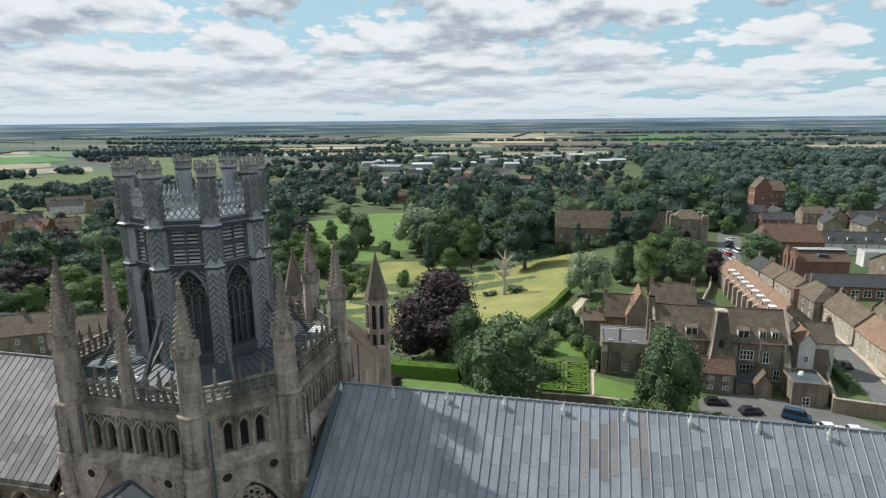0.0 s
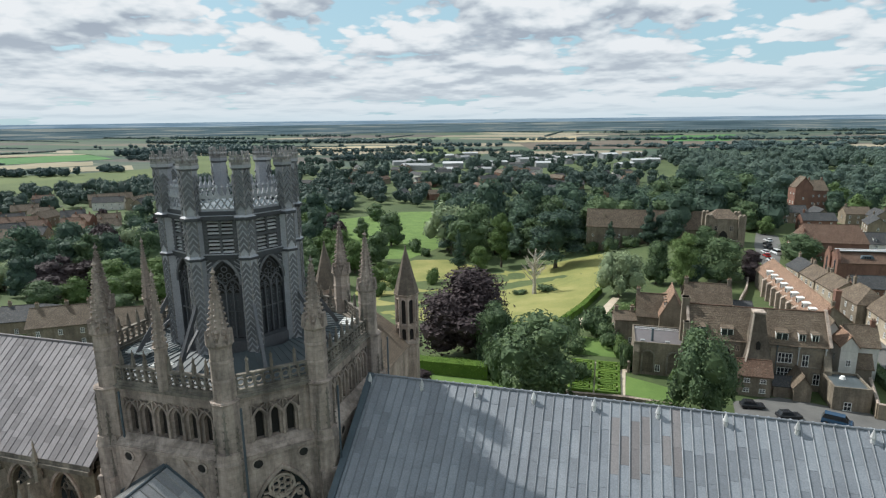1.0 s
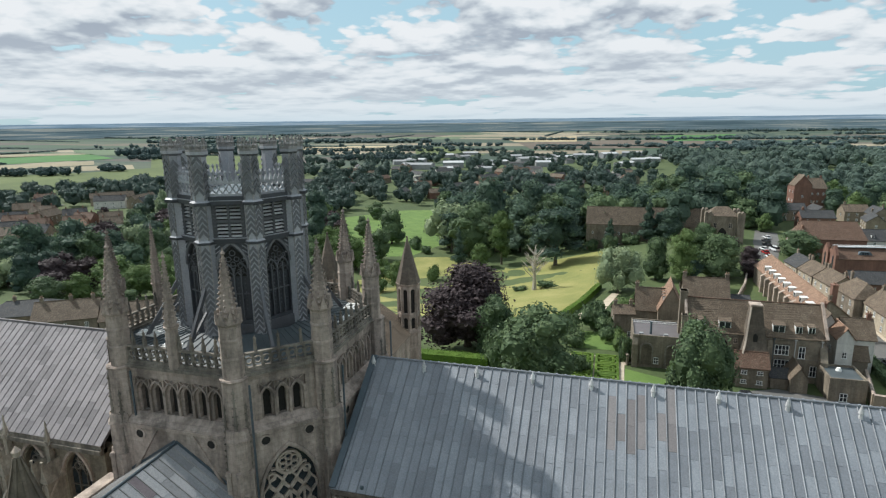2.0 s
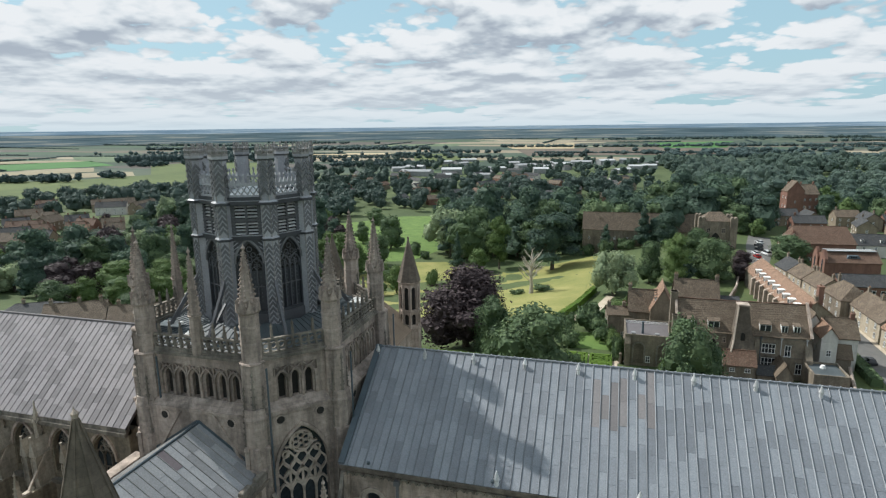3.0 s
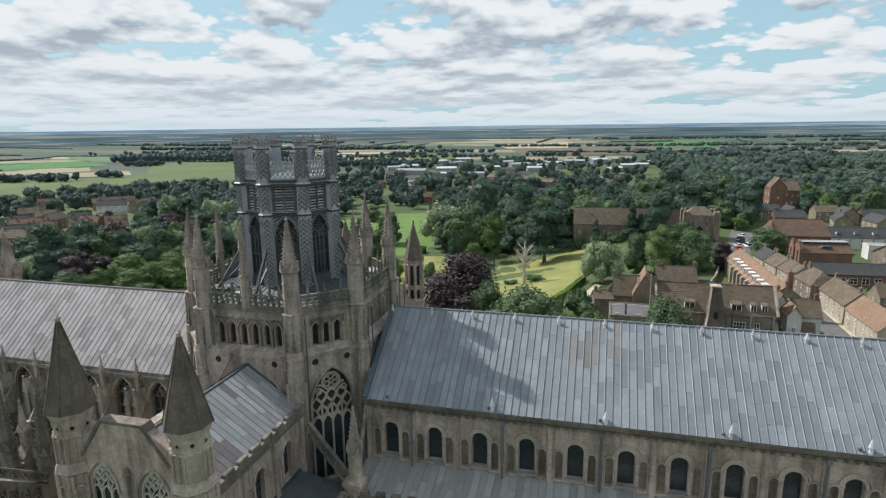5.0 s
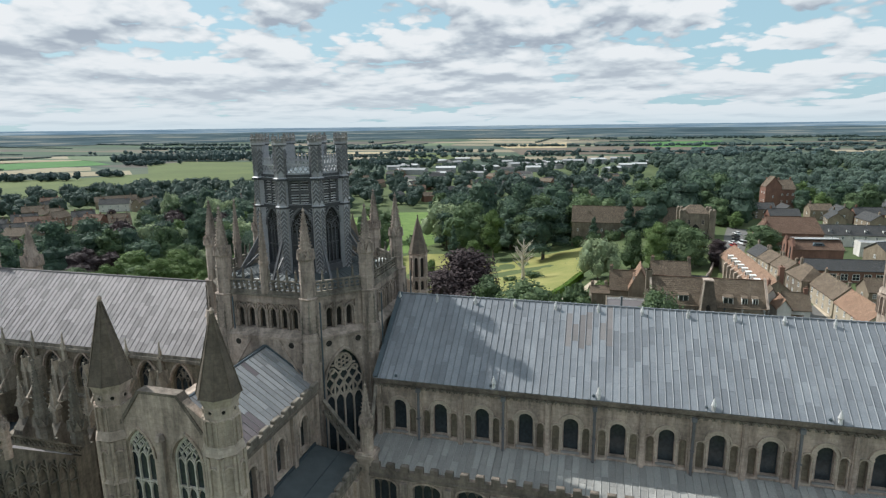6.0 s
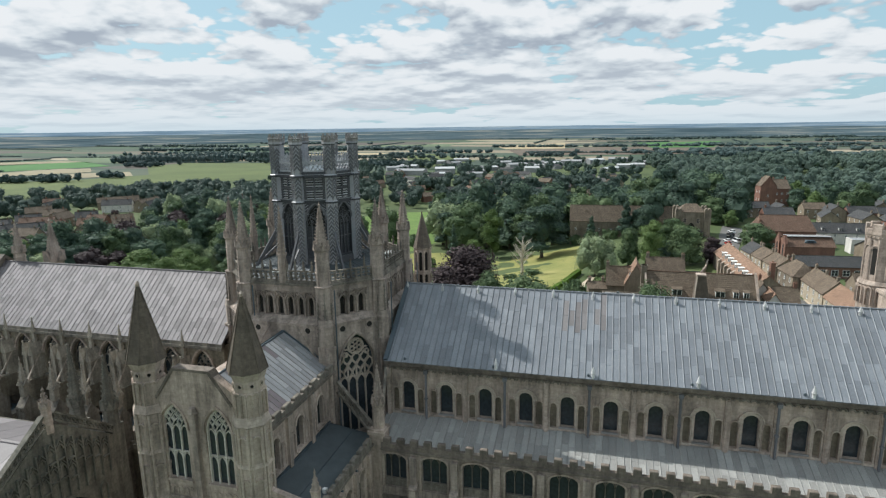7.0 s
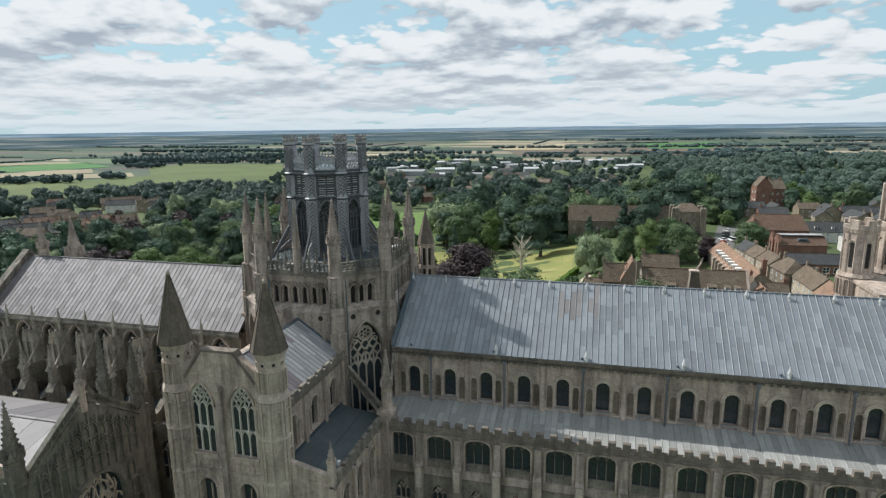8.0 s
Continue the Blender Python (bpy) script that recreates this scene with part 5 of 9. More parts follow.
# ---- the church: north transept ----
def north_transept():
    tr = thing("north_transept", 0, -20, 0, label="limestone transept arm with a lead roof and two spired turrets", category="church transept")
    off = Matrix.Translation((0, 20, 0))
    yf, ym = -28.0, -11.0
    # west wall of the upper storey
    m = off @ wall_at(6.2, 0, 90)
    ws = [(y, 1.45, 18.3, 21.3, "round") for y in (-24.6, -19.6, -14.7)]
    part("clerestory_wall", pierced(Build(m), yf + 1, ym, 0, 23.9, 1.1, ws), STONE, tr)
    for o in ws:
        glazing(tr, m, o, 0.5, GLASS, "dark leaded window under a round arch")
        b = Build(m)
        b.ribbon(arch(o[0], 1.85, 21.3, "round"), 0.3, -0.14, 0.05)
        b.box(o[0] - 1.0, o[0] + 1.0, -0.2, 0.03, 18.1, 18.3)
        for s in (-1.5, 1.5):
            b.ribbon(arch(o[0] + s, 0.65, 20.5, "round", 4), 0.2, -0.12, 0.04)
            for q in (-0.36, 0.36):
                b.frustum(o[0] + s + q, -0.06, 18.3, 20.55, 0.1, 0.1, 6)
        part("window_surround", b, STONE, tr)
    for u in (-27.0, -22.1, -17.1, -12.0):
        b = Build(m)
        b.box(u - 0.3, u + 0.3, -0.35, 0.02, 16.5, 23.3)
        part("pilaster", b, STONE, tr)
    for u in (-21.6, -16.6):
        b = Build(m)
        b.box(u - 0.07, u + 0.07, -0.2, 0.0, 16.8, 23.7)
        b.box(u - 0.2, u + 0.2, -0.3, 0.0, 23.2, 23.6)
        part("drainpipe", b, LEAD_DARK, tr, "dark lead drainpipe")
    b = Build(m)
    corbels(b, yf + 1, ym, 23.4, 0.62, 0.3)
    b.box(yf + 1, ym, -0.4, 0.3, 23.4, 23.7)
    part("corbel_table", b, CORNICE, tr)
    b = Build(m)
    battlements(b, yf + 1, ym, -0.25, 0.2, 23.7, 24.6, 1.2, 0.7, 0.6)
    part("parapet", b, STONE_DARK, tr, "low battlemented parapet")
    b = Build(off)
    b.box(-7.3, -6.2, yf + 1, ym, 0, 24.2)
    part("east_wall", b, STONE, tr)
    # north front
    n = off @ wall_at(0, yf, 0)
    top = [(-2.5, 2.85, 18.55, 24.0, "point"), (2.4, 2.85, 18.55, 24.0, "point")]
    part("north_wall", pierced(Build(n), -6.2, 6.2, 16.6, 26.9, 1.1, top), STONE, tr)
    mid = [(-2.5, 1.8, 9.0, 14.6, "round"), (2.4, 1.8, 9.0, 14.6, "round")]
    part("north_wall", pierced(Build(n), -6.2, 6.2, 7.5, 16.6, 1.1, mid, -0.03), STONE, tr)
    part("north_wall", Build(n).box(-6.2, 6.2, -0.06, 1.1, 0, 7.5), STONE, tr)
    for o in top:
        glazing(tr, n, o, 0.4, GLASS, "tall pointed window of three lights with net tracery", lights=3, head="", stone=WINDOW_STONE, bar=0.15)
        b = Build(n)
        b.ribbon(arch(o[0], o[1] - 0.16, 24.0, "point", 7), 0.16, 0.16, 0.4)
        for s in (-1, 1):
            b.box(o[0] + s * (o[1] / 2 - 0.08) - 0.08, o[0] + s * (o[1] / 2 - 0.08) + 0.08, 0.16, 0.4, 18.55, 24.0)
        lw = o[1] / 3
        for k in (-1, 0, 1):
            b.ribbon(arch(o[0] + k * lw, lw - 0.1, 20.7, "point", 3), 0.1, 0.2, 0.39)
            b.ribbon(arch(o[0] + k * lw, lw - 0.06, 23.5, "point", 3), 0.1, 0.2, 0.39)
        b.box(o[0] - o[1] / 2, o[0] + o[1] / 2, 0.2, 0.39, 21.35, 21.5)
        for n_cells, zc, half in ((2, 24.55, 0.5), (3, 25.05, 0.36), (2, 25.5, 0.36), (1, 25.95, 0.36)):
            for k in range(n_cells):
                u = o[0] + (k - (n_cells - 1) / 2) * lw * (1.0 if n_cells < 3 else 0.82)
                b.ribbon([(u, zc - half), (u - lw * 0.3, zc), (u, zc + half), (u + lw * 0.3, zc), (u, zc - half)], 0.08, 0.2, 0.39)
        part("window_frame", b, WINDOW_STONE, tr, "pale stone frame")
        b = Build(n)
        b.ribbon(arch(o[0], 3.2, 24.0, "point", 7), 0.24, -0.16, 0.04)
        b.box(o[0] - 1.6, o[0] + 1.6, -0.18, 0.05, 18.3, 18.55)
        for k in range(5):
            b.ribbon(arch(o[0] - 1.2 + k * 0.6, 0.48, 17.5, "round", 3), 0.09, -0.1, 0.03)
            b.box(o[0] - 1.5 + k * 0.6 - 0.06, o[0] - 1.5 + k * 0.6 + 0.06, -0.1, 0.03, 16.8, 17.5)
        part("window_surround", b, STONE, tr)
    for o in mid:
        glazing(tr, n, o, 0.6, GLASS, "dark window under a round arch", lights=2)
        b = Build(n)
        b.ribbon(arch(o[0], 2.2, 14.6, "round"), 0.35, -0.16, 0.0)
        for s in (-1.1, 1.1):
            b.frustum(o[0] + s, -0.08, 9.0, 14.5, 0.14, 0.13, 6)
        part("window_surround", b, STONE, tr)
    b = Build(n)
    b.extrude([(-6.2, 26.9), (6.2, 26.9), (1.95, 30.1), (-1.95, 30.1)], 0, 0.8)
    part("gable", b, STONE, tr)
    b = Build(n)
    b.ribbon([(-4.2, 27.0), (-1.95, 30.2), (1.95, 30.2), (4.2, 27.0)], 0.26, -0.12, 0.95)
    part("gable_coping", b, CORNICE, tr)
    b = Build(n)
    b.box(-0.32, 0.32, -0.5, 0.05, 7.5, 26.0)
    b.frustum(0, -0.25, 26.0, 26.5, 0.5, 0.3, 6)
    b.box(-6, 6, -0.14, 0.02, 16.45, 16.7)
    part("buttress", b, STONE_GREY, tr)
    for s, tip in ((5.75, 37.6), (-5.35, 37.9)):
        b = Build(off)
        b.frustum(s, yf + 0.6, 0, 25.7, 1.72, 1.64, 8, math.pi / 8)
        for zz in (9.0, 16.3, 21.4):
            b.frustum(s, yf + 0.6, zz, zz + 0.35, 1.86, 1.72, 8, math.pi / 8)
        b.frustum(s, yf + 0.6, 25.6, 26.4, 1.84, 1.55, 8, math.pi / 8)
        skin = STONE_PALE if s > 0 else STONE
        tower = part("stair_turret", b, skin, tr)
        for k in range(8):
            for dq in (-0.1, 0.1):
                a = math.pi / 8 + k * math.tau / 8 + dq
                q = Build(off)
                q.frustum(s + 1.66 * math.cos(a), yf + 0.6 + 1.66 * math.sin(a), 6, 25.5, 0.14, 0.14, 6)
                part("shaft", q, skin, tower)
        for k in range(8):
            q = Build(off @ Matrix.Translation((s, yf + 0.6, 0)) @ pose(0, 0, 0, 0, 0, 45 * k))
            fc = -1.66 * math.cos(math.pi / 8)
            for z0, z1 in ((17.2, 20.2), (22.2, 24.6)):
                q.ribbon(arch(0, 0.75, z1 - 0.4, "round", 4), 0.14, fc - 0.2, fc + 0.03)
                q.box(-0.45, -0.31, fc - 0.2, fc + 0.03, z0, z1 - 0.4)
                q.box(0.31, 0.45, fc - 0.2, fc + 0.03, z0, z1 - 0.4)
            part("blind_arch", q, skin, tower)
        c = Build(off)
        c.frustum(s, yf + 0.6, 26.2, 30.2, 1.45, 1.45, 8, math.pi / 8)
        c.frustum(s, yf + 0.6, 29.9, 30.7, 1.5, 1.8, 8, math.pi / 8)
        part("drum", c, skin, tower)
        a8 = Build(off)
        for k in range(8):
            a8.place = off @ Matrix.Translation((s, yf + 0.6, 0)) @ pose(0, 0, 0, 0, 0, 45 * k)
            fc = -1.45 * math.cos(math.pi / 8)
            for q in (-0.28, 0.28):
                a8.ribbon(arch(q, 0.52, 28.5, "round", 3), 0.11, fc - 0.17, fc + 0.03)
                a8.box(q - 0.3, q - 0.2, fc - 0.17, fc + 0.03, 26.4, 28.5)
                a8.box(q + 0.2, q + 0.3, fc - 0.17, fc + 0.03, 26.4, 28.5)
            a8.ring(0, 29.45, 0.24, 0.1, fc - 0.12, fc + 0.03, 8)
            eye = Build(a8.place)
            eye.extrude([(0.17 * math.cos(v * math.tau / 8), 29.45 + 0.17 * math.sin(v * math.tau / 8)) for v in range(8)], fc - 0.02, fc + 0.05)
            part("oculus", eye, DARK, tower, "small dark round opening")
        part("blind_arcade", a8, skin, tower, kind="stuff")
        d = Build(off)
        d.frustum(s, yf + 0.6, 30.7, tip, 1.88, 0.12, 8, math.pi / 8)
        top = part("spire", d, SPIRE_STONE, tr, "plain brown stone octagonal spire")
        for k in range(8):
            a = math.pi / 8 + k * math.tau / 8
            d = Build(off)
            d.beam((s + 1.88 * math.cos(a), yf + 0.6 + 1.88 * math.sin(a), 30.7), (s + 0.12 * math.cos(a), yf + 0.6 + 0.12 * math.sin(a), tip), 0.12, 0.12)
            part("rib", d, SPIRE_STONE, top)
        d = Build(off)
        d.frustum(s, yf + 0.6, tip - 0.05, tip + 0.3, 0.12, 0.22, 6)
        d.frustum(s, yf + 0.6, tip + 0.3, tip + 0.55, 0.22, 0.02, 6)
        part("finial", d, STONE, top)
    # roof
    for side in (1, -1):
        fm, rise = slope_frame(0, 0, 0, 6.0, 4.1)
        base = off @ (pose(6.15, yf + 0.9, 23.95, 0, 0, 90) if side > 0 else pose(-6.15, ym, 23.95, 0, 0, -90)) @ fm
        ln = ym - yf - 0.9
        b = Build(base)
        b.box(0, ln, 0, rise, -0.22, 0)
        part("roof_deck", b, LEAD_PALE, tr)
        lead_slope(tr, base, ln, rise, 0.78, 2.45, LEAD_TRANSEPT, seed=21 + side, roll_mat=LEAD_PALE, roll=0.04, singles=(lambda i, j: True) if side > 0 else None,
                   patches=lambda u, v: side > 0 and ((2.2 < u < 4.0 and v < 5.0) or (4.0 <= u < 6.0 and v < 2.4) or (10.5 < u < 11.4 and v > 3)), patch_mat=PURPLE_LEAD)
    b = Build(off)
    b.tube([(0, yf + 0.8, 28.1), (0, ym, 28.1)], [0.12, 0.12], 8)
    part("ridge_roll", b, LEAD_DARK, tr)
    b = Build(off)
    for s in (1, -1):
        b.beam((s * 6.0, ym - 0.1, 24.15), (0, ym - 0.1, 28.25), 0.3, 0.35)
    part("roof_flashing", b, LEAD_DARK, tr, "dark lead flashing against the tower")

    # west aisle
    w = off @ wall_at(12.2, 0, 90)
    ah = [(y, 1.5, 10.6, 14.2, "round") for y in (-24.9, -21.2, -17.5)]
    part("aisle_wall", pierced(Build(w), yf, -14.0, 9.6, 16.5, 0.9, ah), STONE, tr)
    al = [(y, 1.7, 4.2, 7.4, "round") for y in (-24.9, -21.2, -17.5)]
    part("aisle_wall", pierced(Build(w), yf, -14.0, 0, 9.6, 0.9, al, -0.05), STONE, tr)
    for o in ah + al:
        glazing(tr, w, o, 0.5, GLASS, "narrow dark window under a round arch", lights=2, stone=STONE)
        b = Build(w)
        b.ribbon(arch(o[0], o[1] + 0.4, o[3], "round"), 0.26, -0.16, 0.02)
        part("window_surround", b, STONE, tr)
    for y in (-27.6, -23.05, -19.35, -15.6):
        b = Build(w)
        b.box(y - 0.3, y + 0.3, -0.4, 0.02, 0, 15.9)
        part("pilaster", b, STONE, tr)
    for y in (-22.6, -18.9):
        b = Build(w)
        b.box(y - 0.07, y + 0.07, -0.22, 0.0, 2, 16.0)
        part("drainpipe", b, LEAD_DARK, tr)
    b = Build(w)
    b.box(yf, -14.0, -0.25, 0.3, 16.3, 16.55)
    battlements(b, yf + 0.8, -14.4, -0.15, 0.35, 16.55, 17.5, 1.1, 0.5, 0.6)
    part("parapet", b, STONE_DARK, tr, "stone aisle parapet with low battlements")
    nn = off @ wall_at(0, yf, 0)
    o = (9.2, 3.0, 9.8, 13.4, "low")
    part("aisle_end_wall", pierced(Build(nn), 7.0, 12.2, 0, 16.6, 0.8, [o], 0.25), STONE, tr)
    glazing(tr, nn, o, 0.7, GLASS, "dark segment-headed window", lights=3, stone=STONE_PALE)
    b = Build(nn)
    b.beam((7.0, 0.5, 18.6), (12.0, 0.5, 17.3), 0.6, 0.35)
    b.extrude([(7.0, 16.6), (12.2, 16.6), (12.0, 17.2), (7.0, 18.5)], 0.3, 0.9)
    part("sloping_parapet", b, STONE, tr)
    pinnacle(tr, 12.0, yf + 0.45 + 20, 15.8, 19.3, 21.0, 0.48, n=4, gables=False, crockets=3, size=0.1, mat=STONE)
    b = Build(off)
    b.add([(6.2, yf + 0.5, 17.6), (11.6, yf + 0.5, 16.75), (11.6, -12.6, 16.75), (6.2, -12.6, 17.6), (6.2, yf + 0.5, 17.2), (11.6, yf + 0.5, 16.3), (11.6, -12.6, 16.3), (6.2, -12.6, 17.2)],
          [(0, 1, 2, 3), (7, 6, 5, 4), (0, 4, 5, 1), (1, 5, 6, 2), (2, 6, 7, 3)])
    part("aisle_roof", b, ROOF_FELT, tr, "flat blue-grey roof of the transept aisle")
    b = Build(off)
    b.box(6.22, 6.4, yf + 0.6, -12.6, 17.5, 17.85)
    b.box(9.3, 9.36, yf + 0.6, -12.6, 17.06, 17.16)
    part("roof_upstand", b, LEAD_DARK, tr)
    b = Build(off)
    b.tub(11.1, 11.5, -24.6, -24.2, 16.8, 17.3)
    part("floodlight", b, WHITE_PAINT, tr, "small white floodlight")
    # plain body under the roofs
    b = Build(off)
    b.box(-6.2, 6.2, yf + 1.1, ym, 15.5, 16.2)
    part("inner_floor", b, STONE_DARK, tr)


north_transept()


def corner_buttress():
    cb = thing("flying_buttress", 12.8, -13.2, 0, label="stone pinnacled pier with a raking flying arch beside the great window", category="buttress")
    b = Build()
    b.box(-0.9, 0.9, -0.9, 0.9, 0, 18.2)
    b.box(-1.05, 1.05, -1.05, 1.05, 17.6, 18.0)
    part("pier", b, STONE, cb)
    pinnacle(cb, 0, 0, 18.0, 21.2, 25.6, 0.72, n=8, mat=STONE, crockets=9, size=0.13)
    f = Build()
    p, q = Vector((-0.6, 0.6, 18.0)), Vector((-5.2, 4.4, 21.8))
    lo, lq = Vector((-0.5, 0.1, 16.7)), Vector((-6.0, 2.1, 21.0))
    up = Vector((0, 0, 1.25))
    f.beam(lo + up, lq + up, 0.42, 0.28)
    f.beam(lo, lq, 0.38, 0.28)
    for k in range(9):
        a, b = k / 9, (k + 1) / 9
        f.beam(lo.lerp(lq, a), lo.lerp(lq, a) + up, 0.2, 0.14)
        f.beam(lo.lerp(lq, a) + up * (k % 2), lo.lerp(lq, b) + up * (1 - k % 2), 0.2, 0.12)
    part("raking_arch", f, STONE_DARK, cb, "pierced stone flying arch")
    f = Build()
    f.beam((0.2, 0.4, 18.6), (-0.8, 5.2, 23.4), 0.32, 0.4)
    part("upper_arch", f, STONE_DARK, cb)


corner_buttress()


# ---- the church: choir ----
def choir():
    ch = thing("cathedral_choir", -35, 0, 0, label="limestone church choir with a pale lead roof and flying buttresses", category="church choir")
    off = Matrix.Translation((35, 0, 0))
    xa, xb = -57.0, -11.0
    m = off @ wall_at(0, -8.0, 0)
    step = 5.1
    xs = [-14.4 - step * k for k in range(9)]
    ws = [(x, 2.9, 18.2, 20.6, "point") for x in xs]
    part("clerestory_wall", pierced(Build(m), xa, xb, 10, 24.0, 1.2, ws), OCHRE_STONE, ch)
    for k, o in enumerate(ws):
        glazing(ch, m, o, 0.6, GLASS, "pointed clerestory window with tracery", lights=3, head="net", stone=STONE_DARK)
        b = Build(m)
        b.ribbon(arch(o[0], 3.4, 20.6, "point", 6), 0.25, -0.22, 0.05)
        part("window_surround", b, STONE, ch)
    tw = [(x, 2.0, 12.6, 14.6, "point") for x in xs]
    lowm = off @ wall_at(0, -8.3, 0)
    b = pierced(Build(lowm), xa, xb, 10.5, 17.2, 0.3, tw)
    part("triforium_wall", b, OCHRE_STONE, ch)
    for o in tw:
        glazing(ch, lowm, o, 0.22, GLASS, lights=2, head="net", stone=STONE)
    b = Build(m)
    b.box(xa, xb, -0.55, 0.3, 17.1, 17.5)
    b.box(xa, xb, -0.5, 0.4, 23.6, 24.0)
    corbels(b, xa, xb, 23.6, 0.7, 0.34)
    b.box(xa, xb, -0.3, 0.2, 24.0, 24.45)
    part("parapet", b, STONE_DARK, ch)
    # roof
    fm, rise = slope_frame(xa + 35, -8.3, 24.4, RIDGE_Y - 0.4, 31.75)
    b = Build(fm)
    b.box(0, xb - xa, 0, rise, -0.25, 0)
    part("roof_deck", b, LEAD_WARM, ch)
    lead_slope(ch, fm, xb - xa, rise, 0.78, 1.7, LEAD_WARM, seed=33, roll=0.028, singles=lambda i, j: i > 40 and j < 5)
    b = Build(off)
    b.add([(xa, 9.6, 24.4), (xb, 9.6, 24.4), (xb, 0.5, 31.75), (xa, 0.5, 31.75), (xa, 9.6, 24.1), (xb, 9.6, 24.1), (xb, 0.5, 31.4), (xa, 0.5, 31.4)], [(0, 1, 2, 3), (7, 6, 5, 4), (0, 4, 5, 1)])
    part("south_roof_slope", b, LEAD_WARM, ch)
    b = Build(off)
    b.tube([(xa, 0.5, 31.8), (xb, 0.5, 31.8)], [0.12, 0.12], 8)
    part("ridge_roll", b, LEAD_WARM, ch)
    b = Build(off)
    b.box(xa, xb, 8.3, 9.5, 0, 24.2)
    part("south_wall", b, STONE_DARK, ch)
    e = off @ wall_at(xa, -9, 90)
    b = Build(e)
    b.extrude([(0, 0), (18.8, 0), (18.8, 24.4), (9.4, 32.3), (0, 24.4)], 0, 1.0)
    b.ribbon([(-0.4, 24.6), (9.4, 32.6), (19.2, 24.6)], 0.5, -0.2, 1.1)
    part("east_gable", b, STONE_DARK, ch)
    for y in (-8.6, 9.4):
        pinnacle(ch, xa + 35, y, 0, 30.0, 37.0, 1.5, mat=STONE, crockets=9, size=0.2)
    for x, y in ((-55.2, 1.6),):
        pinnacle(ch, x + 35, y, 30.5, 33.2, 37.6, 0.9, mat=STONE, crockets=8, size=0.16)
    # aisle
    a = off @ wall_at(0, -14.6, 0)
    lw = [(x, 2.6, 4.0, 8.0, "point") for x in xs]
    part("aisle_wall", pierced(Build(a), xa, xb - 1.5, 0, 11.6, 1.0, lw), OCHRE_STONE, ch)
    for o in lw:
        glazing(ch, a, o, 0.5, GLASS, lights=3, head="net", stone=STONE)
    b = Build(a)
    battlements(b, xa, xb - 1.5, -0.2, 0.3, 11.6, 12.7, 1.2, 0.8, 0.6)
    part("aisle_parapet", b, STONE_DARK, ch)
    b = Build(off)
    b.add([(xa, -14.2, 11.2), (xb, -14.2, 11.2), (xb, -8.2, 12.6), (xa, -8.2, 12.6), (xa, -14.2, 10.8), (xb, -14.2, 10.8), (xb, -8.2, 12.2), (xa, -8.2, 12.2)], [(0, 1, 2, 3), (7, 6, 5, 4), (0, 4, 5, 1)])
    part("aisle_roof", b, LEAD_DARK, ch)
    # buttress piers with flyers, one built and repeated
    for k in range(9):
        x = -17.0 - step * k
        fb = thing("flying_buttress", x, -14.9, 0, label="stone pier with a crocketed pinnacle and a flying arch", category="buttress", group="choir buttresses") if k == 0 else None
        if fb:
            b = Build()
            b.box(-0.66, 0.66, -1.2, 0.9, 0, 16.2)
            b.add([(-0.66, -1.2, 16.2), (0.66, -1.2, 16.2), (0.66, 0.9, 16.2), (-0.66, 0.9, 16.2), (-0.66, -0.15, 17.6), (0.66, -0.15, 17.6)], [(0, 1, 5, 4), (1, 2, 5), (2, 3, 4, 5), (3, 0, 4)])
            b.box(-0.9, 0.9, -1.3, 1.0, 11.4, 11.7)
            for s in (-0.4, 0.4):
                b.ribbon(arch(s, 0.55, 15.6, "point", 3), 0.1, -1.28, -1.18)
            # weathered stone whose dark colour also stands for shadows among the buttresses
            part("pier", b, STONE_DARK, fb)
            # inner pier: a pair of gabled shafts over a gabled niche
            b = Build()
            b.box(-0.7, 0.7, 5.5, 6.9, 12.5, 18.4)
            b.add([(-0.7, 5.5, 18.4), (0.7, 5.5, 18.4), (0.7, 6.9, 18.4), (-0.7, 6.9, 18.4), (-0.7, 6.0, 19.2), (0.7, 6.0, 19.2)], [(0, 1, 5, 4), (1, 2, 5), (3, 0, 4)])
            # darker than the shafts: the shaded gap between them is in its colour
            part("upper_pier", b, CORNICE, fb)
            for s in (-0.6, 0.6):
                b = Build()
                b.box(s - 0.3, s + 0.3, 5.1, 6.9, 17.0, 20.8)
                b.add([(s - 0.46, 5.0, 20.7), (s + 0.46, 5.0, 20.7), (s + 0.46, 6.9, 20.7), (s - 0.46, 6.9, 20.7), (s, 5.0, 22.5), (s, 6.9, 22.5)], [(0, 1, 4), (1, 2, 5, 4), (2, 3, 5), (3, 0, 4, 5), (0, 3, 2, 1)])
                b.ribbon([(s - 0.3, 17.9), (s - 0.3, 20.3), (s, 20.9), (s + 0.3, 20.3), (s + 0.3, 17.9)], 0.1, 5.02, 5.12)
                b.frustum(s, 5.1, 22.4, 22.9, 0.06, 0.14, 5)
                part("gabled_shaft", b, CHOIR_STONE, fb)
            b = Build()
            b.box(-0.55, 0.55, 3.7, 4.95, 12.0, 15.6)
            b.add([(-0.65, 3.6, 15.5), (0.65, 3.6, 15.5), (0.65, 4.95, 15.5), (-0.65, 4.95, 15.5), (0, 3.6, 17.0), (0, 4.95, 17.0)], [(0, 1, 4), (1, 2, 5, 4), (2, 3, 5), (3, 0, 4, 5), (0, 3, 2, 1)])
            b.box(-0.3, 0.3, 3.66, 3.72, 13.2, 15.2)
            part("gabled_niche", b, STONE_DARK, fb)
            b = Build()
            b.beam((0, 5.6, 21.3), (0, 7.0, 22.9), 0.3, 0.14)
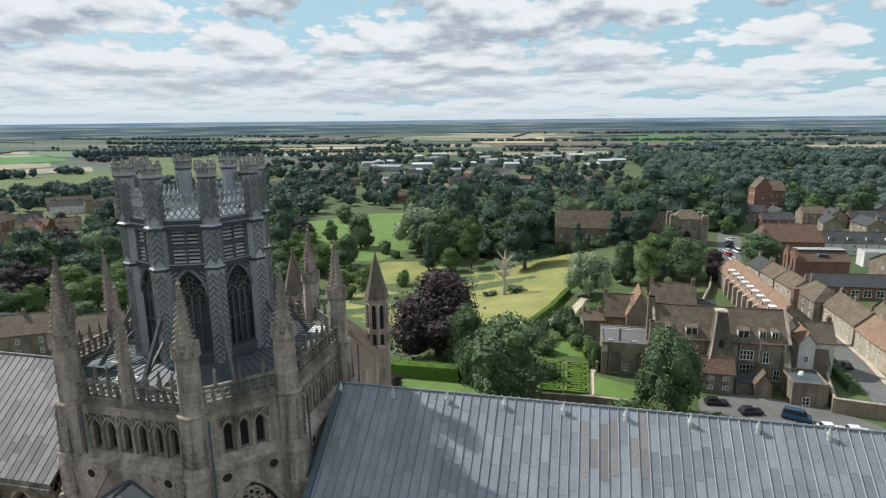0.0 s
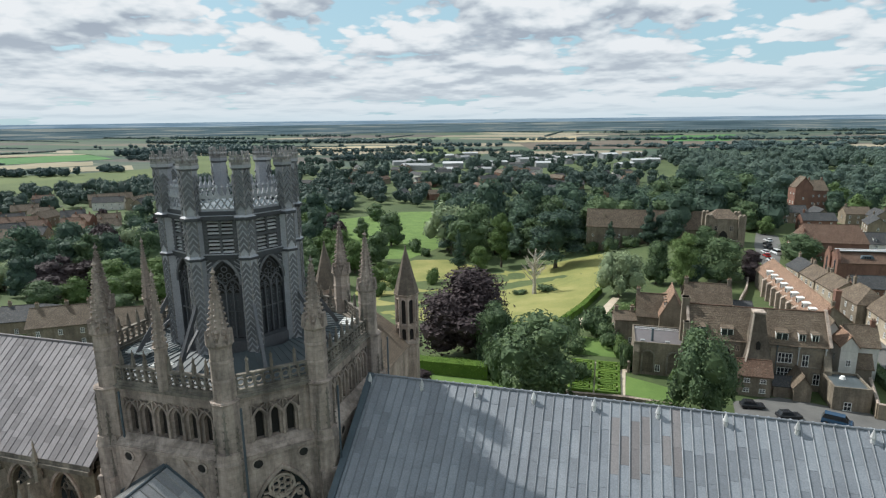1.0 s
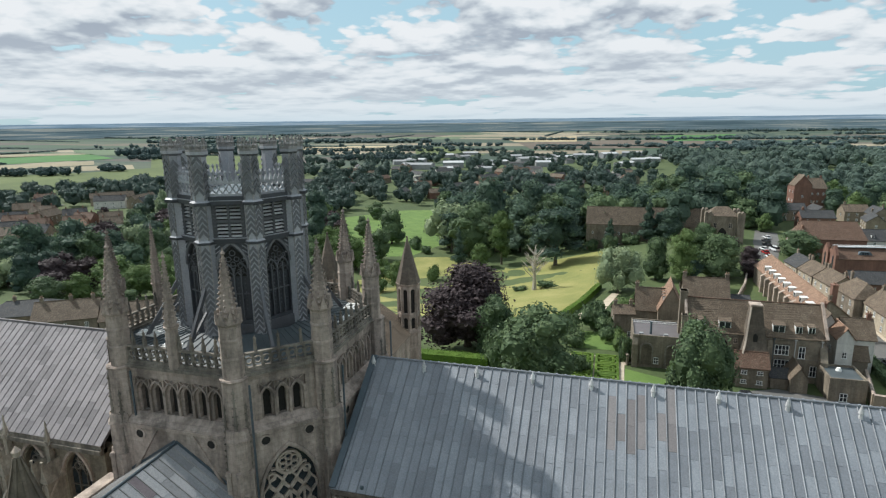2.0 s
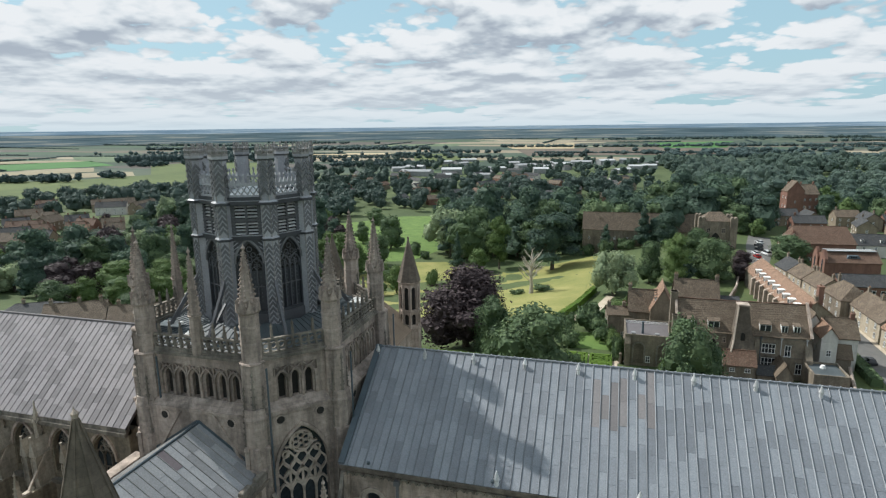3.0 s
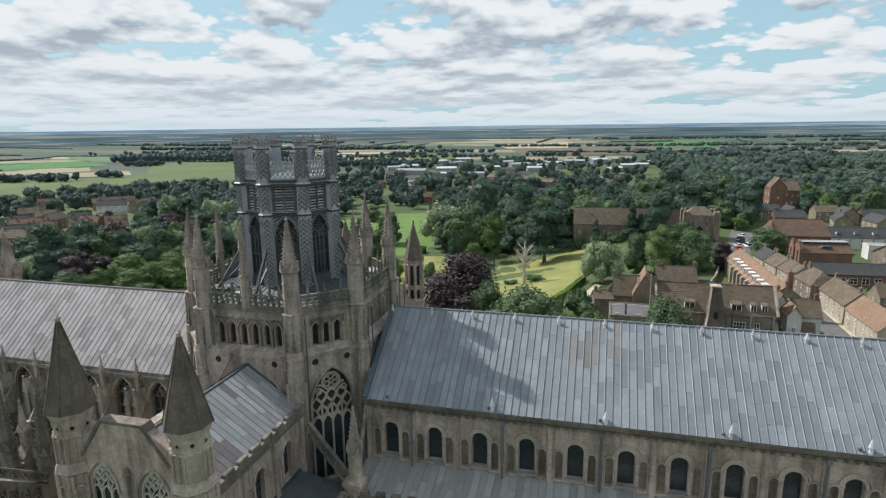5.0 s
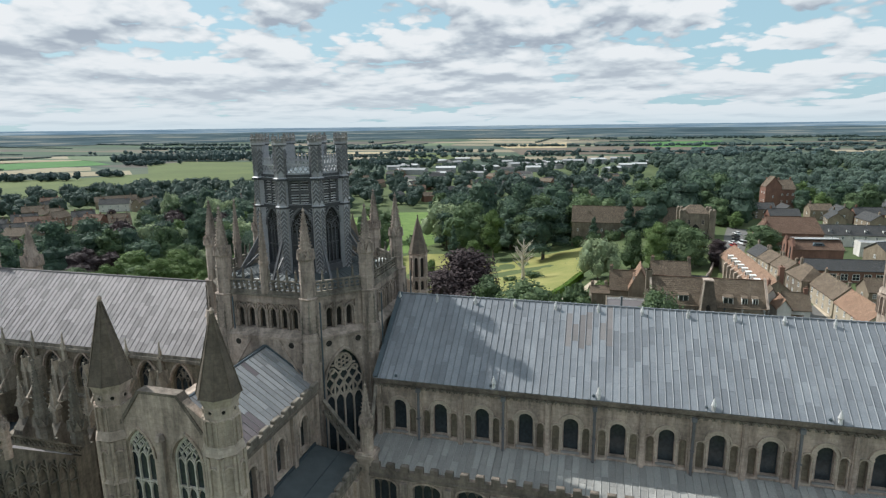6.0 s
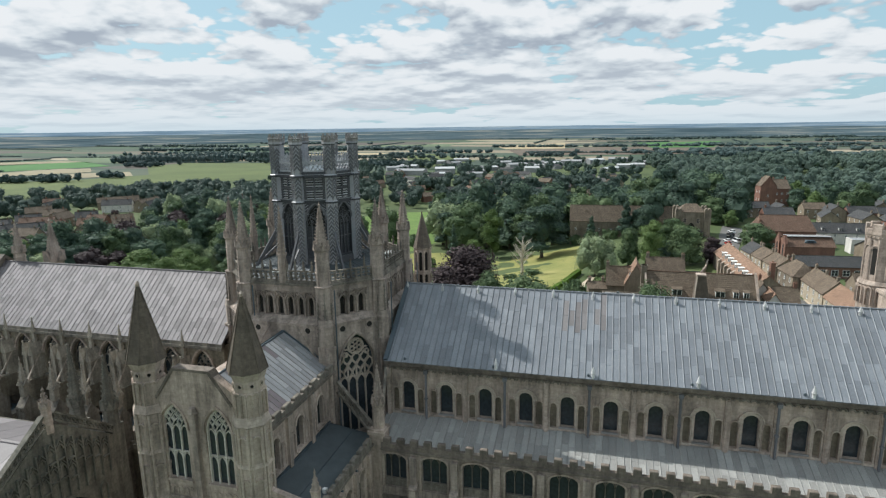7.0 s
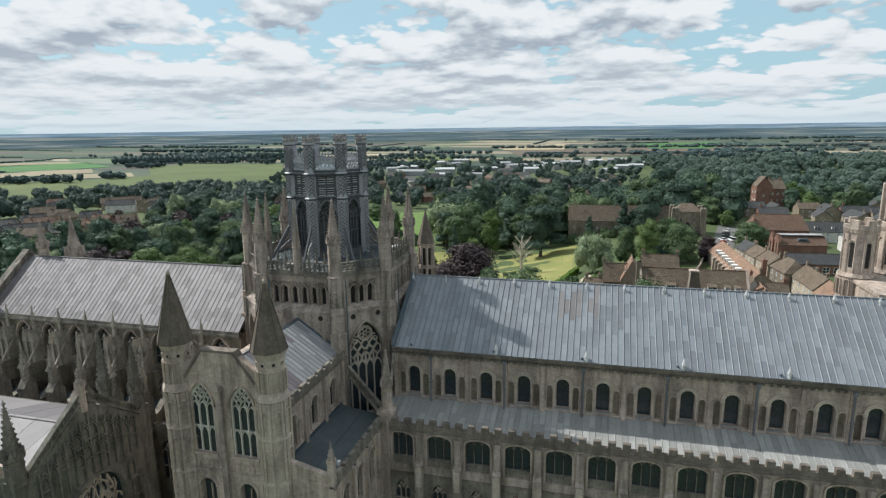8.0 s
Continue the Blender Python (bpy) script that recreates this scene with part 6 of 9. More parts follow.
            part("raking_coping", b, STONE_PALE, fb, "thin pale stone coping")
            web = Build(pose(0, 0, 0, 0, 0, 90))
            web.extrude([(0.8, 9.5), (5.0, 9.5), (5.0, 17.4), (3.8, 16.4), (3.6, 14.6), (2.0, 13.4), (0.8, 13.2)], -0.4, 0.4)
            part("flying_arch", web, OCHRE_STONE, fb)
            b = Build()
            b.beam((0, 0.7, 13.35), (0, 2.1, 13.6), 0.95, 0.14)
            b.beam((0, 2.0, 13.5), (0, 3.7, 14.8), 0.95, 0.14)
            part("coping", b, STONE_DARK, fb)
            b = Build()
            b.beam((0.86, 3.9, 17.7), (0.86, 7.1, 21.8), 0.22, 0.18)
            b.box(0.62, 1.12, 3.3, 4.0, 17.5, 17.75)
            part("gutter_channel", b, STONE_PALE, fb, "thin pale stone water channel")
            web = Build(pose(0.86, 0, 0, 0, 0, 90))
            web.extrude([(3.4, 14.6), (6.9, 13.6), (6.9, 17.2), (3.4, 17.5)], -0.2, 0.2)
            part("buttress_web", web, OCHRE_STONE, fb)
            pinnacle(fb, 0, 6.5, 22.0, 23.9, 25.7, 0.32, n=4, gables=True, crockets=4, size=0.09, mat=CHOIR_STONE)
            pinnacle(fb, 0, -0.2, 17.4, 19.2, 22.6, 0.55, n=4, gables=True, crockets=6, size=0.12, mat=CHOIR_STONE)
            first = fb
        else:
            copy_thing(first, pose(x, -14.9, 0))


choir()


# ---- Lady chapel, a wing by itself north of the choir ----
def lady_chapel():
    lc = thing("lady_chapel", -33, -28, 0, label="limestone chapel with a low pale roof, great window and pinnacles", category="chapel")
    off = Matrix.Translation((33, 28, 0))
    xw, xe, yn, ys = -18.0, -48.0, -35.6, -20.4
    mid = (yn + ys) / 2
    w = off @ wall_at(xw, mid, 90)
    o = (0, 7.8, 3.5, 9.3, "round")
    part("west_wall", pierced(Build(w), -7.6, 7.6, 0, 17.2, 1.0, [o]), LICHEN_STONE, lc)
    glazing(lc, w, o, 0.5, GLASS, "great pointed window of many lights with branching tracery", lights=7, head="", stone=STONE, bar=0.2)
    t = Build(w)
    for i in range(7):
        u = -3.17 + i * 1.057
        t.ribbon(arch(u, 1.05, 8.4, "point", 3), 0.14, 0.2, 0.48)
    for s in (-1, 1):
        t.ribbon([(s * 0.5, 8.6), (s * 1.2, 11.0), (s * 0.4, 12.6)], 0.2, 0.2, 0.48)
        t.ribbon([(s * 2.6, 8.6), (s * 1.7, 11.6), (s * 0.2, 12.95)], 0.2, 0.2, 0.48)
        t.ribbon([(s * 1.6, 8.6), (s * 2.6, 10.6), (s * 1.9, 12.4)], 0.2, 0.2, 0.48)
        t.ribbon([(0, 11.8), (s * 0.9, 12.8)], 0.18, 0.2, 0.48)
        t.ribbon([(s * 0.5, 9.8), (s * 1.9, 10.4), (s * 3.0, 9.4)], 0.18, 0.2, 0.48)
    for i in range(6):
        u = -2.64 + i * 1.057
        k = 1 - abs(u) / 3.7
        for lean in (-0.55, 0.55):
            t.ribbon([(u, 9.2), (u + lean * 0.7, 10.2 + k), (u * 0.85 + lean, 10.6 + 2.6 * k)], 0.14, 0.2, 0.46)
    part("great_tracery", t, STONE_PALE, lc)
    b = Build(w)
    b.ribbon(arch(0, 8.3, 9.3, "round", 8), 0.35, -0.3, 0.05)
    b.extrude([(-7.6, 17.2), (7.6, 17.2), (0.6, 22.2), (-0.6, 22.2)], 0, 0.8)
    part("gable", b, LICHEN_STONE, lc)
    for i in range(13):
        u = -6.6 + i * 1.1
        hgt = 17.0 + (1 - abs(u) / 7.6) * 4.2
        n = Build(w)
        n.box(u - 0.09, u + 0.09, -0.28, 0.05, 13.2 + max(0, 1 - abs(u) / 4) * 0.5, hgt)
        part("panel_shaft", n, LICHEN_STONE, lc)
    for i in range(12):
        u = -6.05 + i * 1.1
        top = 16.6 + (1 - abs(u) / 7.6) * 4.0
        z = top
        n = Build(w)
        while z > 17.0:
            n.ribbon(arch(u, 0.8, z - 1.1, "point", 3), 0.12, -0.26, 0.03)
            n.ribbon([(u - 0.42, z - 0.5), (u, z + 0.1), (u + 0.42, z - 0.5)], 0.1, -0.28, 0.0)
            n.extrude(opening_line((u, 0.6, z - 2.0, z - 1.1, "point")), -0.04, 0.02)
            n.box(u - 0.4, u + 0.4, -0.34, 0.03, z - 2.15, z - 2.0)
            z -= 2.3
        part("niche", n, LICHEN_STONE, lc)
    for k, zz in ((0, 11.6), (1, 9.2), (2, 6.4)):
        for sd in (-1, 1):
            n = Build(w)
            u = sd * (5.3 + 0.35 * k)
            n.ribbon(arch(u, 1.0, zz, "point", 3), 0.14, -0.3, 0.03)
            n.box(u - 0.56, u - 0.42, -0.3, 0.03, zz - 1.6, zz)
            n.box(u + 0.42, u + 0.56, -0.3, 0.03, zz - 1.6, zz)
            n.box(u - 0.6, u + 0.6, -0.4, 0.03, zz - 1.75, zz - 1.6)
            part("niche", n, LICHEN_STONE, lc)
    for s in (-1, 1):
        n = 13
        b = Build(w)
        b.ribbon([(s * 7.6, 17.5), (s * (7.6 - n * 0.54), 17.5 + n * 0.4)], 0.2, -0.12, 0.5)
        rail = part("gable_parapet", b, LICHEN_STONE, lc, "pierced stone parapet climbing the gable")
        b = Build(w)
        b.ribbon([(s * 7.6, 18.4), (s * (7.6 - n * 0.54), 18.4 + n * 0.4)], 0.2, -0.12, 0.5)
        part("coping", b, LICHEN_STONE, lc)
        for i in range(n):
            u0, u1 = s * (7.6 - i * 0.54), s * (7.6 - (i + 1) * 0.54)
            z = 17.5 + i * 0.40
            for za, zb in ((0.05, 1.25), (0.95, 0.4)):
                b = Build(w)
                b.ribbon([(u0, z + za), (u1, z + zb)], 0.13, -0.02, 0.4)
                part("diagonal_bar", b, LICHEN_STONE, rail)
    pinnacle(lc, xw + 33 - 0.2, mid + 28, 21.5, 24.5, 26.2, 0.5, n=8, gables=True, crockets=3, size=0.14, mat=STONE)
    n = off @ wall_at(0, yn, 0)
    ns = [(-22.0 - 6.0 * k, 4.2, 4.0, 9.5, "point") for k in range(5)]
    part("north_wall", pierced(Build(n), xe, xw - 1, 0, 17.4, 1.0, ns), LICHEN_STONE, lc)
    for o in ns:
        glazing(lc, n, o, 0.5, GLASS, lights=4, head="flow", stone=STONE)
    b = Build(n)
    openwork(b, xe, xw - 1, -0.1, 0.3, 17.4, 18.7, 0.9)
    part("parapet", b, STONE, lc)
    for k in range(5):
        x = -18.6 - 6.0 * k
        b = Build(off)
        b.box(x - 0.7, x + 0.7, yn - 1.6, yn + 0.1, 0, 18.0)
        part("buttress", b, LICHEN_STONE, lc)
        pinnacle(lc, x + 33, yn - 0.7 + 28, 17.5, 20.5, 26.2, 0.95, n=4 if k else 8, mat=STONE_DARK, crockets=9, size=0.17)
    for x, y, zt, r in ((-18.8, -19.6, 26.5, 0.9), (-23.5, -19.8, 27.6, 0.85)):
        b = Build(off)
        b.box(x - 0.8, x + 0.8, y - 0.8, y + 0.9, 0, 18.0)
        part("buttress", b, LICHEN_STONE, lc)
        pinnacle(lc, x + 33, y + 28, 17.0, 20.2, zt, r, n=8, mat=LICHEN_STONE, crockets=10, size=0.17)
    b = Build(off)
    b.box(xe, xw - 1, ys - 1.0, ys, 0, 17.4)
    b.box(xe, xe + 1, yn + 1, ys - 1, 0, 17.4)
    part("back_walls", b, LICHEN_STONE, lc)
    for s in (1, -1):
        fm, rise = slope_frame(0, 0, 0, 7.4, 2.2)
        base = off @ (pose(xe, yn + 0.4, 17.5) if s > 0 else pose(xw - 0.8, ys - 0.4, 17.5, 0, 0, 180)) @ fm
        b = Build(base)
        b.box(0, xw - xe - 0.8, 0, rise, -0.3, 0)
        part("roof_deck", b, LEAD_WARM, lc)
        lead_slope(lc, base, xw - xe - 0.8, rise, 3.4, 7.6, LEAD_WARM, seed=50 + s, roll=0.014)


lady_chapel()


# ---- south transept turrets and the western turrets, seen over the roofs ----
def south_transept():
    st = thing("south_transept", 0, 20, 0, label="limestone transept arm with tiled roof and spired turrets", category="church transept")
    b = Build()
    b.box(-6.6, 6.6, -9, 8.5, 0, 24.0)
    part("body", b, STONE, st)
    b = Build(pose(0, 8.5, 0))
    b.extrude([(-6.9, 24), (6.9, 24), (0, 28.4)], -17.5, 0.3)
    part("roof", b, TILE_BROWN, st, "brown tiled roof")
    for s in (6.0, -6.0):
        b = Build()
        b.frustum(s, 8.2, 0, 24.0, 1.75, 1.62, 8, math.pi / 8)
        b.frustum(s, 8.2, 24.0, 24.4, 1.75, 1.6, 8, math.pi / 8)
        b.frustum(s, 8.2, 24.3, 30.6, 1.2, 1.2, 8, math.pi / 8)
        t = part("stair_turret", b, STONE, st)
        for k in range(8):
            place = Matrix.Translation((s, 8.2, 0)) @ pose(0, 0, 0, 0, 0, 45 * k)
            fc, hw = -1.5 * math.cos(math.pi / 8), 1.5 * math.sin(math.pi / 8)
            for z0, z1 in ((24.3, 26.6), (26.6, 30.7)):
                o = Build(place)
                pierced(o, -hw, hw, z0, z1, 0.28, [(0, 0.62, z0 + 0.25, z1 - 0.75, "round")], fc)
                part("open_stage", o, STONE, t)
                d = Build(place)
                d.extrude(opening_line((0, 0.62, z0 + 0.25, z1 - 0.75, "round")), fc + 0.2, fc + 0.24)
                part("dark_opening", d, DARK, t)
            c = Build(place)
            c.box(-hw, hw, fc - 0.08, fc + 0.1, 26.5, 26.7)
            c.frustum(hw, fc + 0.02, 24.3, 30.6, 0.12, 0.12, 6)
            part("shaft", c, STONE, t)
        o = Build()
        o.frustum(s, 8.2, 30.6, 31.0, 1.55, 1.78, 8, math.pi / 8)
        part("cornice", o, STONE, t)
        o = Build()
        o.frustum(s, 8.2, 31.0, 37.2, 1.72, 0.08, 8, math.pi / 8)
        o.frustum(s, 8.2, 37.1, 37.5, 0.07, 0.16, 6)
        part("spire", o, SPIRE_STONE, t, "plain brown stone octagonal spire")


south_transept()


def west_turret(x, y, r, top, parent):
    b = Build()
    b.frustum(x, y, 0, 30.5, r * 1.1, r * 1.06, 12, 0)
    b.frustum(x, y, 30.2, 30.7, r * 1.16, r * 1.05, 12, 0)
    b.frustum(x, y, 30.7, 37.0, r * 0.94, r * 0.94, 12, 0)
    b.frustum(x, y, 36.6, 37.2, r * 0.96, r * 1.05, 12, 0)
    t = part("turret", b, STONE, parent)
    a = Build()
    for k in range(12):
        a.place = Matrix.Translation((x, y, 0)) @ pose(0, 0, 0, 0, 0, 30 * k + 15)
        fc = -r * 0.94 * math.cos(math.pi / 12)
        for z0, z1 in ((28.2, 30.2),):
            a.box(-0.42, -0.3, -r * 1.16, -r * 1.0, 27.4, 29.6)
            a.box(0.3, 0.42, -r * 1.16, -r * 1.0, 27.4, 29.6)
            a.ribbon(arch(0, 0.72, 29.5, "round", 3), 0.14, -r * 1.16, -r * 1.0)
        a.frustum(-0.62, fc, 31.0, 36.5, 0.13, 0.13, 6)
        a.ribbon(arch(0, 0.95, 35.2, "round", 4), 0.16, fc - 0.14, fc + 0.03)
        for q in range(2):
            a.box(-0.45 + q * 0.55, -0.2 + q * 0.55, fc - 0.2, fc + 0.02, 36.7, 36.95)
    part("arcading", a, STONE, t)
    d = Build()
    for k in range(12):
        d.place = Matrix.Translation((x, y, 0)) @ pose(0, 0, 0, 0, 0, 30 * k + 15)
        fc = -r * 0.94 * math.cos(math.pi / 12)
        if k % 2 == 0:
            d.extrude(opening_line((0, 0.6, 31.6, 35.0, "round")), fc - 0.02, fc + 0.05)
            part("opening", d, DARK, t)
            d = Build()
    for k in range(12):
        c = Build(Matrix.Translation((x, y, 0)) @ pose(0, 0, 0, 0, 0, 30 * k + 15))
        hw = r * 1.02 * math.sin(math.pi / 12)
        c.tub(-hw, hw, -r * 1.02, -r * 0.82, 37.15, top if k % 2 == 0 else 37.9, 0.06)
        part("merlon" if k % 2 == 0 else "parapet_block", c, STONE, t)


def west_front():
    wf = thing("southwest_transept", 77, 20, 0, label="pale limestone western transept with battlemented round turrets", category="church transept")
    b = Build()
    b.box(-3.0, 8.0, -10.2, 1.0, 0, 29.5)
    part("body", b, STONE, wf)
    b = Build()
    b.box(-3.3, 8.3, -10.5, 1.3, 29.5, 30.0)
    part("parapet", b, STONE, wf)
    west_turret(-2.3, 0.0, 2.15, 38.6, wf)
    west_turret(3.6, 3.0, 2.4, 43.5, wf)


west_front()

# ---- grounds: lawns, meadow, roads, fields ----
MEADOW_LINE = [(6, 112), (20, 106), (27, 130), (31, 151), (36, 190), (38, 224), (28, 233), (8, 226), (-13, 221), (-47, 240), (-62, 236), (-80, 204), (-66, 168), (-34, 126)]
PASTURE_LINE = [(-830, 560), (-708, 633), (-664, 736), (-612, 780), (-475, 604), (-440, 520), (-500, 470), (-523, 425), (-640, 425)]
GREEN_LINE = [(-162, 338), (-142, 362), (-122, 388), (-100, 394), (-58, 268), (-66, 238), (-88, 231)]
patch("meadow", MEADOW_LINE, MEADOW, "sunlit yellow-green meadow with a mown sheen", "meadow", 0.05)
patch("grass_field", GREEN_LINE, LAWN, "bright green grass field beyond the park", "field", 0.05)
patch("lawn", [(37, 69), (46, 66), (46, 74), (37.5, 78)], LAWN, "small bright mown lawn beside the old palace", "lawn", 0.08, 4)
patch("lawn", [(-12, 58), (16, 56), (17, 70), (-12, 71)], LAWN, "mown green lawn in front of a clipped hedge", "lawn", 0.07, 4)
patch("lawn", [(25, 89), (37, 88), (36, 100), (26, 102)], LAWN, "rough garden grass beside the knot garden", "lawn", 0.07, 4)
patch("garden_path", [(35.6, 62), (36.9, 62), (37.4, 80), (40, 82), (47, 79.5), (47.5, 80.4), (39.5, 83.2), (36.2, 81)], PATH_SOIL, "pale gravel garden path", "path", 0.10, 4)
patch("garden_path", [(21, 112), (23.4, 108), (33, 122), (37, 140), (35, 142), (30.4, 124)], PATH_SOIL, "pale path along the meadow hedge", "path", 0.09, 4)
patch("road", [(89, 58), (96, 56), (97.2, 96), (97.6, 118), (95.0, 132), (92.4, 145), (90.6, 160), (90.8, 172), (95.5, 196), (103, 224), (108, 250), (100, 256), (93, 226), (88.5, 198), (87.6, 168), (89.6, 140), (92.4, 124), (91.0, 96)], ASPHALT, "grey asphalt street between old houses", "street", 0.06)
patch("road", [(56, 61), (87, 58), (87, 66), (80, 72), (66, 75), (57, 71)], ASPHALT, "grey asphalt forecourt with parked cars", "street", 0.09, 4)
patch("pavement", [(94.2, 70), (96.2, 70), (98.2, 96), (98.4, 119), (97.4, 119), (97.0, 97)], PATH_SOIL, "pale stone pavement along the street", "pavement", 0.17)
patch("grass_verge", [(57, 57), (86, 54), (87, 58), (56, 61)], LAWN, "grass strip beside the forecourt", "verge", 0.12, 4)
patch("field", PASTURE_LINE, PASTURE, "broad pale green pasture", "field", 0.4, 40)
patch("field", [(-608, 662), (-842, 927), (-838, 1038), (-607, 1046), (-390, 665), (-480, 638)], PASTURE, "green pasture in front of a belt of trees", "field", 0.3, 40)
patch("field", [(-1290, 900), (-1135, 1067), (-933, 929), (-1027, 745)], CROP, "bright green crop field", "field", 0.5, 40)
patch("field", [(-1010, 715), (-919, 864), (-829, 777), (-909, 655)], STUBBLE, "pale stubble strip below a green crop", "field", 0.5, 40)
patch("field", [(-834, 734), (-755, 785), (-679, 708), (-746, 654)], STUBBLE, "pale stubble field between tree clumps", "field", 0.5, 40)
patch("field", [(-1380, 1012), (-1250, 1099), (-1142, 1074), (-1234, 906)], STUBBLE, "pale stubble strip above a green crop", "field", 0.5, 40)
patch("field", [(-1454, 1307), (-1386, 1507), (-967, 1029), (-1094, 1033), (-1265, 1140)], PALE_GRASS, "pale green pasture beside a crop field", "field", 0.5, 40)
patch("field", [(-806, 1453), (-531, 1510), (-527, 1347), (-624, 1139)], CORN, "golden ripe corn field", "field", 0.6, 50)
patch("field", [(-311, 1987), (-92, 2279), (-64, 1780), (-242, 1741)], CORN, "golden stubble field", "field", 0.7, 50)
patch("field", [(-227, 1697), (135, 1959), (430, 2030), (380, 1460), (106, 1380), (-147, 1346)], PLOUGHED, "bare brown ploughed field", "field", 0.6, 50)
patch("field", [(-445, 1379), (-380, 1446), (-204, 1116), (-256, 922), (-295, 961)], PASTURE, "green pasture beyond a belt of trees", "field", 0.6, 50)
patch("field", [(-1074, 2284), (-530, 2352), (-488, 1996), (-891, 1898)], PALE_GRASS, "pale green pasture far across the fen", "field", 0.8, 60)
patch("field", [(170, 2236), (480, 2360), (365, 1832), (190, 1800)], CROP, "green crop field", "field", 1.0, 60)
patch("car_park", [(-477, 360), (-430, 360), (-420, 325), (-470, 320)], ASPHALT, "grey car park beside the meadows", "car park", 0.3, 20)
patch("field", [(90, 605), (121, 652), (159, 649), (148, 595), (100, 559)], LAWN, "bright green sports field", "field", 0.4, 20)
patch("field", [(306, 820), (377, 873), (344, 768), (284, 741)], LAWN, "green playing field beyond the wood", "field", 0.4, 30)


# ---- trees ----
def ico(sub=1):
    bm = bmesh.new()
    bmesh.ops.create_icosphere(bm, subdivisions=sub, radius=1.0)
    v = np.array([p.co[:] for p in bm.verts])
    f = np.array([[q.index for q in p.verts] for p in bm.faces])
    bm.free()
    return v, f


ICO1, ICO2 = ico(1), ico(2)


def leaf_cards(rng, pts, out, size):
    """Small folded leaves at pts, turned roughly outwards."""
    n = len(pts)
    nrm = out + rng.normal(0, 0.30, (n, 3))
    nrm /= np.linalg.norm(nrm, axis=1)[:, None] + 1e-9
    ref = rng.normal(0, 1, (n, 3))
    u = np.cross(nrm, ref)
    u /= np.linalg.norm(u, axis=1)[:, None] + 1e-9
    w = np.cross(nrm, u)
    s = size * rng.uniform(0.6, 1.35, (n, 1))
    a = pts - u * s * 0.75
    b = pts - w * s * 0.5 + nrm * s * 0.12
    c = pts + u * s * 0.75 - nrm * s * 0.2
    d = pts + w * s * 0.5 + nrm * s * 0.12
    v = np.stack([a, b, c, d], 1).reshape(-1, 3)
    f = np.arange(4 * n).reshape(-1, 4)
    return v, f


def crown_mesh(name, lobes, count, size, seed, mat, droop=0.0, core=0.74):
    """A crown of many small leaf clumps over uneven lobes, with gaps."""
    rng = np.random.default_rng(seed)
    vs, fs, base = [], [], 0
    area = np.array([a * b + b * c + a * c for *_, a, b, c in lobes])
    share = (count * area / area.sum()).astype(int)
    faces = []
    for (x, y, z, a, b, c), n in zip(lobes, share):
        d = rng.normal(0, 1, (n, 3))
        d /= np.linalg.norm(d, axis=1)[:, None]
        d[:, 2] = np.where(d[:, 2] < -0.5, -d[:, 2], d[:, 2])
        wob = 1 + 0.16 * np.sin(d[:, 0] * 5 + seed) * np.cos(d[:, 1] * 6 + x) + 0.1 * np.sin(d[:, 2] * 9 + y)
        r = rng.uniform(0.66, 1.06, (n, 1)) ** 0.8 * wob[:, None]
        p = d * r * np.array([a, b, c]) + np.array([x, y, z])
        if droop:
            p[:, 2] -= droop * rng.uniform(0, 1, n) * np.hypot(p[:, 0], p[:, 1]) * 0.35
        v, f = leaf_cards(rng, p, d, size)
        vs.append(v)
        faces += [tuple(q) for q in (f + base).tolist()]
        base += len(v)
        cv, cf = ICO2 if max(a, b, c) > 3.4 else ICO1
        k = cv * (1 + 0.10 * rng.normal(0, 1, (len(cv), 1))) * np.array([a, b, c]) * core + np.array([x, y, z])
        vs.append(k)
        faces += [tuple(q) for q in (cf + base).tolist()]
        base += len(k)
    me = bpy.data.meshes.new(name)
    me.from_pydata(np.concatenate(vs).tolist(), [], faces)
    me.materials.append(mat)
    me.update()
    return me


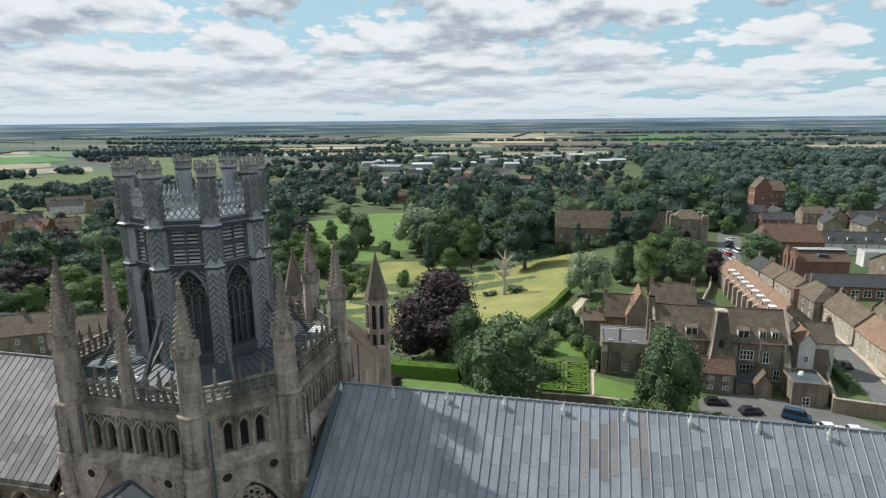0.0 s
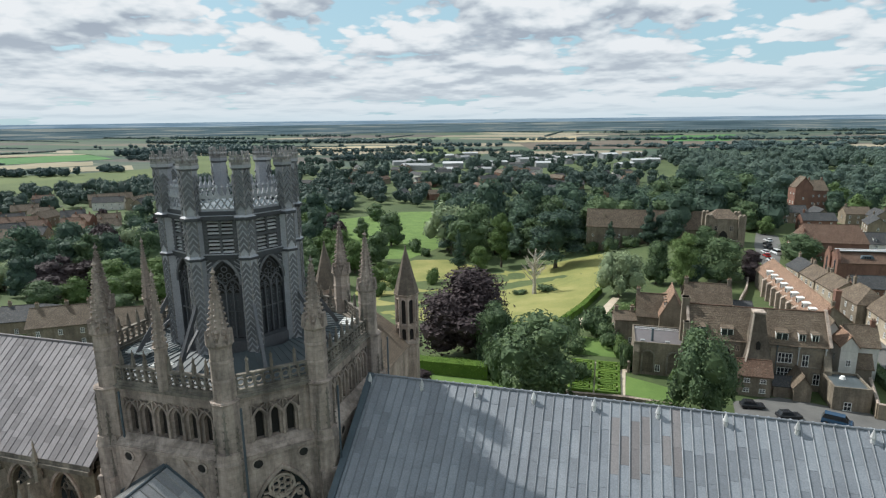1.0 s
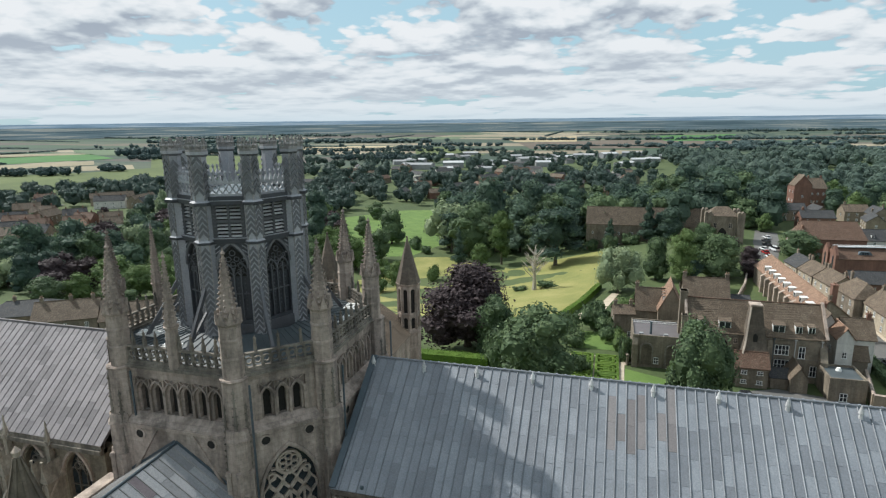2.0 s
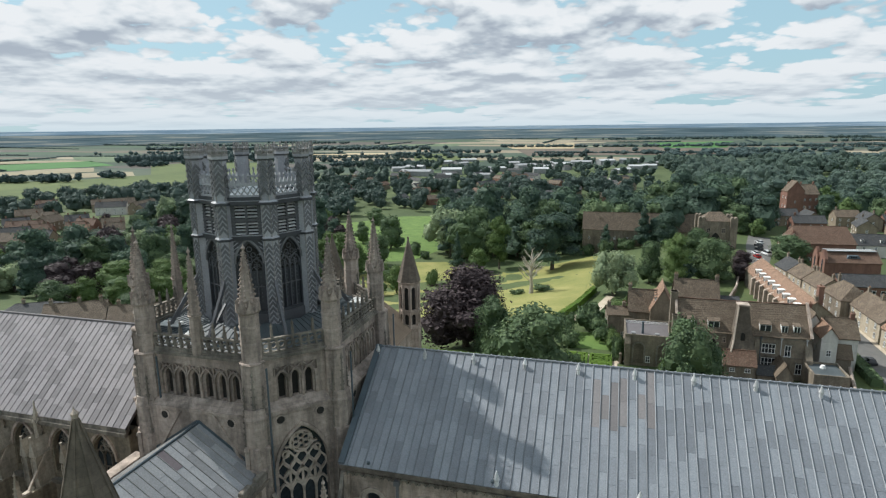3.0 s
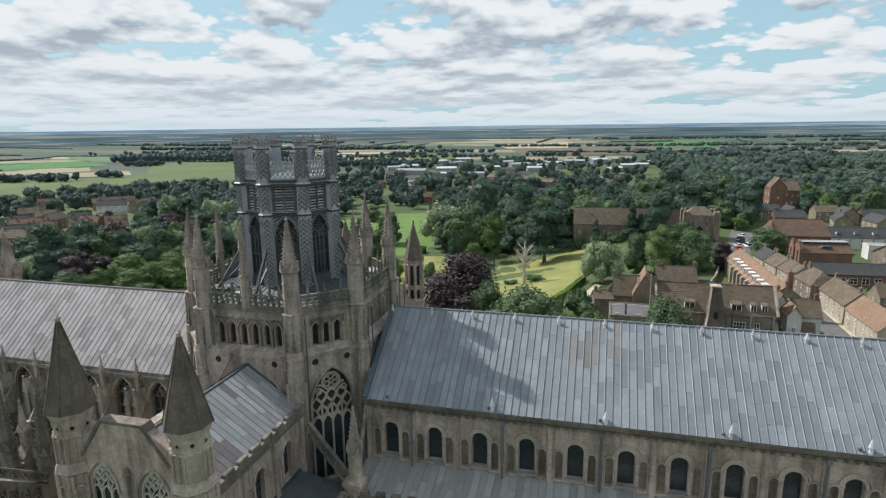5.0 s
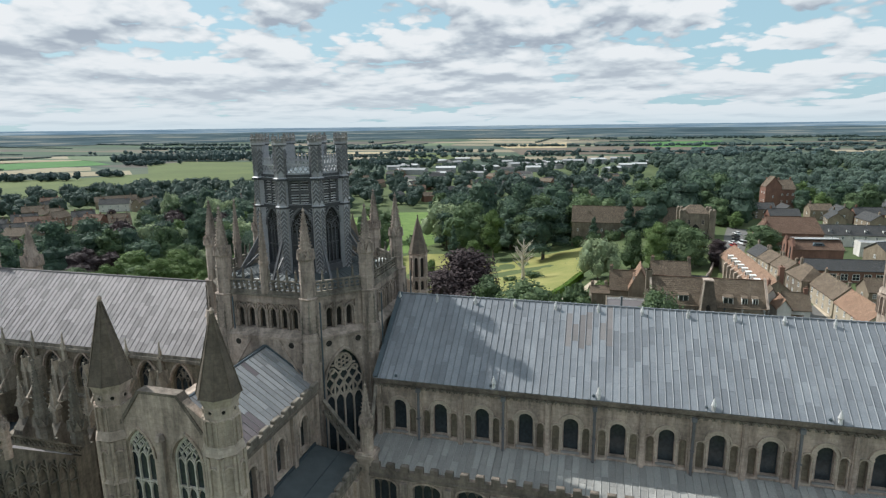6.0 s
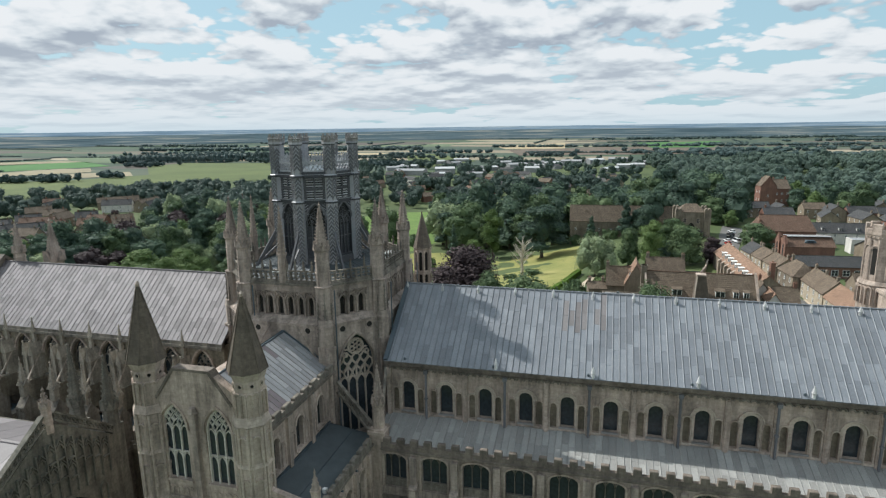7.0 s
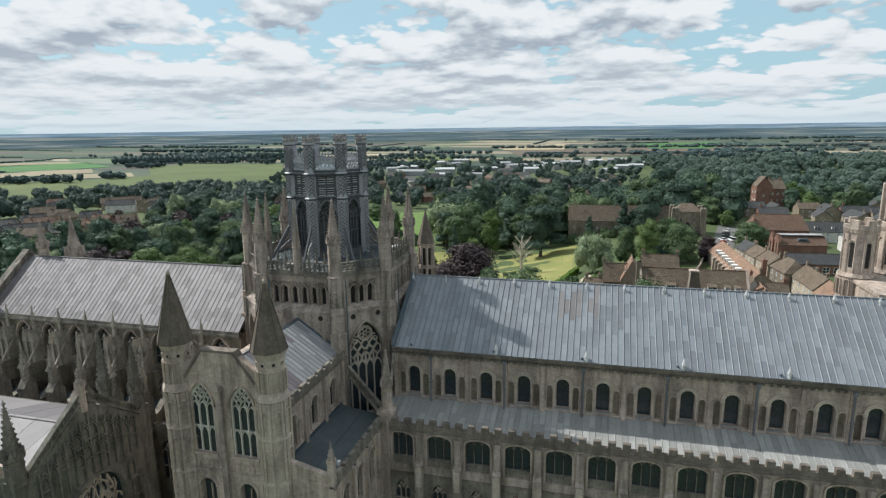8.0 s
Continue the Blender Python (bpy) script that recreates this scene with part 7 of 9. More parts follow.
def make_lobes(rng, kind):
    """Crown lobes for a tree of about 7 m radius and 16 m height."""
    L = []
    if kind == "round":
        for k in range(21):
            a, q = rng.uniform(0, math.tau), rng.uniform(0.3, 1.0)
            h = rng.uniform(1.5, 13.0)
            lim = 6.3 * math.sqrt(max(0.1, 1 - ((h - 6.6) / 7.6) ** 2))
            s = rng.uniform(2.2, 3.2)
            L.append((math.cos(a) * q * (lim - 1.9), math.sin(a) * q * (lim - 1.9), h, s, s, s * rng.uniform(0.8, 1.05)))
        L.append((0, 0, 6.6, 4.9, 4.9, 6.0))
        L.append((0.4, -0.3, 13.2, 2.2, 2.2, 2.0))
    elif kind == "tall":
        for k in range(13):
            h = 3.5 + k * 0.95
            lim = 4.6 * math.sin(math.pi * min(1, (h - 1.0) / 17.0)) ** 0.7
            a = rng.uniform(0, math.tau)
            L.append((math.cos(a) * lim * 0.55, math.sin(a) * lim * 0.55, h, lim * 0.62 + 0.5, lim * 0.62 + 0.5, 1.9))
        L.append((0, 0, 8.5, 2.9, 2.9, 5.8))
        L.append((0, 0, 15.2, 1.2, 1.2, 1.6))
    elif kind == "layered":
        for k in range(16):
            a, q = rng.uniform(0, math.tau), rng.uniform(0.3, 1.0)
            h = rng.uniform(3, 15)
            lim = 6.4 * (1 - max(0, h - 9) / 11)
            s = rng.uniform(2.2, 3.3)
            L.append((math.cos(a) * q * (lim - 1.6), math.sin(a) * q * (lim - 1.6), h, s, s, rng.uniform(1.4, 2.1)))
        L.append((0, 0, 9, 2.6, 2.6, 5.5))
    elif kind == "weeping":
        for k in range(14):
            a, q = k * 2.4, rng.uniform(0.35, 1.0)
            h = rng.uniform(4, 12.5)
            lim = 5.6 * math.sqrt(max(0.1, 1 - ((h - 7.5) / 7.0) ** 2))
            s = rng.uniform(1.6, 2.4)
            L.append((math.cos(a) * q * (lim - 0.8), math.sin(a) * q * (lim - 0.8), h - 1.5, s, s, s * 1.7))
        L.append((0, 0, 8.5, 3.8, 3.8, 5.2))
    elif kind == "cone":
        for k in range(12):
            h = 2.0 + k * 1.2
            lim = 4.2 * (1 - (h - 1) / 17.5)
            a = k * 2.4
            L.append((math.cos(a) * lim * 0.35, math.sin(a) * lim * 0.35, h, lim * 0.85, lim * 0.85, 1.4))
    elif kind == "bush":
        for k in range(8):
            a, q = rng.uniform(0, math.tau), rng.uniform(0.2, 1.0)
            s = rng.uniform(1.3, 2.2)
            L.append((math.cos(a) * q * 4.2, math.sin(a) * q * 4.2, rng.uniform(1.3, 4.0), s * 1.2, s * 1.2, s))
        L.append((0, 0, 2.0, 4.0, 4.0, 2.6))
    return L


def trunk_mesh(rng, height, r, limbs):
    b = Build()
    p = [(0, 0, -0.6), (0, 0, 0.4), (0.1, 0.05, height * 0.35), (-0.1, 0.1, height * 0.7), (0, 0, height)]
    b.tube(p, [r * 1.5, r * 1.05, r * 0.8, r * 0.5, r * 0.12], 8)
    for k in range(limbs):
        a = rng.uniform(0, math.tau)
        h = height * rng.uniform(0.3, 0.75)
        l = rng.uniform(2.5, 4.6)
        q = [(0, 0, h), (math.cos(a) * l * 0.45, math.sin(a) * l * 0.45, h + l * 0.4), (math.cos(a) * l, math.sin(a) * l, h + l * 0.85)]
        b.tube(q, [r * 0.45, r * 0.28, r * 0.08], 6)
    me = b.mesh("trunk")
    me.materials.append(BARK)
    return me


TREE_KINDS = {}


def tree_kind(key, kind, mat, label, count=4600, size=0.38, category="tree", droop=0.0, variants=2, limbs=6, trunk=9.0):
    kinds = []
    for k in range(variants):
        rng = random.Random(hash(key) % 1000 if False else sum(map(ord, key)) * 7 + k)
        lobes = make_lobes(rng, kind)
        cm = crown_mesh("crown", lobes, count, size, sum(map(ord, key)) + 13 * k, mat, droop)
        fm = crown_mesh("crown", lobes, int(count * 0.33), size * 1.55, sum(map(ord, key)) + 13 * k, mat, droop, 0.8)
        tm = trunk_mesh(rng, trunk, 0.42, limbs)
        kinds.append((cm, fm, tm))
    TREE_KINDS[key] = (kinds, label, category)


tree_kind("oak", "round", LEAF_MID, "broad green deciduous tree in full leaf", variants=3)
tree_kind("lime", "round", LEAF_LIME, "bright yellow-green leafy lime tree", variants=2)
tree_kind("ash", "tall", LEAF_MID, "tall green deciduous tree in full leaf", variants=2)
tree_kind("poplar", "tall", LEAF_LIME, "tall light green leafy tree", variants=1)
tree_kind("cedar", "layered", LEAF_DARK, "large dark evergreen tree with layered boughs", variants=2)
tree_kind("darkoak", "round", LEAF_DARK, "leafy tree in a dense group, dark green carrying cloud shade", variants=3)
tree_kind("willow", "weeping", LEAF_SILVER, "silvery green drooping willow tree", droop=0.6, variants=1, count=4200)
tree_kind("birch", "weeping", LEAF_MID, "drooping green birch tree", droop=0.9, variants=1, count=4600, size=0.38)
tree_kind("conifer", "cone", LEAF_DARK, "dark conical evergreen tree", variants=1)
tree_kind("beech", "round", LEAF_PURPLE, "large copper beech tree with dark purple leaves", variants=1, count=11000, size=0.33)
tree_kind("plum", "round", LEAF_PURPLE, "purple-leaved ornamental garden tree", variants=1)
tree_kind("shrub", "bush", LEAF_MID, "rounded green garden shrub", category="shrub", variants=2, count=900, size=0.5, limbs=2, trunk=2.5)
tree_kind("shrub_lime", "bush", LEAF_LIME, "light green garden shrub", category="shrub", variants=1, count=900, size=0.5, limbs=2, trunk=2.5)

TREE_RNG = random.Random(77)


def tree(key, x, y, r, h, group=""):
    kinds, label, cat = TREE_KINDS[key]
    cm, fm, tm = TREE_RNG.choice(kinds)
    cm = fm if y > 235 or x < -150 else cm
    bush = cat == "shrub"
    ob = thing(cat, label=label, category=cat, group=group)
    s = r / (5.2 if bush else 6.2)
    sz = h / (5.2 if bush else 15.2)
    ob.matrix_world = pose(x, y, land(x, y), 0, 0, TREE_RNG.uniform(0, 360)) @ Matrix.Diagonal((s, s, sz, 1))
    part("trunk", tm, BARK, ob)
    part("crown", cm, LEAF_MID, ob)
    return ob


for row in [("beech", 0.5, 87, 13.0, 20), ("oak", 8.5, 79, 6.0, 15.5), ("oak", 20, 62.5, 9.2, 18.5), ("birch", 50.5, 62, 7.0, 18.5), ("shrub", 10.5, 72, 4.0, 8.5),
            ("willow", -52, 262, 13.0, 28), ("conifer", -36, 223, 6.0, 18), ("lime", -25, 222, 5.6, 12), ("poplar", -16, 228, 7.5, 24), ("cedar", 11, 213, 13.5, 25), ("ash", 7, 244, 10.3, 28), ("darkoak", -32, 284, 14.0, 37), ("darkoak", -12, 311, 12.0, 33), ("darkoak", 9, 309, 13.5, 32),
            ("oak", -87, 266, 8.5, 20), ("oak", -110, 278, 5.0, 13.5), ("oak", -129, 347, 8.0, 12), ("lime", -105, 223, 7.7, 17.6), ("lime", -82, 204, 6.7, 16), ("shrub", -69, 255, 4.2, 7), ("shrub", -60, 246, 3.4, 4), ("lime", -51, 176, 4.3, 12), ("shrub_lime", -41, 195, 4.2, 6.5), ("darkoak", -135, 266, 8.0, 21),
            ("willow", 37, 142, 8.2, 16.5), ("oak", 49, 158, 5.2, 15), ("poplar", 56, 149, 6.0, 17), ("oak", 69, 161, 8.0, 15), ("ash", 63, 170, 6.0, 14.5), ("darkoak", 60, 158, 5.0, 10), ("plum", 82, 180, 4.7, 7.5), ("plum", 79, 164, 4.1, 6), ("conifer", 51, 236, 7.3, 18.5), ("conifer", 34, 236, 6.0, 13), ("shrub", 34, 230, 4.0, 7),
            ("oak", 73, 221, 5.5, 9), ("darkoak", 65, 247, 8.3, 22), ("lime", -66, 188, 5.0, 8), ("shrub_lime", -56, 168, 4.5, 5), ("oak", 102, 195, 8.1, 11.5), ("lime", 103, 252, 4.0, 9),
            ("shrub", 31, 104, 5.5, 7), ("shrub", 34, 96, 4.0, 5), ("lime", 41, 112, 4.5, 8), ("shrub_lime", 36.5, 88, 2.6, 5), ("shrub", 24, 98, 4.0, 6), ("shrub", 17, 74, 3.5, 6), ("shrub_lime", 44.5, 58.5, 4.5, 4.5), ("shrub", 41, 58, 3.0, 4.0), ("shrub_lime", 57.5, 60.5, 2.0, 2.4),
            ("shrub", 26, 90, 3.0, 4), ("shrub", 28, 74, 2.6, 4), ("shrub_lime", 47.2, 77, 1.6, 3.5), ("shrub", 38, 82, 2.2, 6.0), ("plum", -4, 64, 3, 3.6),
            ("plum", -172, 124, 9, 13), ("plum", -186, 140, 8, 13), ("plum", -160, 113, 7, 9), ("lime", -152, 132, 9, 14), ("lime", -142, 146, 8, 14), ("oak", -150, 160, 9, 15), ("lime", -128, 140, 6, 11), ("lime", -118, 156, 6, 12),
            ("oak", -138, 118, 7, 9), ("oak", -116, 100, 6, 7), ("lime", -108, 118, 5, 9), ("lime", -140, 106, 6, 11), ("lime", -130, 111, 5, 10), ("lime", -133, 124, 7, 12), ("lime", -134, 137, 7, 13), ("oak", -146, 98, 7, 10), ("lime", -122, 126, 5, 10), ("oak", -112, 138, 7, 12), ("lime", -102, 146, 6, 10), ("oak", -92, 152, 6, 9), ("lime", -72, 160, 6.5, 12), ("lime", -79, 178, 7, 15), ("lime", -92, 206, 8, 17), ("oak", -78, 224, 8, 17), ("oak", -88, 176, 7, 12), ("oak", -98, 190, 8, 15), ("lime", -98, 168, 6, 11), ("shrub", -64, 198, 5, 5), ("shrub_lime", -70, 210, 4, 5), ("lime", -104, 234, 7, 15), ("oak", -110, 206, 8, 16), ("oak", 96, 262, 8, 14), ("darkoak", 61, 234, 7, 15), ("shrub", 26, 239, 3.6, 5.5), ("shrub", 42, 239, 3.4, 5), ("shrub", 45, 236, 3.0, 4.5), ("darkoak", 57, 238, 5.5, 13), ("plum", 76, 192, 6, 9)]:
    tree(*row)
TREES_PLACED = [(ob.matrix_world.translation.x, ob.matrix_world.translation.y) for ob in scene.objects if ob.parent is None and ob.name.split(".")[0] in ("tree", "shrub")]


def inside(x, y, line):
    c = False
    for (x0, y0), (x1, y1) in zip(line, line[1:] + line[:1]):
        if (y0 > y) != (y1 > y) and x < (x1 - x0) * (y - y0) / (y1 - y0) + x0:
            c = not c
    return c


CLEAR = [MEADOW_LINE, GREEN_LINE]
WOOD_RNG = random.Random(5)
STANDING = [(x, y, 7) for x, y in TREES_PLACED]


def scatter(x0, x1, y0, y1, gap, keys, rmin, rmax, clear=(), tries=900, most=60):
    """Free-standing trees of a wood or garden, each a thing of its own."""
    made = 0
    for _ in range(tries):
        if made >= most:
            break
        x, y = WOOD_RNG.uniform(x0, x1), WOOD_RNG.uniform(y0, y1)
        r = WOOD_RNG.uniform(rmin, rmax)
        if any(inside(x + dx, y + dy, c) for c in CLEAR for dx, dy in ((0, 0), (r * 0.6, 0), (-r * 0.6, 0), (0, -r * 0.6), (0, r * 0.6))):
            continue
        if any(a < x < b and c < y < d for a, b, c, d in clear):
            continue
        if any(math.hypot(x - p, y - q) < (r + s) * gap for p, q, s in STANDING):
            continue
        STANDING.append((x, y, r))
        tree(WOOD_RNG.choice(keys), x, y, r, r * WOOD_RNG.uniform(1.9, 2.5), "park and garden trees")
        made += 1


for x, y in ((-322, 242), (-306, 256), (-294, 247), (-330, 226), (-300, 225), (-312, 270), (-284, 232), (-346, 252), (-340, 232), (-320, 228), (-352, 276), (-336, 284), (-366, 262), (-362, 236), (-310, 212), (-296, 276), (-278, 258), (-372, 290), (-346, 208)):
    STANDING.append((x, y, 9))
scatter(-380, -240, 150, 290, 1.0, ["darkoak", "oak", "darkoak", "plum"], 2.8, 5.0, tries=3000, most=70)
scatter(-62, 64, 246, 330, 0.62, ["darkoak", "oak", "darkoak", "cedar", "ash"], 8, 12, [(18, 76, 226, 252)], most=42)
# mostly darkoak: their leaf colour carries the cloud shade on these woods
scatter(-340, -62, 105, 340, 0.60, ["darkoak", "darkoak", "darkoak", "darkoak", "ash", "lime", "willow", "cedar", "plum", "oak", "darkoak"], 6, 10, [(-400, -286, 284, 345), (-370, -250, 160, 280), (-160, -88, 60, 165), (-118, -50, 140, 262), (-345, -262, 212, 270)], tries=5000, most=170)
scatter(150, 190, 300, 345, 0.8, ["oak", "darkoak", "lime"], 6, 9, [(104, 149, 255, 345)], most=8)
scatter(60, 128, 258, 345, 0.66, ["darkoak", "oak", "darkoak"], 8, 12, [(88, 150, 240, 262), (112, 150, 255, 345)], most=20)


def dead_tree():
    rng = random.Random(12)
    ob = thing("dead_tree", 8, 160, land(8, 160), label="bare bleached dead tree standing in the meadow", category="dead tree")
    b = Build()
    b.tube([(0, 0, -0.5), (0.1, 0, 3), (-0.2, 0.1, 8), (0.1, 0, 14)], [0.9, 0.7, 0.5, 0.25], 8)
    t = part("trunk", b, DEAD_BARK, ob)
    for k in range(26):
        a = rng.uniform(0, math.tau)
        h = rng.uniform(4.0, 13.5)
        l = rng.uniform(4.0, 8.0) * (1.1 - h / 22)
        m = (math.cos(a) * l * 0.5, math.sin(a) * l * 0.5, h + l * 0.45)
        e = (math.cos(a) * l, math.sin(a) * l, h + l * rng.uniform(0.7, 1.2))
        c = Build()
        c.tube([(0, 0, h), m, e], [0.22, 0.13, 0.04], 5)
        for q in range(3):
            z = rng.uniform(-1, 1)
            c.tube([m, (m[0] + math.cos(a + z) * l * 0.4, m[1] + math.sin(a + z) * l * 0.4, m[2] + l * rng.uniform(0.2, 0.5))], [0.09, 0.02], 4)
        part("branch", c, DEAD_BARK, t)
    tree("shrub", 12, 163, 4.5, 2.2)
    tree("shrub", 3, 162, 3.0, 1.8)


dead_tree()


def hedge(points, w, h, label, mat=HEDGE, size=0.22):
    """A clipped hedge along a line."""
    rng = np.random.default_rng(int(abs(points[0][0] * 7 + points[0][1])))
    for k, ((xa, ya), (xb, yb)) in enumerate(zip(points, points[1:])):
        L = math.hypot(xb - xa, yb - ya)
        turn = math.degrees(math.atan2(yb - ya, xb - xa))
        ob = thing("hedge", xa, ya, land(xa, ya), turn, label, "hedge", kind="")
        rise = land(xb, yb) - land(xa, ya)
        b = Build()
        b.add([(0, -w / 2, -0.3), (L, -w / 2, rise - 0.3), (L, w / 2, rise - 0.3), (0, w / 2, -0.3), (0, -w * 0.44, h * 0.95), (L, -w * 0.44, rise + h * 0.95), (L, w * 0.44, rise + h * 0.95), (0, w * 0.44, h * 0.95)],
              [(4, 5, 6, 7), (0, 1, 5, 4), (1, 2, 6, 5), (2, 3, 7, 6), (3, 0, 4, 7)])
        n = int(min(2600, L * (h * 2 + w) * 16))
        p = np.empty((n, 3))
        t = rng.uniform(0, 1, n)
        p[:, 0] = t * L
        s = rng.integers(0, 3, n)
        side = np.where(s == 0, -1.0, 1.0)
        p[:, 1] = np.where(s == 2, rng.uniform(-w / 2, w / 2, n), side * w / 2 * rng.uniform(0.9, 1.06, n))
        p[:, 2] = np.where(s == 2, h * rng.uniform(0.92, 1.06, n), rng.uniform(0, h, n)) + t * rise
        d = np.stack([np.zeros(n), np.where(s == 2, 0, side), np.where(s == 2, 1.0, 0.2)], 1)
        v, f = leaf_cards(rng, p, d, size)
        b.add(v.tolist(), [tuple(q) for q in f.tolist()])
        part("foliage", b, mat, ob)


hedge([(-14, 73), (9, 71.5)], 3.2, 3.2, "long clipped green garden hedge")
hedge([(20, 108), (26, 127), (31, 150)], 1.6, 2.0, "clipped hedge along the meadow's edge")
hedge([(8, 110), (20, 107.5)], 1.6, 1.4, "low clipped hedge along the meadow")
hedge([(58, 59), (66, 58.2)], 1.2, 1.3, "low clipped hedge beside the forecourt")
hedge([(66, 58.2), (70, 57.8)], 1.6, 1.5, "low clipped hedge beside the forecourt")
hedge([(88.0, 80), (88.4, 95)], 2.2, 1.8, "dense dark hedge beside the street", LEAF_MID, 0.35)


def knot_garden():
    kg = thing("knot_garden", 31, 76, land(31, 76), label="knot garden of low clipped box hedges between gravel paths", category="garden")
    part("gravel_bed", Build().box(-5.4, 5.4, -7.8, 8.2, 0.0, 0.12), PATH_SOIL, kg)
    rng = np.random.default_rng(4)

    def row(x0, y0, x1, y1, w=0.55, h=0.65):
        b = Build(pose(x0, y0, 0.1, 0, 0, math.degrees(math.atan2(y1 - y0, x1 - x0))))
        L = math.hypot(x1 - x0, y1 - y0)
        b.tub(-0.2, L + 0.2, -w / 2, w / 2, 0, h, 0.08)
        n = int(L * 26)
        p = np.stack([rng.uniform(-0.2, L + 0.2, n), rng.uniform(-w / 2, w / 2, n), rng.uniform(h * 0.5, h * 1.08, n)], 1)
        v, f = leaf_cards(rng, p, np.tile([0, 0, 1.0], (n, 1)), 0.2)
        b.add(v.tolist(), [tuple(q) for q in f.tolist()])
        part("box_hedge", b, HEDGE, kg)
    for cx in (-2.7, 2.7):
        for cy in (-5.2, 0.0, 5.3):
            for s in (2.25, 1.35, 0.5):
                row(cx - s, cy - s, cx + s, cy - s)
                row(cx + s, cy - s, cx + s, cy + s)
                row(cx + s, cy + s, cx - s, cy + s)
                if s != 1.35:
                    row(cx - s, cy + s, cx - s, cy - s)
            row(cx - 2.2, cy, cx - 0.6, cy)
            row(cx + 0.6, cy, cx + 2.2, cy)


knot_garden()

# ---- buildings of the town ----
def window(parent, m, u, z, w, h, bars=2, mat=WHITE_PAINT):
    """A painted casement: pane, frame and glazing bars, set into the face of a wall."""
    b = Build(m)
    b.box(u - w / 2, u + w / 2, -0.03, 0.02, z, z + h)
    win = part("window", b, PANE, parent)
    f = Build(m)
    for a in (u - w / 2, u + w / 2 - 0.1):
        f.box(a, a + 0.1, -0.09, 0.02, z, z + h)
    f.box(u - w / 2, u + w / 2, -0.09, 0.02, z + h - 0.1, z + h)
    f.box(u - w / 2 - 0.08, u + w / 2 + 0.08, -0.14, 0.02, z - 0.1, z)
    for k in range(1, bars):
        c = u - w / 2 + k * w / bars
        f.box(c - 0.05, c + 0.05, -0.08, 0.02, z, z + h)
    f.box(u - w / 2, u + w / 2, -0.07, 0.02, z + h * 0.5 - 0.04, z + h * 0.5 + 0.04)
    part("frame", f, mat, win)


def chimney(parent, x, y, z0, z1, w=0.9, d=0.7, mat=None, pots=2, label=""):
    b = Build()
    b.box(x - w / 2, x + w / 2, y - d / 2, y + d / 2, z0, z1 - 0.25)
    b.box(x - w / 2 - 0.09, x + w / 2 + 0.09, y - d / 2 - 0.09, y + d / 2 + 0.09, z1 - 0.3, z1)
    c = part("chimney", b, mat or BRICK, parent, label)
    for k in range(pots):
        p = Build()
        u = x - w / 2 + (k + 0.5) * w / pots
        p.frustum(u, y, z1 - 0.02, z1 + 0.45, 0.15, 0.12, 8)
        part("pot", p, TILE_PINK, c)


def house(x, y, w, d, eave, ridge, rz=0, wall=HOUSE_STONE, roof=TILE_BROWN, label="", category="house", chimneys=(), cols=3, rows=2, dormers=0, hip=0.0, group="", win=(0.9, 1.3), base=None, sides=("f", "b"), over=0.3):
    """A gabled or hipped house: long side along local x."""
    ob = thing("house", x, y, land(x, y) if base is None else base, rz, label, category, group)
    hw, hd = w / 2, d / 2
    b = Build()
    b.box(-hw, hw, -hd, hd, -1.5, eave)
    if not hip:
        b.add([(-hw, -hd, eave), (-hw, hd, eave), (-hw, 0, ridge - 0.15), (hw, -hd, eave), (hw, hd, eave), (hw, 0, ridge - 0.15)], [(0, 2, 1), (3, 4, 5)])
    part("wall", b, wall, ob)
    t = 0.18
    r = Build()
    k = (ridge - eave) / hd
    e = eave - over * k
    h = hip * hd
    A = [(-hw - over, -hd - over, e), (hw + over, -hd - over, e), (hw + over, hd + over, e), (-hw - over, hd + over, e), (-hw - (0 if hip else over) + h, 0, ridge), (hw + (0 if hip else over) - h, 0, ridge)]
    B = [(p, q, s + t) for p, q, s in A]
    faces = [(6, 7, 11, 10), (8, 9, 10, 11), (4, 5, 1, 0), (5, 4, 3, 2), (0, 1, 7, 6), (2, 3, 9, 8)]
    if hip:
        faces += [(9, 6, 10), (7, 8, 11), (0, 4, 3), (1, 2, 5), (1, 2, 8, 7), (3, 0, 6, 9)]
    else:
        faces += [(0, 6, 10, 4), (4, 10, 9, 3), (1, 5, 11, 7), (5, 2, 8, 11)]
    r.add(A + B, faces)
    rf = part("roof", r, roof, ob)
    c = Build()
    c.tube([(A[4][0], 0, ridge + t), (A[5][0], 0, ridge + t)], [0.12, 0.12], 6)
    part("ridge_tiles", c, roof, rf)
    for cx in chimneys:
        chimney(ob, cx * hw, 0, ridge - 1.2, ridge + 1.3, 0.8, 0.6, mat=BRICK if wall in (BRICK, RENDER_WHITE) else RUBBLE)
    if cols:
        for s in sides:
            m = wall_at(0, -hd if s == "f" else hd, 0 if s == "f" else 180)
            for i in range(cols):
                for j in range(rows):
                    z = 0.9 + j * (eave - 0.4) / rows
                    window(ob, m, -hw + (i + 0.5) * w / cols, z, win[0], min(win[1], eave / rows - 1.0))
        for s, tn, xx in (("l", -90, -hw), ("r", 90, hw)):
            m = wall_at(xx, 0, tn)
            window(ob, m, 0, eave * 0.55, win[0], win[1])
    for k2 in range(dormers):
        u = -hw + (k2 + 0.5) * w / dormers
        dormer(ob, u, -hd, eave, k, roof)
    return ob


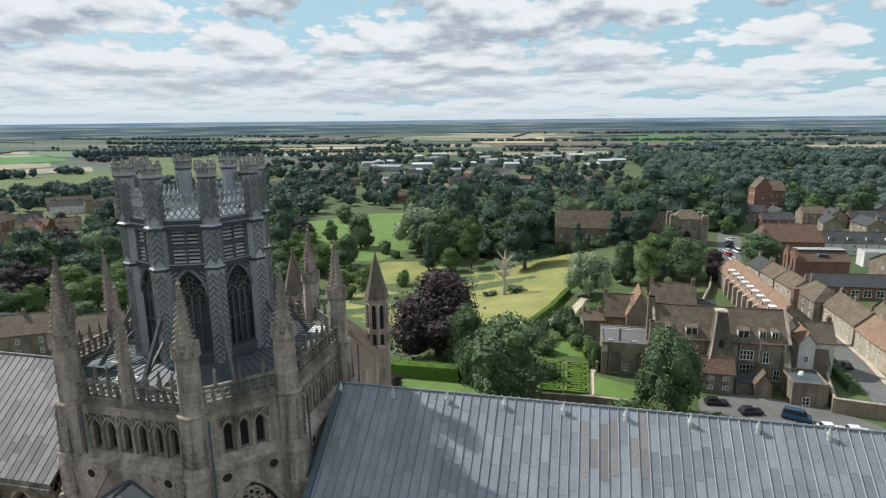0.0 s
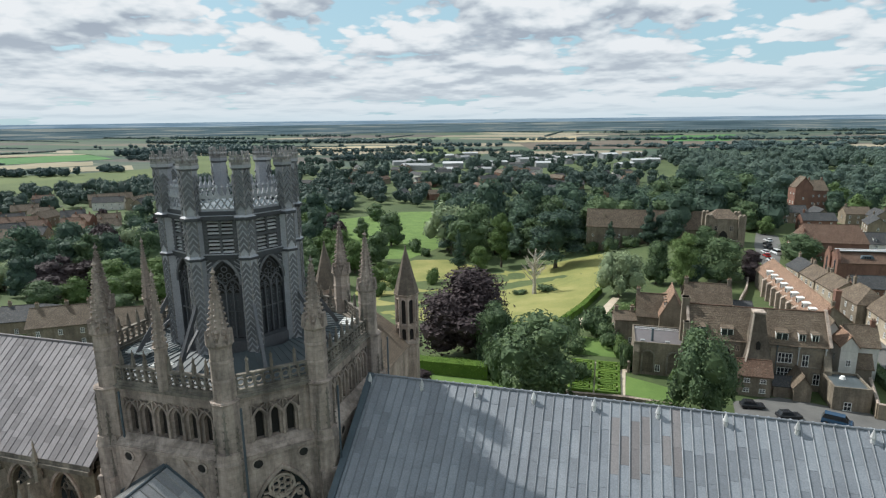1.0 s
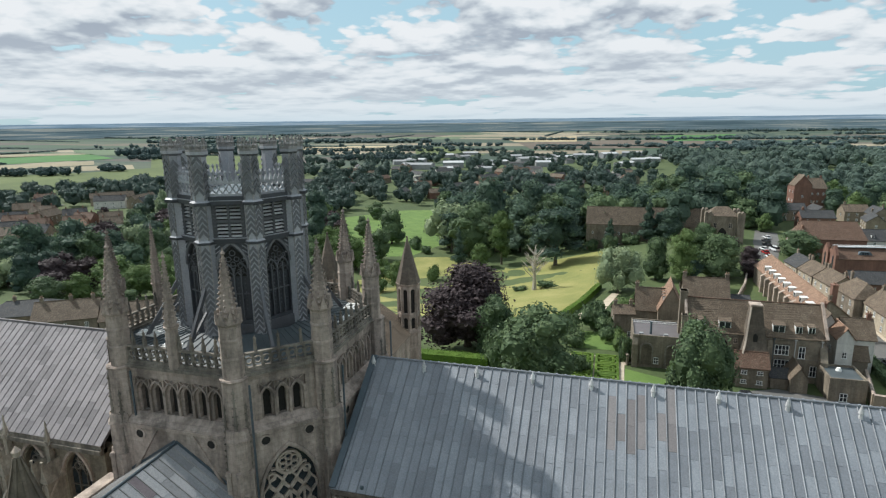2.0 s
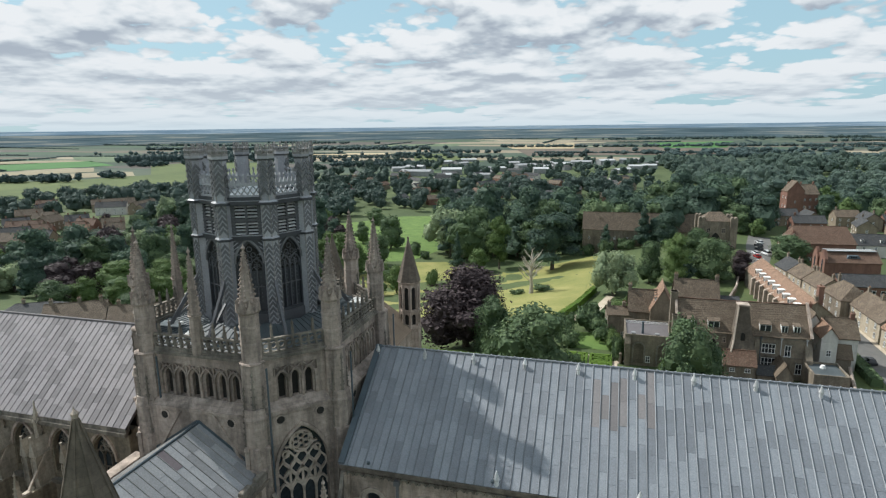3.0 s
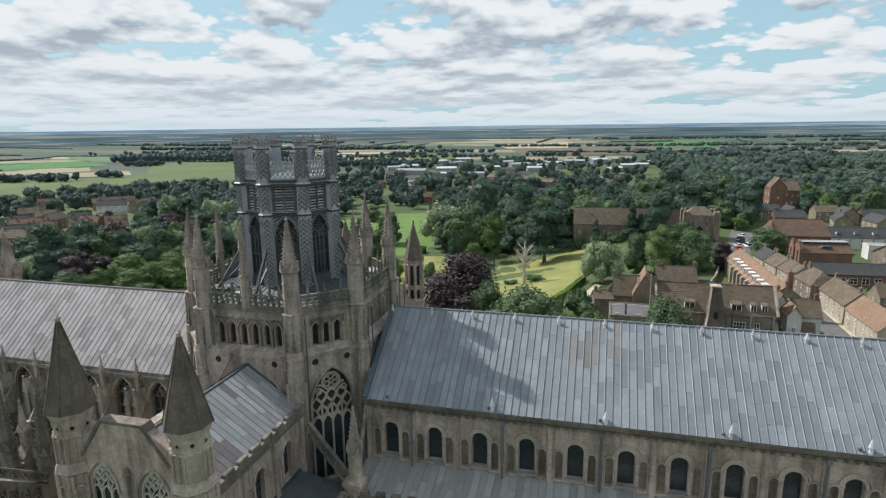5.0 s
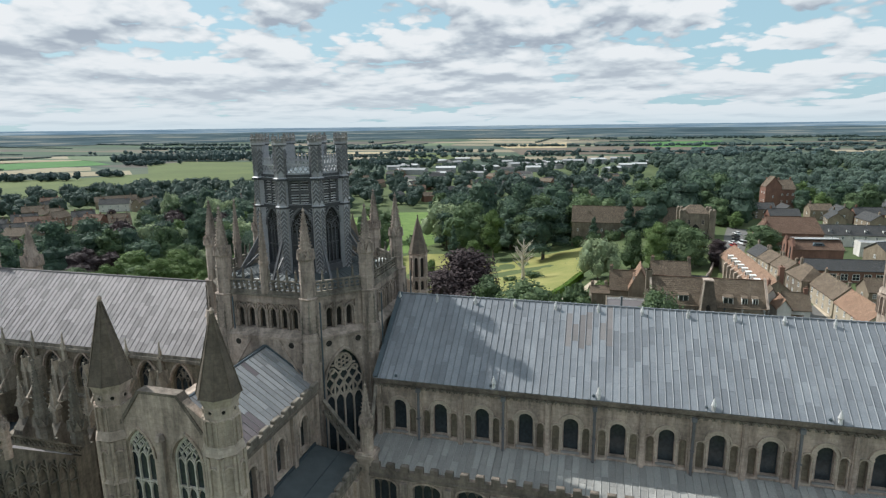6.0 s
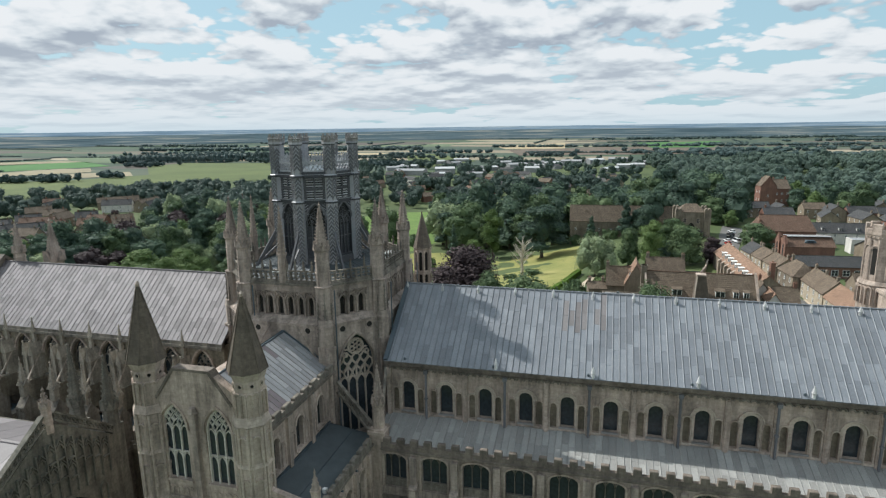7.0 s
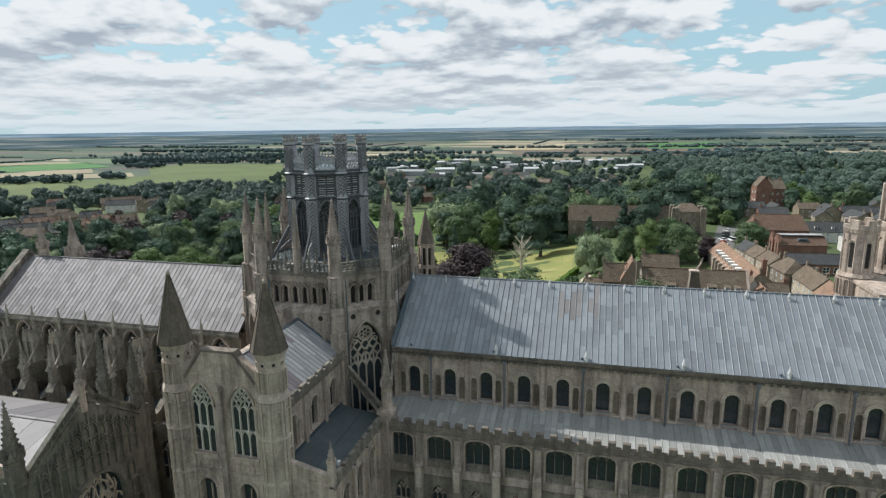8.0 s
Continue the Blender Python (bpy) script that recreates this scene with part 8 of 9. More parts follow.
def dormer(ob, u, yf, eave, k, roof, w=1.1, h=1.15, back=0.9, face=WHITE_PAINT):
    y0 = yf + back
    z0 = eave + back * k + 0.05
    dep = (h + 0.3) / k
    b = Build()
    b.box(u - w / 2, u + w / 2, y0, y0 + dep, z0 - 0.2, z0 + h)
    dm = part("dormer", b, face, ob)
    m = wall_at(0, y0, 0)
    b = Build(m)
    b.box(u - w / 2 + 0.12, u - 0.06, -0.025, 0.02, z0 + 0.12, z0 + h - 0.12)
    b.box(u + 0.06, u + w / 2 - 0.12, -0.025, 0.02, z0 + 0.12, z0 + h - 0.12)
    part("pane", b, PANE, dm)
    b = Build()
    b.add([(u - w / 2 - 0.1, y0 - 0.12, z0 + h), (u + w / 2 + 0.1, y0 - 0.12, z0 + h), (u + w / 2 + 0.1, y0 + dep + 0.4, z0 + h + 0.4), (u - w / 2 - 0.1, y0 + dep + 0.4, z0 + h + 0.4), (u - w / 2 - 0.1, y0 - 0.12, z0 + h + 0.1), (u + w / 2 + 0.1, y0 - 0.12, z0 + h + 0.1), (u + w / 2 + 0.1, y0 + dep + 0.4, z0 + h + 0.5), (u - w / 2 - 0.1, y0 + dep + 0.4, z0 + h + 0.5)],
          [(3, 2, 1, 0), (4, 5, 6, 7), (0, 1, 5, 4), (1, 2, 6, 5), (3, 0, 4, 7)])
    part("cap", b, roof, dm)


def palace():
    pl = thing("old_palace", 62, 84.5, 0, label="old stone palace range with mossy brown tiled roof and white dormers", category="palace")
    o = Matrix.Translation((-62, -84.5, 0))
    x0, x1, yf, ym, yb, ev, rg = 49.4, 75.2, 79.5, 84.5, 89.5, 9.6, 15.1
    b = Build(o)
    b.box(x0, x1, yf, yb, -1.5, ev)
    b.add([(x0, yf, ev), (x0, yb, ev), (x0, ym, rg), (x1, yf, ev), (x1, yb, ev), (x1, ym, rg)], [(0, 2, 1), (3, 4, 5)])
    part("wall", b, RUBBLE, pl)
    k = (rg - ev) / (ym - yf)
    rng = random.Random(31)
    for ya, sgn in ((yf - 0.35, 1), (yb + 0.35, -1)):
        r = Build(o)
        n = 40
        # a sagging old slope laid in courses that step over one another
        rows = 15
        for j in range(rows):
            t0, t1 = j / rows, (j + 1) / rows
            pts = []
            for t, lift in ((t0, 0.11), (t1, 0.07)):
                for i in range(n + 1):
                    x = x0 + (x1 - x0) * i / n
                    sag = 0.10 * math.sin(i * 0.55 + j * 0.3) - 0.14 * math.sin(math.pi * i / n)
                    pts.append((x, ya + (ym - ya) * t, ev - 0.35 * k + (rg - ev + 0.35 * k) * t + lift + sag * math.sin(math.pi * (0.15 + 0.85 * t)) + rng.uniform(-0.012, 0.012)))
            f = [(i, i + 1, n + 2 + i, n + 1 + i) for i in range(n)]
            r.add(pts, f if sgn > 0 else [q[::-1] for q in f])
            low = [(p[0], p[1], p[2] - 0.05) for p in pts[:n + 1]]
            f = [(i, i + 1, n + 2 + i, n + 1 + i) for i in range(n)]
            r.add(low + pts[:n + 1], f if sgn > 0 else [q[::-1] for q in f])
        part("roof", r, TILE_BROWN, pl, "mossy brown clay tiles", kind="stuff")
    c = Build(o)
    c.tube([(x0 + (x1 - x0) * i / 12, ym, rg + 0.12 - 0.12 * math.sin(math.pi * i / 12) + 0.05 * math.sin(i * 2.1)) for i in range(13)], [0.17] * 13, 6)
    part("ridge_tiles", c, TILE_RED, pl)
    for x in (x0 - 0.1, x1):
        g = Build(o)
        g.beam((x, yf - 0.5, ev - 0.1), (x, ym, rg + 0.4), 0.5, 0.5)
        g.beam((x, yb + 0.5, ev - 0.1), (x, ym, rg + 0.4), 0.5, 0.5)
        part("gable_coping", g, STONE, pl)
    for q in ((48.2, 49.6, 83.6, 85.4, 16.6), (48.4, 49.4, 80.0, 81.2, 12.4)):
        chim = Build(o).box(q[0], q[1], q[2], q[3], 0, q[4])
        chim.box(q[0] - 0.12, q[1] + 0.12, q[2] - 0.12, q[3] + 0.12, q[4] - 0.3, q[4])
        part("chimney", chim, RUBBLE, pl)
    for x, w in ((52.2, 1.4), (56.7, 2.3), (66.7, 2.2), (70.3, 1.25), (72.6, 1.25)):
        dormer(pl, x - 62, yf - ym, ev - 0.15, k, TILE_BROWN, w, 1.5, 0.55)
    # great stack on the front
    b = Build(o)
    b.add([(59.3, 75.4, 0), (65.0, 75.4, 0), (65.0, 79.8, 0), (59.3, 79.8, 0), (59.6, 76.2, 5.6), (64.6, 76.2, 5.8), (64.6, 79.9, 7.0), (59.6, 79.9, 7.0), (60.3, 77.6, 8.6), (64.0, 77.6, 9.0), (64.0, 80.6, 10.0), (60.3, 80.6, 10.0), (60.6, 78.2, 12.1), (63.5, 78.2, 12.1), (63.5, 80.8, 12.1), (60.6, 80.8, 12.1), (60.9, 78.6, 15.7), (62.9, 78.6, 15.7), (62.9, 80.6, 15.7), (60.9, 80.6, 15.7)],
          [(a + i, a + (i + 1) % 4, a + 4 + (i + 1) % 4, a + 4 + i) for a in (0, 4, 8, 12) for i in range(4)] + [(16, 17, 18, 19)])
    part("chimney_breast", b, SPIRE_STONE, pl, "massive stepped stone chimney stack")
    part("stack_coping", Build(o).tub(60.75, 63.05, 78.4, 80.8, 15.7, 16.05, 0.08), STONE, pl)
    b = Build(o)
    for pq in (((57.0, 74.6, 4.6), (59.6, 76.1, 6.0)), ((59.6, 76.1, 6.0), (60.3, 77.5, 8.7)), ((60.3, 77.5, 8.7), (60.6, 78.1, 12.1)), ((60.6, 78.1, 12.1), (60.9, 78.5, 15.6))):
        b.beam(*pq, 0.32, 0.28)
    part("edge_coping", b, STONE_PALE, pl)
    m = o @ wall_at(0, 77.55, 0)
    arched = Build(m)
    arched.extrude(opening_line((62.0, 0.8, 8.6, 9.6, "point")), -0.06, 0.3)
    part("stack_opening", arched, DARK, pl, "dark pointed opening in the stack")
    m = o @ wall_at(0, yf, 0)
    for u, z, w, h, n in ((54.1, 7.0, 0.8, 1.1, 2), (58.8, 7.3, 0.7, 1.1, 2), (67.45, 5.7, 2.6, 2.0, 4), (71.1, 5.2, 1.2, 2.4, 2), (67.6, 2.5, 2.7, 2.1, 4), (73.4, 1.5, 1.2, 2.2, 2), (52.0, 4.4, 0.9, 1.3, 2), (53.4, 1.4, 0.9, 1.4, 2), (51.2, 7.2, 0.6, 0.9, 2)):
        window(pl, m, u, z, w, h, n, WHITE_PAINT if u > 60 else STONE_PALE)
        hood = Build(m)
        hood.box(u - w / 2 - 0.22, u + w / 2 + 0.22, -0.2, 0.02, z + h + 0.06, z + h + 0.2)
        part("hood_mould", hood, STONE_DARK, pl)
    b = Build(m)
    b.ribbon(arch(56.7, 1.7, 6.7, "point"), 0.25, -0.14, 0.03)
    b.box(55.75, 56.0, -0.14, 0.03, 4.4, 6.7)
    b.box(57.4, 57.65, -0.14, 0.03, 4.4, 6.7)
    part("arch_surround", b, STONE, pl)
    part("arched_window", Build(m).extrude(opening_line((56.7, 1.4, 4.6, 6.7, "point")), -0.03, 0.02), DARK, pl)
    for u in (55.4, 65.9, 69.8, 74.5):
        b = Build(m)
        b.box(u - 0.08, u + 0.08, -0.22, 0, 0, ev - 0.3)
        b.box(u - 0.2, u + 0.2, -0.3, 0, ev - 0.75, ev - 0.4)
        part("drainpipe", b, LEAD_DARK if u < 69 else LEAD_SLAT, pl)
    for u, w, d, z in ((74.8, 1.3, 1.6, 8.2), (65.2, 0.9, 0.9, 8.6), (50.2, 1.0, 1.0, 7.6)):
        b = Build(m)
        b.box(u - w / 2, u + w / 2, -d, 0.02, -0.5, z - 3)
        b.add([(u - w / 2, -d, z - 3), (u + w / 2, -d, z - 3), (u + w / 2, 0, z), (u - w / 2, 0, z), (u - w / 2, 0, z - 3), (u + w / 2, 0, z - 3)], [(0, 1, 2, 3), (1, 5, 2), (0, 3, 4)])
        part("buttress", b, RUBBLE, pl)
    b = Build(m)
    b.box(x0, x1, -0.16, 0.02, 8.75, 8.95)
    b.box(65.7, x1, -0.14, 0.02, 4.9, 5.06)
    part("string_course", b, STONE_DARK, pl)
    for u, z, w in ((68.9, 1.6, 1.1), (63.5, 1.9, 1.3)):
        part("doorway", Build(m).extrude(opening_line((u, w, -0.2, z, "point")), -0.04, 0.02), DARK, pl)


palace()
house(61.3, 76.6, 5.8, 4.4, 4.4, 6.7, 0, RUBBLE, TILE_RED, "low stone annexe with red tiled roof against the old palace", "annexe", cols=2, rows=2, win=(1.1, 0.8), base=0)
house(69.6, 76.6, 5.4, 3.0, 3.0, 5.2, 90, RUBBLE, TILE_BROWN, "small stone porch with a steep gable", "porch", cols=0, base=0)
house(66.6, 77.2, 3.4, 4.0, 2.4, 3.6, 0, RUBBLE, SLATE, "low stone lean-to beside the old palace", "lean-to", cols=0, base=0)
house(54.0, 77.6, 3.6, 2.6, 5.4, 7.8, 90, RUBBLE, TILE_BROWN, "narrow stone gabled bay behind a birch", "porch", cols=0, base=0)


def flat_block(x0, x1, y0, y1, h, wall, roof, label, category, parapet=0.5, base=0.0, wins=()):
    ob = thing("building", (x0 + x1) / 2, (y0 + y1) / 2, base, 0, label, category)
    w, d = (x1 - x0) / 2, (y1 - y0) / 2
    part("wall", Build().box(-w, w, -d, d, -1.5, h), wall, ob)
    part("roof", Build().box(-w + 0.3, w - 0.3, -d + 0.3, d - 0.3, h - 0.02, h + 0.12), roof, ob)
    b = Build()
    for a in ((-w, w, -d, -d + 0.3), (-w, w, d - 0.3, d), (-w, -w + 0.3, -d + 0.3, d - 0.3), (w - 0.3, w, -d + 0.3, d - 0.3)):
        b.box(*a, h - 0.03, h + parapet)
    part("parapet", b, wall, ob)
    m = wall_at(0, -d, 0)
    for u, z, ww, hh in wins:
        window(ob, m, u, z, ww, hh, 2)
    return ob


flat_block(74.0, 80.3, 72.0, 79.2, 4.2, RUBBLE, ROOF_FELT, "low stone outbuilding with a flat dark roof", "outbuilding", wins=((-0.6, 0.2, 1.3, 1.6),))
tagged(part("roof_dome", Build(pose(77.0, 77.0, 0)).frustum(0, 0, 4.3, 4.9, 0.6, 0.35, 10), WHITE_PAINT), "small white domed roof light on a flat roof", "roof light")

wing = flat_block(38.8, 49.1, 80.0, 91.0, 6.8, RUBBLE, LEAD_WARM, "stone palace wing with a flat grey lead roof", "palace wing", 0.45, wins=((-0.2, 1.0, 1.0, 1.4),))
for u in (-2.2, 2.9):
    b = Build(wall_at(0, -5.5, 0))
    b.ribbon(arch(u, 2.5, 4.2, "round"), 0.3, -0.22, 0.03)
    for q in (-1.25, 1.25):
        b.box(u + q - 0.18, u + q + 0.18, -0.22, 0.03, 0.6, 4.2)
    rim = part("blind_arch", b, STONE_DARK, wing)
    # darker panel flush with the wall paints the shade inside the arch
    part("recess", Build(wall_at(0, -5.5, 0)).extrude(opening_line((u, 2.1, 0.6, 4.2, "round")), -0.03, 0.02), SPIRE_STONE, rim)
b = Build()
b.frustum(-1.4, -3.4, 6.8, 9.6, 0.28, 0.22, 6)
b.frustum(-1.4, -3.4, 9.5, 9.7, 0.34, 0.34, 6)
part("flue", b, LEAD_DARK, wing)
for x in (-5.2, 4.0):
    b = Build()
    b.box(x, x + 1.2, -6.1, -4.9, -0.5, 5.2)
    b.add([(x, -6.1, 5.2), (x + 1.2, -6.1, 5.2), (x + 1.2, -5.5, 6.6), (x, -5.5, 6.6), (x, -4.9, 5.2), (x + 1.2, -4.9, 5.2)], [(0, 1, 2, 3), (0, 3, 4), (1, 5, 2)])
    part("corner_buttress", b, RUBBLE, wing)
for x in (-3.4, 1.6):
    part("skylight", Build().tub(x - 0.45, x + 0.45, -5.0, -4.2, 6.9, 7.5), GREY_SHEET, wing, "small pale roof light")
for y in (-0.8, 0.4):
    part("roof_rail", Build().box(-4.8, 4.6, y + 4.2, y + 4.3, 7.0, 7.15), WHITE_PAINT, wing, "white roof edge rail")
house(43.4, 99.8, 6.8, 6.0, 7.8, 12.4, 0, RUBBLE, TILE_BROWN, "stone garden house with brown tiled roof", "house", (-0.95,), cols=2, rows=1)
house(47.8, 98.2, 9.0, 5.6, 9.0, 14.4, -92, HOUSE_STONE, TILE_PINK, "buff gabled house with a row of white dormers", "house", (), cols=0, dormers=4)
house(37.2, 99.0, 5.0, 5.0, 6.6, 8.0, 8, RUBBLE, TILE_BROWN, "low stone outbuilding with a tiled roof", "outbuilding", (-0.8, 0.7), cols=2, rows=1)
house(56.0, 103.5, 10.0, 7.4, 10.2, 14.6, 0, RUBBLE, TILE_BROWN, "stone rear range with brown tiled roof", "house", (-0.95, 0.95), cols=3, rows=2)
house(63.4, 104.0, 5.0, 6.0, 9.4, 10.6, 0, RUBBLE, SLATE, "slate-roofed stone rear annexe", "annexe", (), cols=1)
house(84.0, 91.0, 5.6, 6.4, 7.4, 10.8, 0, RENDER_WHITE, TILE_BROWN, "white rendered cottage with brown tiled roof", "cottage", (0.8,), cols=2, rows=2)
house(79.4, 85.0, 6.0, 3.0, 9.2, 11.2, 90, RENDER_WHITE, TILE_PINK, "narrow white rendered gabled wing", "cottage", (), cols=1, rows=2)
house(78.0, 90.5, 6.0, 5.0, 8.6, 12.4, 90, RENDER_WHITE, TILE_BROWN, "white gabled house behind the old palace", "house", (0.3,), cols=1, rows=2)
house(82.4, 84.6, 3.4, 3.4, 4.6, 6.8, 0, RUBBLE, TILE_BROWN, "small stone annexe below a white cottage", "annexe", (), cols=1, rows=1)


def long_range():
    """The long street range: pale red roof, dormers and buttressed gables along one side."""
    ob = house(84.3, 134.0, 50.0, 9.0, 5.6, 9.2, 91.5, RUBBLE, TILE_PINK, "long stone street range with pale red tiled roof", "school range", (-0.98,), cols=0)
    k = (9.2 - 5.6) / 4
    for i in range(9):
        u = -21.5 + i * 4.6
        d = Build()
        d.box(u - 0.8, u + 0.8, 1.8, 3.9, 5.4, 7.5)
        dm = part("dormer", d, WHITE_PAINT, ob)
        d = Build()
        d.box(u - 0.55, u + 0.55, 3.88, 3.93, 6.2, 7.3)
        part("pane", d, PANE, dm)
        d = Build()
        d.box(u - 0.9, u + 0.9, 1.4, 4.0, 7.5, 7.62)
        part("cap", d, WHITE_PAINT, dm)
        if i < 8:
            d = Build()
            d.box(u + 1.8, u + 2.8, 3.9, 5.6, 0, 5.2)
            d.add([(u + 1.8, 5.6, 5.2), (u + 2.8, 5.6, 5.2), (u + 2.8, 3.9, 6.2), (u + 1.8, 3.9, 6.2)], [(0, 1, 2, 3)])
            part("buttress", d, STONE, ob)
    chimney(ob, -23.5, -1.0, 7.5, 13.0, 1.5, 1.2)


long_range()
for k, (x, y, w, wall, roof) in enumerate(((94.0, 162.5, 9.0, CREAM_STONE, SLATE), (95.4, 152.5, 9.5, CREAM_STONE, TILE_BROWN), (96.9, 142.0, 11.0, CREAM_STONE, TILE_BROWN))):
    house(x, y, w, 7.5, 5.8, 8.6, 98 - k, wall, roof, "buff stone terrace house with two storeys", "house", (-0.92, 0.92), cols=3, rows=2, group="street terrace")
house(99.0, 130.5, 11.5, 8.0, 5.8, 9.2, 96, RUBBLE, TILE_BROWN, "large dark-roofed stone house at the street corner", "house", (0.9,), cols=3, hip=0.7)
house(101.8, 116.0, 17.0, 7.4, 5.2, 8.7, 92, CREAM_STONE, TILE_BROWN, "sunlit buff stone house with brown tiled roof", "house", (-0.9, 0.0, 0.9), cols=4, rows=2)
house(101.9, 96.5, 18.0, 7.4, 5.0, 8.5, 91, CREAM_STONE, TILE_PINK, "sunlit buff stone house with pinkish tiled roof", "house", (-0.9,), cols=4, rows=2)
house(118.0, 104.0, 10.0, 8.0, 5.0, 8.2, 20, HOUSE_STONE, TILE_BROWN, "buff stone house behind the street", "house", (0.8,))
house(115.0, 122.0, 9.0, 7.0, 5.0, 8.2, 5, HOUSE_STONE, TILE_BROWN, "buff house with tiled roof behind the street", "house", (0.8,))


def red_hall():
    ob = house(114.5, 177.0, 17.0, 9.5, 6.2, 9.6, 6, BRICK, TILE_RED, "modern red brick hall with gabled front and flat white ridge", "school hall", (), cols=0, hip=0.0)
    b = Build()
    b.box(-7.6, 8.2, -1.6, 1.6, 9.5, 9.75)
    part("ridge_deck", b, WHITE_SHEET, ob)
    for y in (-3.0, 2.6):
        g = Build(wall_at(-8.5, y, -90))
        g.extrude([(-1.9, -1.0), (1.9, -1.0), (1.9, 7.4), (0, 10.4), (-1.9, 7.4)], -0.6, 0.3)
        gb = part("gable_bay", g, BRICK, ob)
        g = Build(wall_at(-8.5, y, -90))
        g.extrude(opening_line((0, 1.0, 1.0, 6.2, "point")), -0.64, -0.58)
        part("tall_window", g, PANE, gb)
    d = Build()
    d.extrude([(-1.8, 7.4), (2.6, 7.4), (1.9, 8.4), (-1.1, 8.4)], -3.4, -1.0)
    dm = part("dormer", d, LEAD_DARK, ob)
    d = Build()
    for u in (-0.3, 0.4, 1.1):
        d.box(u - 0.25, u + 0.25, -3.44, -3.38, 7.55, 8.2)
    part("pane", d, PANE, dm)


red_hall()
house(114.0, 206.0, 22.0, 13.0, 7.5, 13.2, 2, BRICK, TILE_RED, "large brick hall with steep dark roof", "school hall", (), cols=5, rows=1, hip=0.25)
house(104.5, 206.0, 9.0, 7.0, 7.0, 10.5, 88, BRICK, TILE_BROWN, "tall brick house with gabled roof at the street", "house", (-0.7, 0.7), cols=2, rows=3)
house(124.0, 153.5, 42.0, 8.0, 4.0, 6.8, 4, BRICK, SLATE, "long low shed with dark roof and open bays", "shed", (), cols=12, rows=1, win=(2.2, 2.0))
house(142.0, 180.0, 16.0, 10.0, 6.0, 9.0, 25, HOUSE_STONE, SLATE, "grey slate-roofed school building", "school building", (0.6,), cols=4)
flat_block(136.0, 160.0, 193.0, 199.0, 5.5, RENDER_WHITE, GREY_SHEET, "long pale flat-roofed school building", "school building", 0.3)
house(139.0, 218.0, 34.0, 9.0, 5.0, 8.6, 2, RENDER_WHITE, SLATE, "long pale school range with slate roof and dormers", "school building", (), cols=8, dormers=5)
house(170.0, 190.0, 20.0, 10.0, 7.0, 10.0, 88, BRICK, TILE_BROWN, "brick house with brown tiled roof", "house", (0.7, -0.7), cols=4)
house(158.0, 168.0, 13.0, 9.0, 6.0, 9.5, 5, HOUSE_STONE, SLATE, "slate-roofed buff stone house", "house", (0.8, -0.8), cols=3)


def gatehouse():
    gh = thing("gatehouse", 80, 228, land(80, 228), label="great medieval stone gatehouse with corner turrets", category="gatehouse")
    part("wall", Build().box(-6, 6, -5, 5, -1.5, 11.5), RUBBLE, gh)
    b = Build()
    b.add([(-6.2, -5.2, 11.5), (6.2, -5.2, 11.5), (6.2, 5.2, 11.5), (-6.2, 5.2, 11.5), (-2.5, 0, 15.0), (2.5, 0, 15.0)], [(0, 1, 5, 4), (1, 2, 5), (2, 3, 4, 5), (3, 0, 4), (3, 2, 1, 0)])
    part("roof", b, TILE_BROWN, gh)
    for x, y in ((-6, -5), (6.8, -5), (-6, 5), (6.8, 5)):
        b = Build()
        b.box(x - 1.4, x + 1.4, y - 1.4, y + 1.4, -1.5, 12.4)
        battlements(b, x - 1.4, x + 1.4, y - 1.4, y + 1.4, 12.4, 13.4, 0.7, 0.5)
        part("turret", b, RUBBLE, gh)
    m = wall_at(0, -5, 0)
    for u in (-3, 3):
        window(gh, m, u, 6.5, 1.3, 2.0, 2, STONE_PALE)
    b = Build(m)
    b.extrude(opening_line((0, 3.6, -0.5, 3.4, "point")), -0.04, 0.03)
    part("gateway", b, DARK, gh)


gatehouse()
house(50.0, 246.0, 54.0, 10.0, 11.3, 18.8, 1, RUBBLE, TILE_BROWN, "very long medieval barn with brown tiled roof", "barn", (), cols=9, rows=2, base=-8.0)
house(52.0, 252.0, 14.0, 7.0, 9.0, 13.5, 2, RENDER_WHITE, GREY_SHEET, "pale roofed school building behind the barn", "school building", (), cols=0, base=-5.0)
house(141.0, 330.0, 15.0, 13.0, 13.0, 18.0, 10, BRICK, TILE_BROWN, "tall red brick mansion with gables and chimneys", "mansion", (-0.9, 0.0, 0.9), cols=5, rows=3)
house(136.0, 324.0, 7.0, 9.0, 15.0, 20.5, 98, BRICK, TILE_BROWN, "red brick gabled wing of the mansion", "mansion wing", (), cols=2, rows=3)
TOWN_RNG = random.Random(41)
for x, y in ((112, 298), (124, 292), (134, 286), (152, 292), (160, 285), (172, 284), (166, 262), (180, 265), (190, 296), (200, 330), (186, 345), (214, 350), (228, 372), (204, 300), (222, 312), (240, 340), (258, 380), (246, 410), (270, 430), (178, 238), (196, 246), (214, 268), (150, 262), (128, 268)):
    wall, roof = TOWN_RNG.choice(((HOUSE_STONE, SLATE), (HOUSE_STONE, TILE_BROWN), (BRICK, SLATE), (RENDER_WHITE, SLATE), (HOUSE_STONE, SLATE)))
    house(x, y, TOWN_RNG.uniform(10, 15), TOWN_RNG.uniform(7.5, 9), 5.6, 8.6, TOWN_RNG.choice((5, 95, 20, 80)), wall, roof, "detached two-storey house in a leafy street", "house", (TOWN_RNG.choice((-0.8, 0.8)),), cols=3, group="town houses")
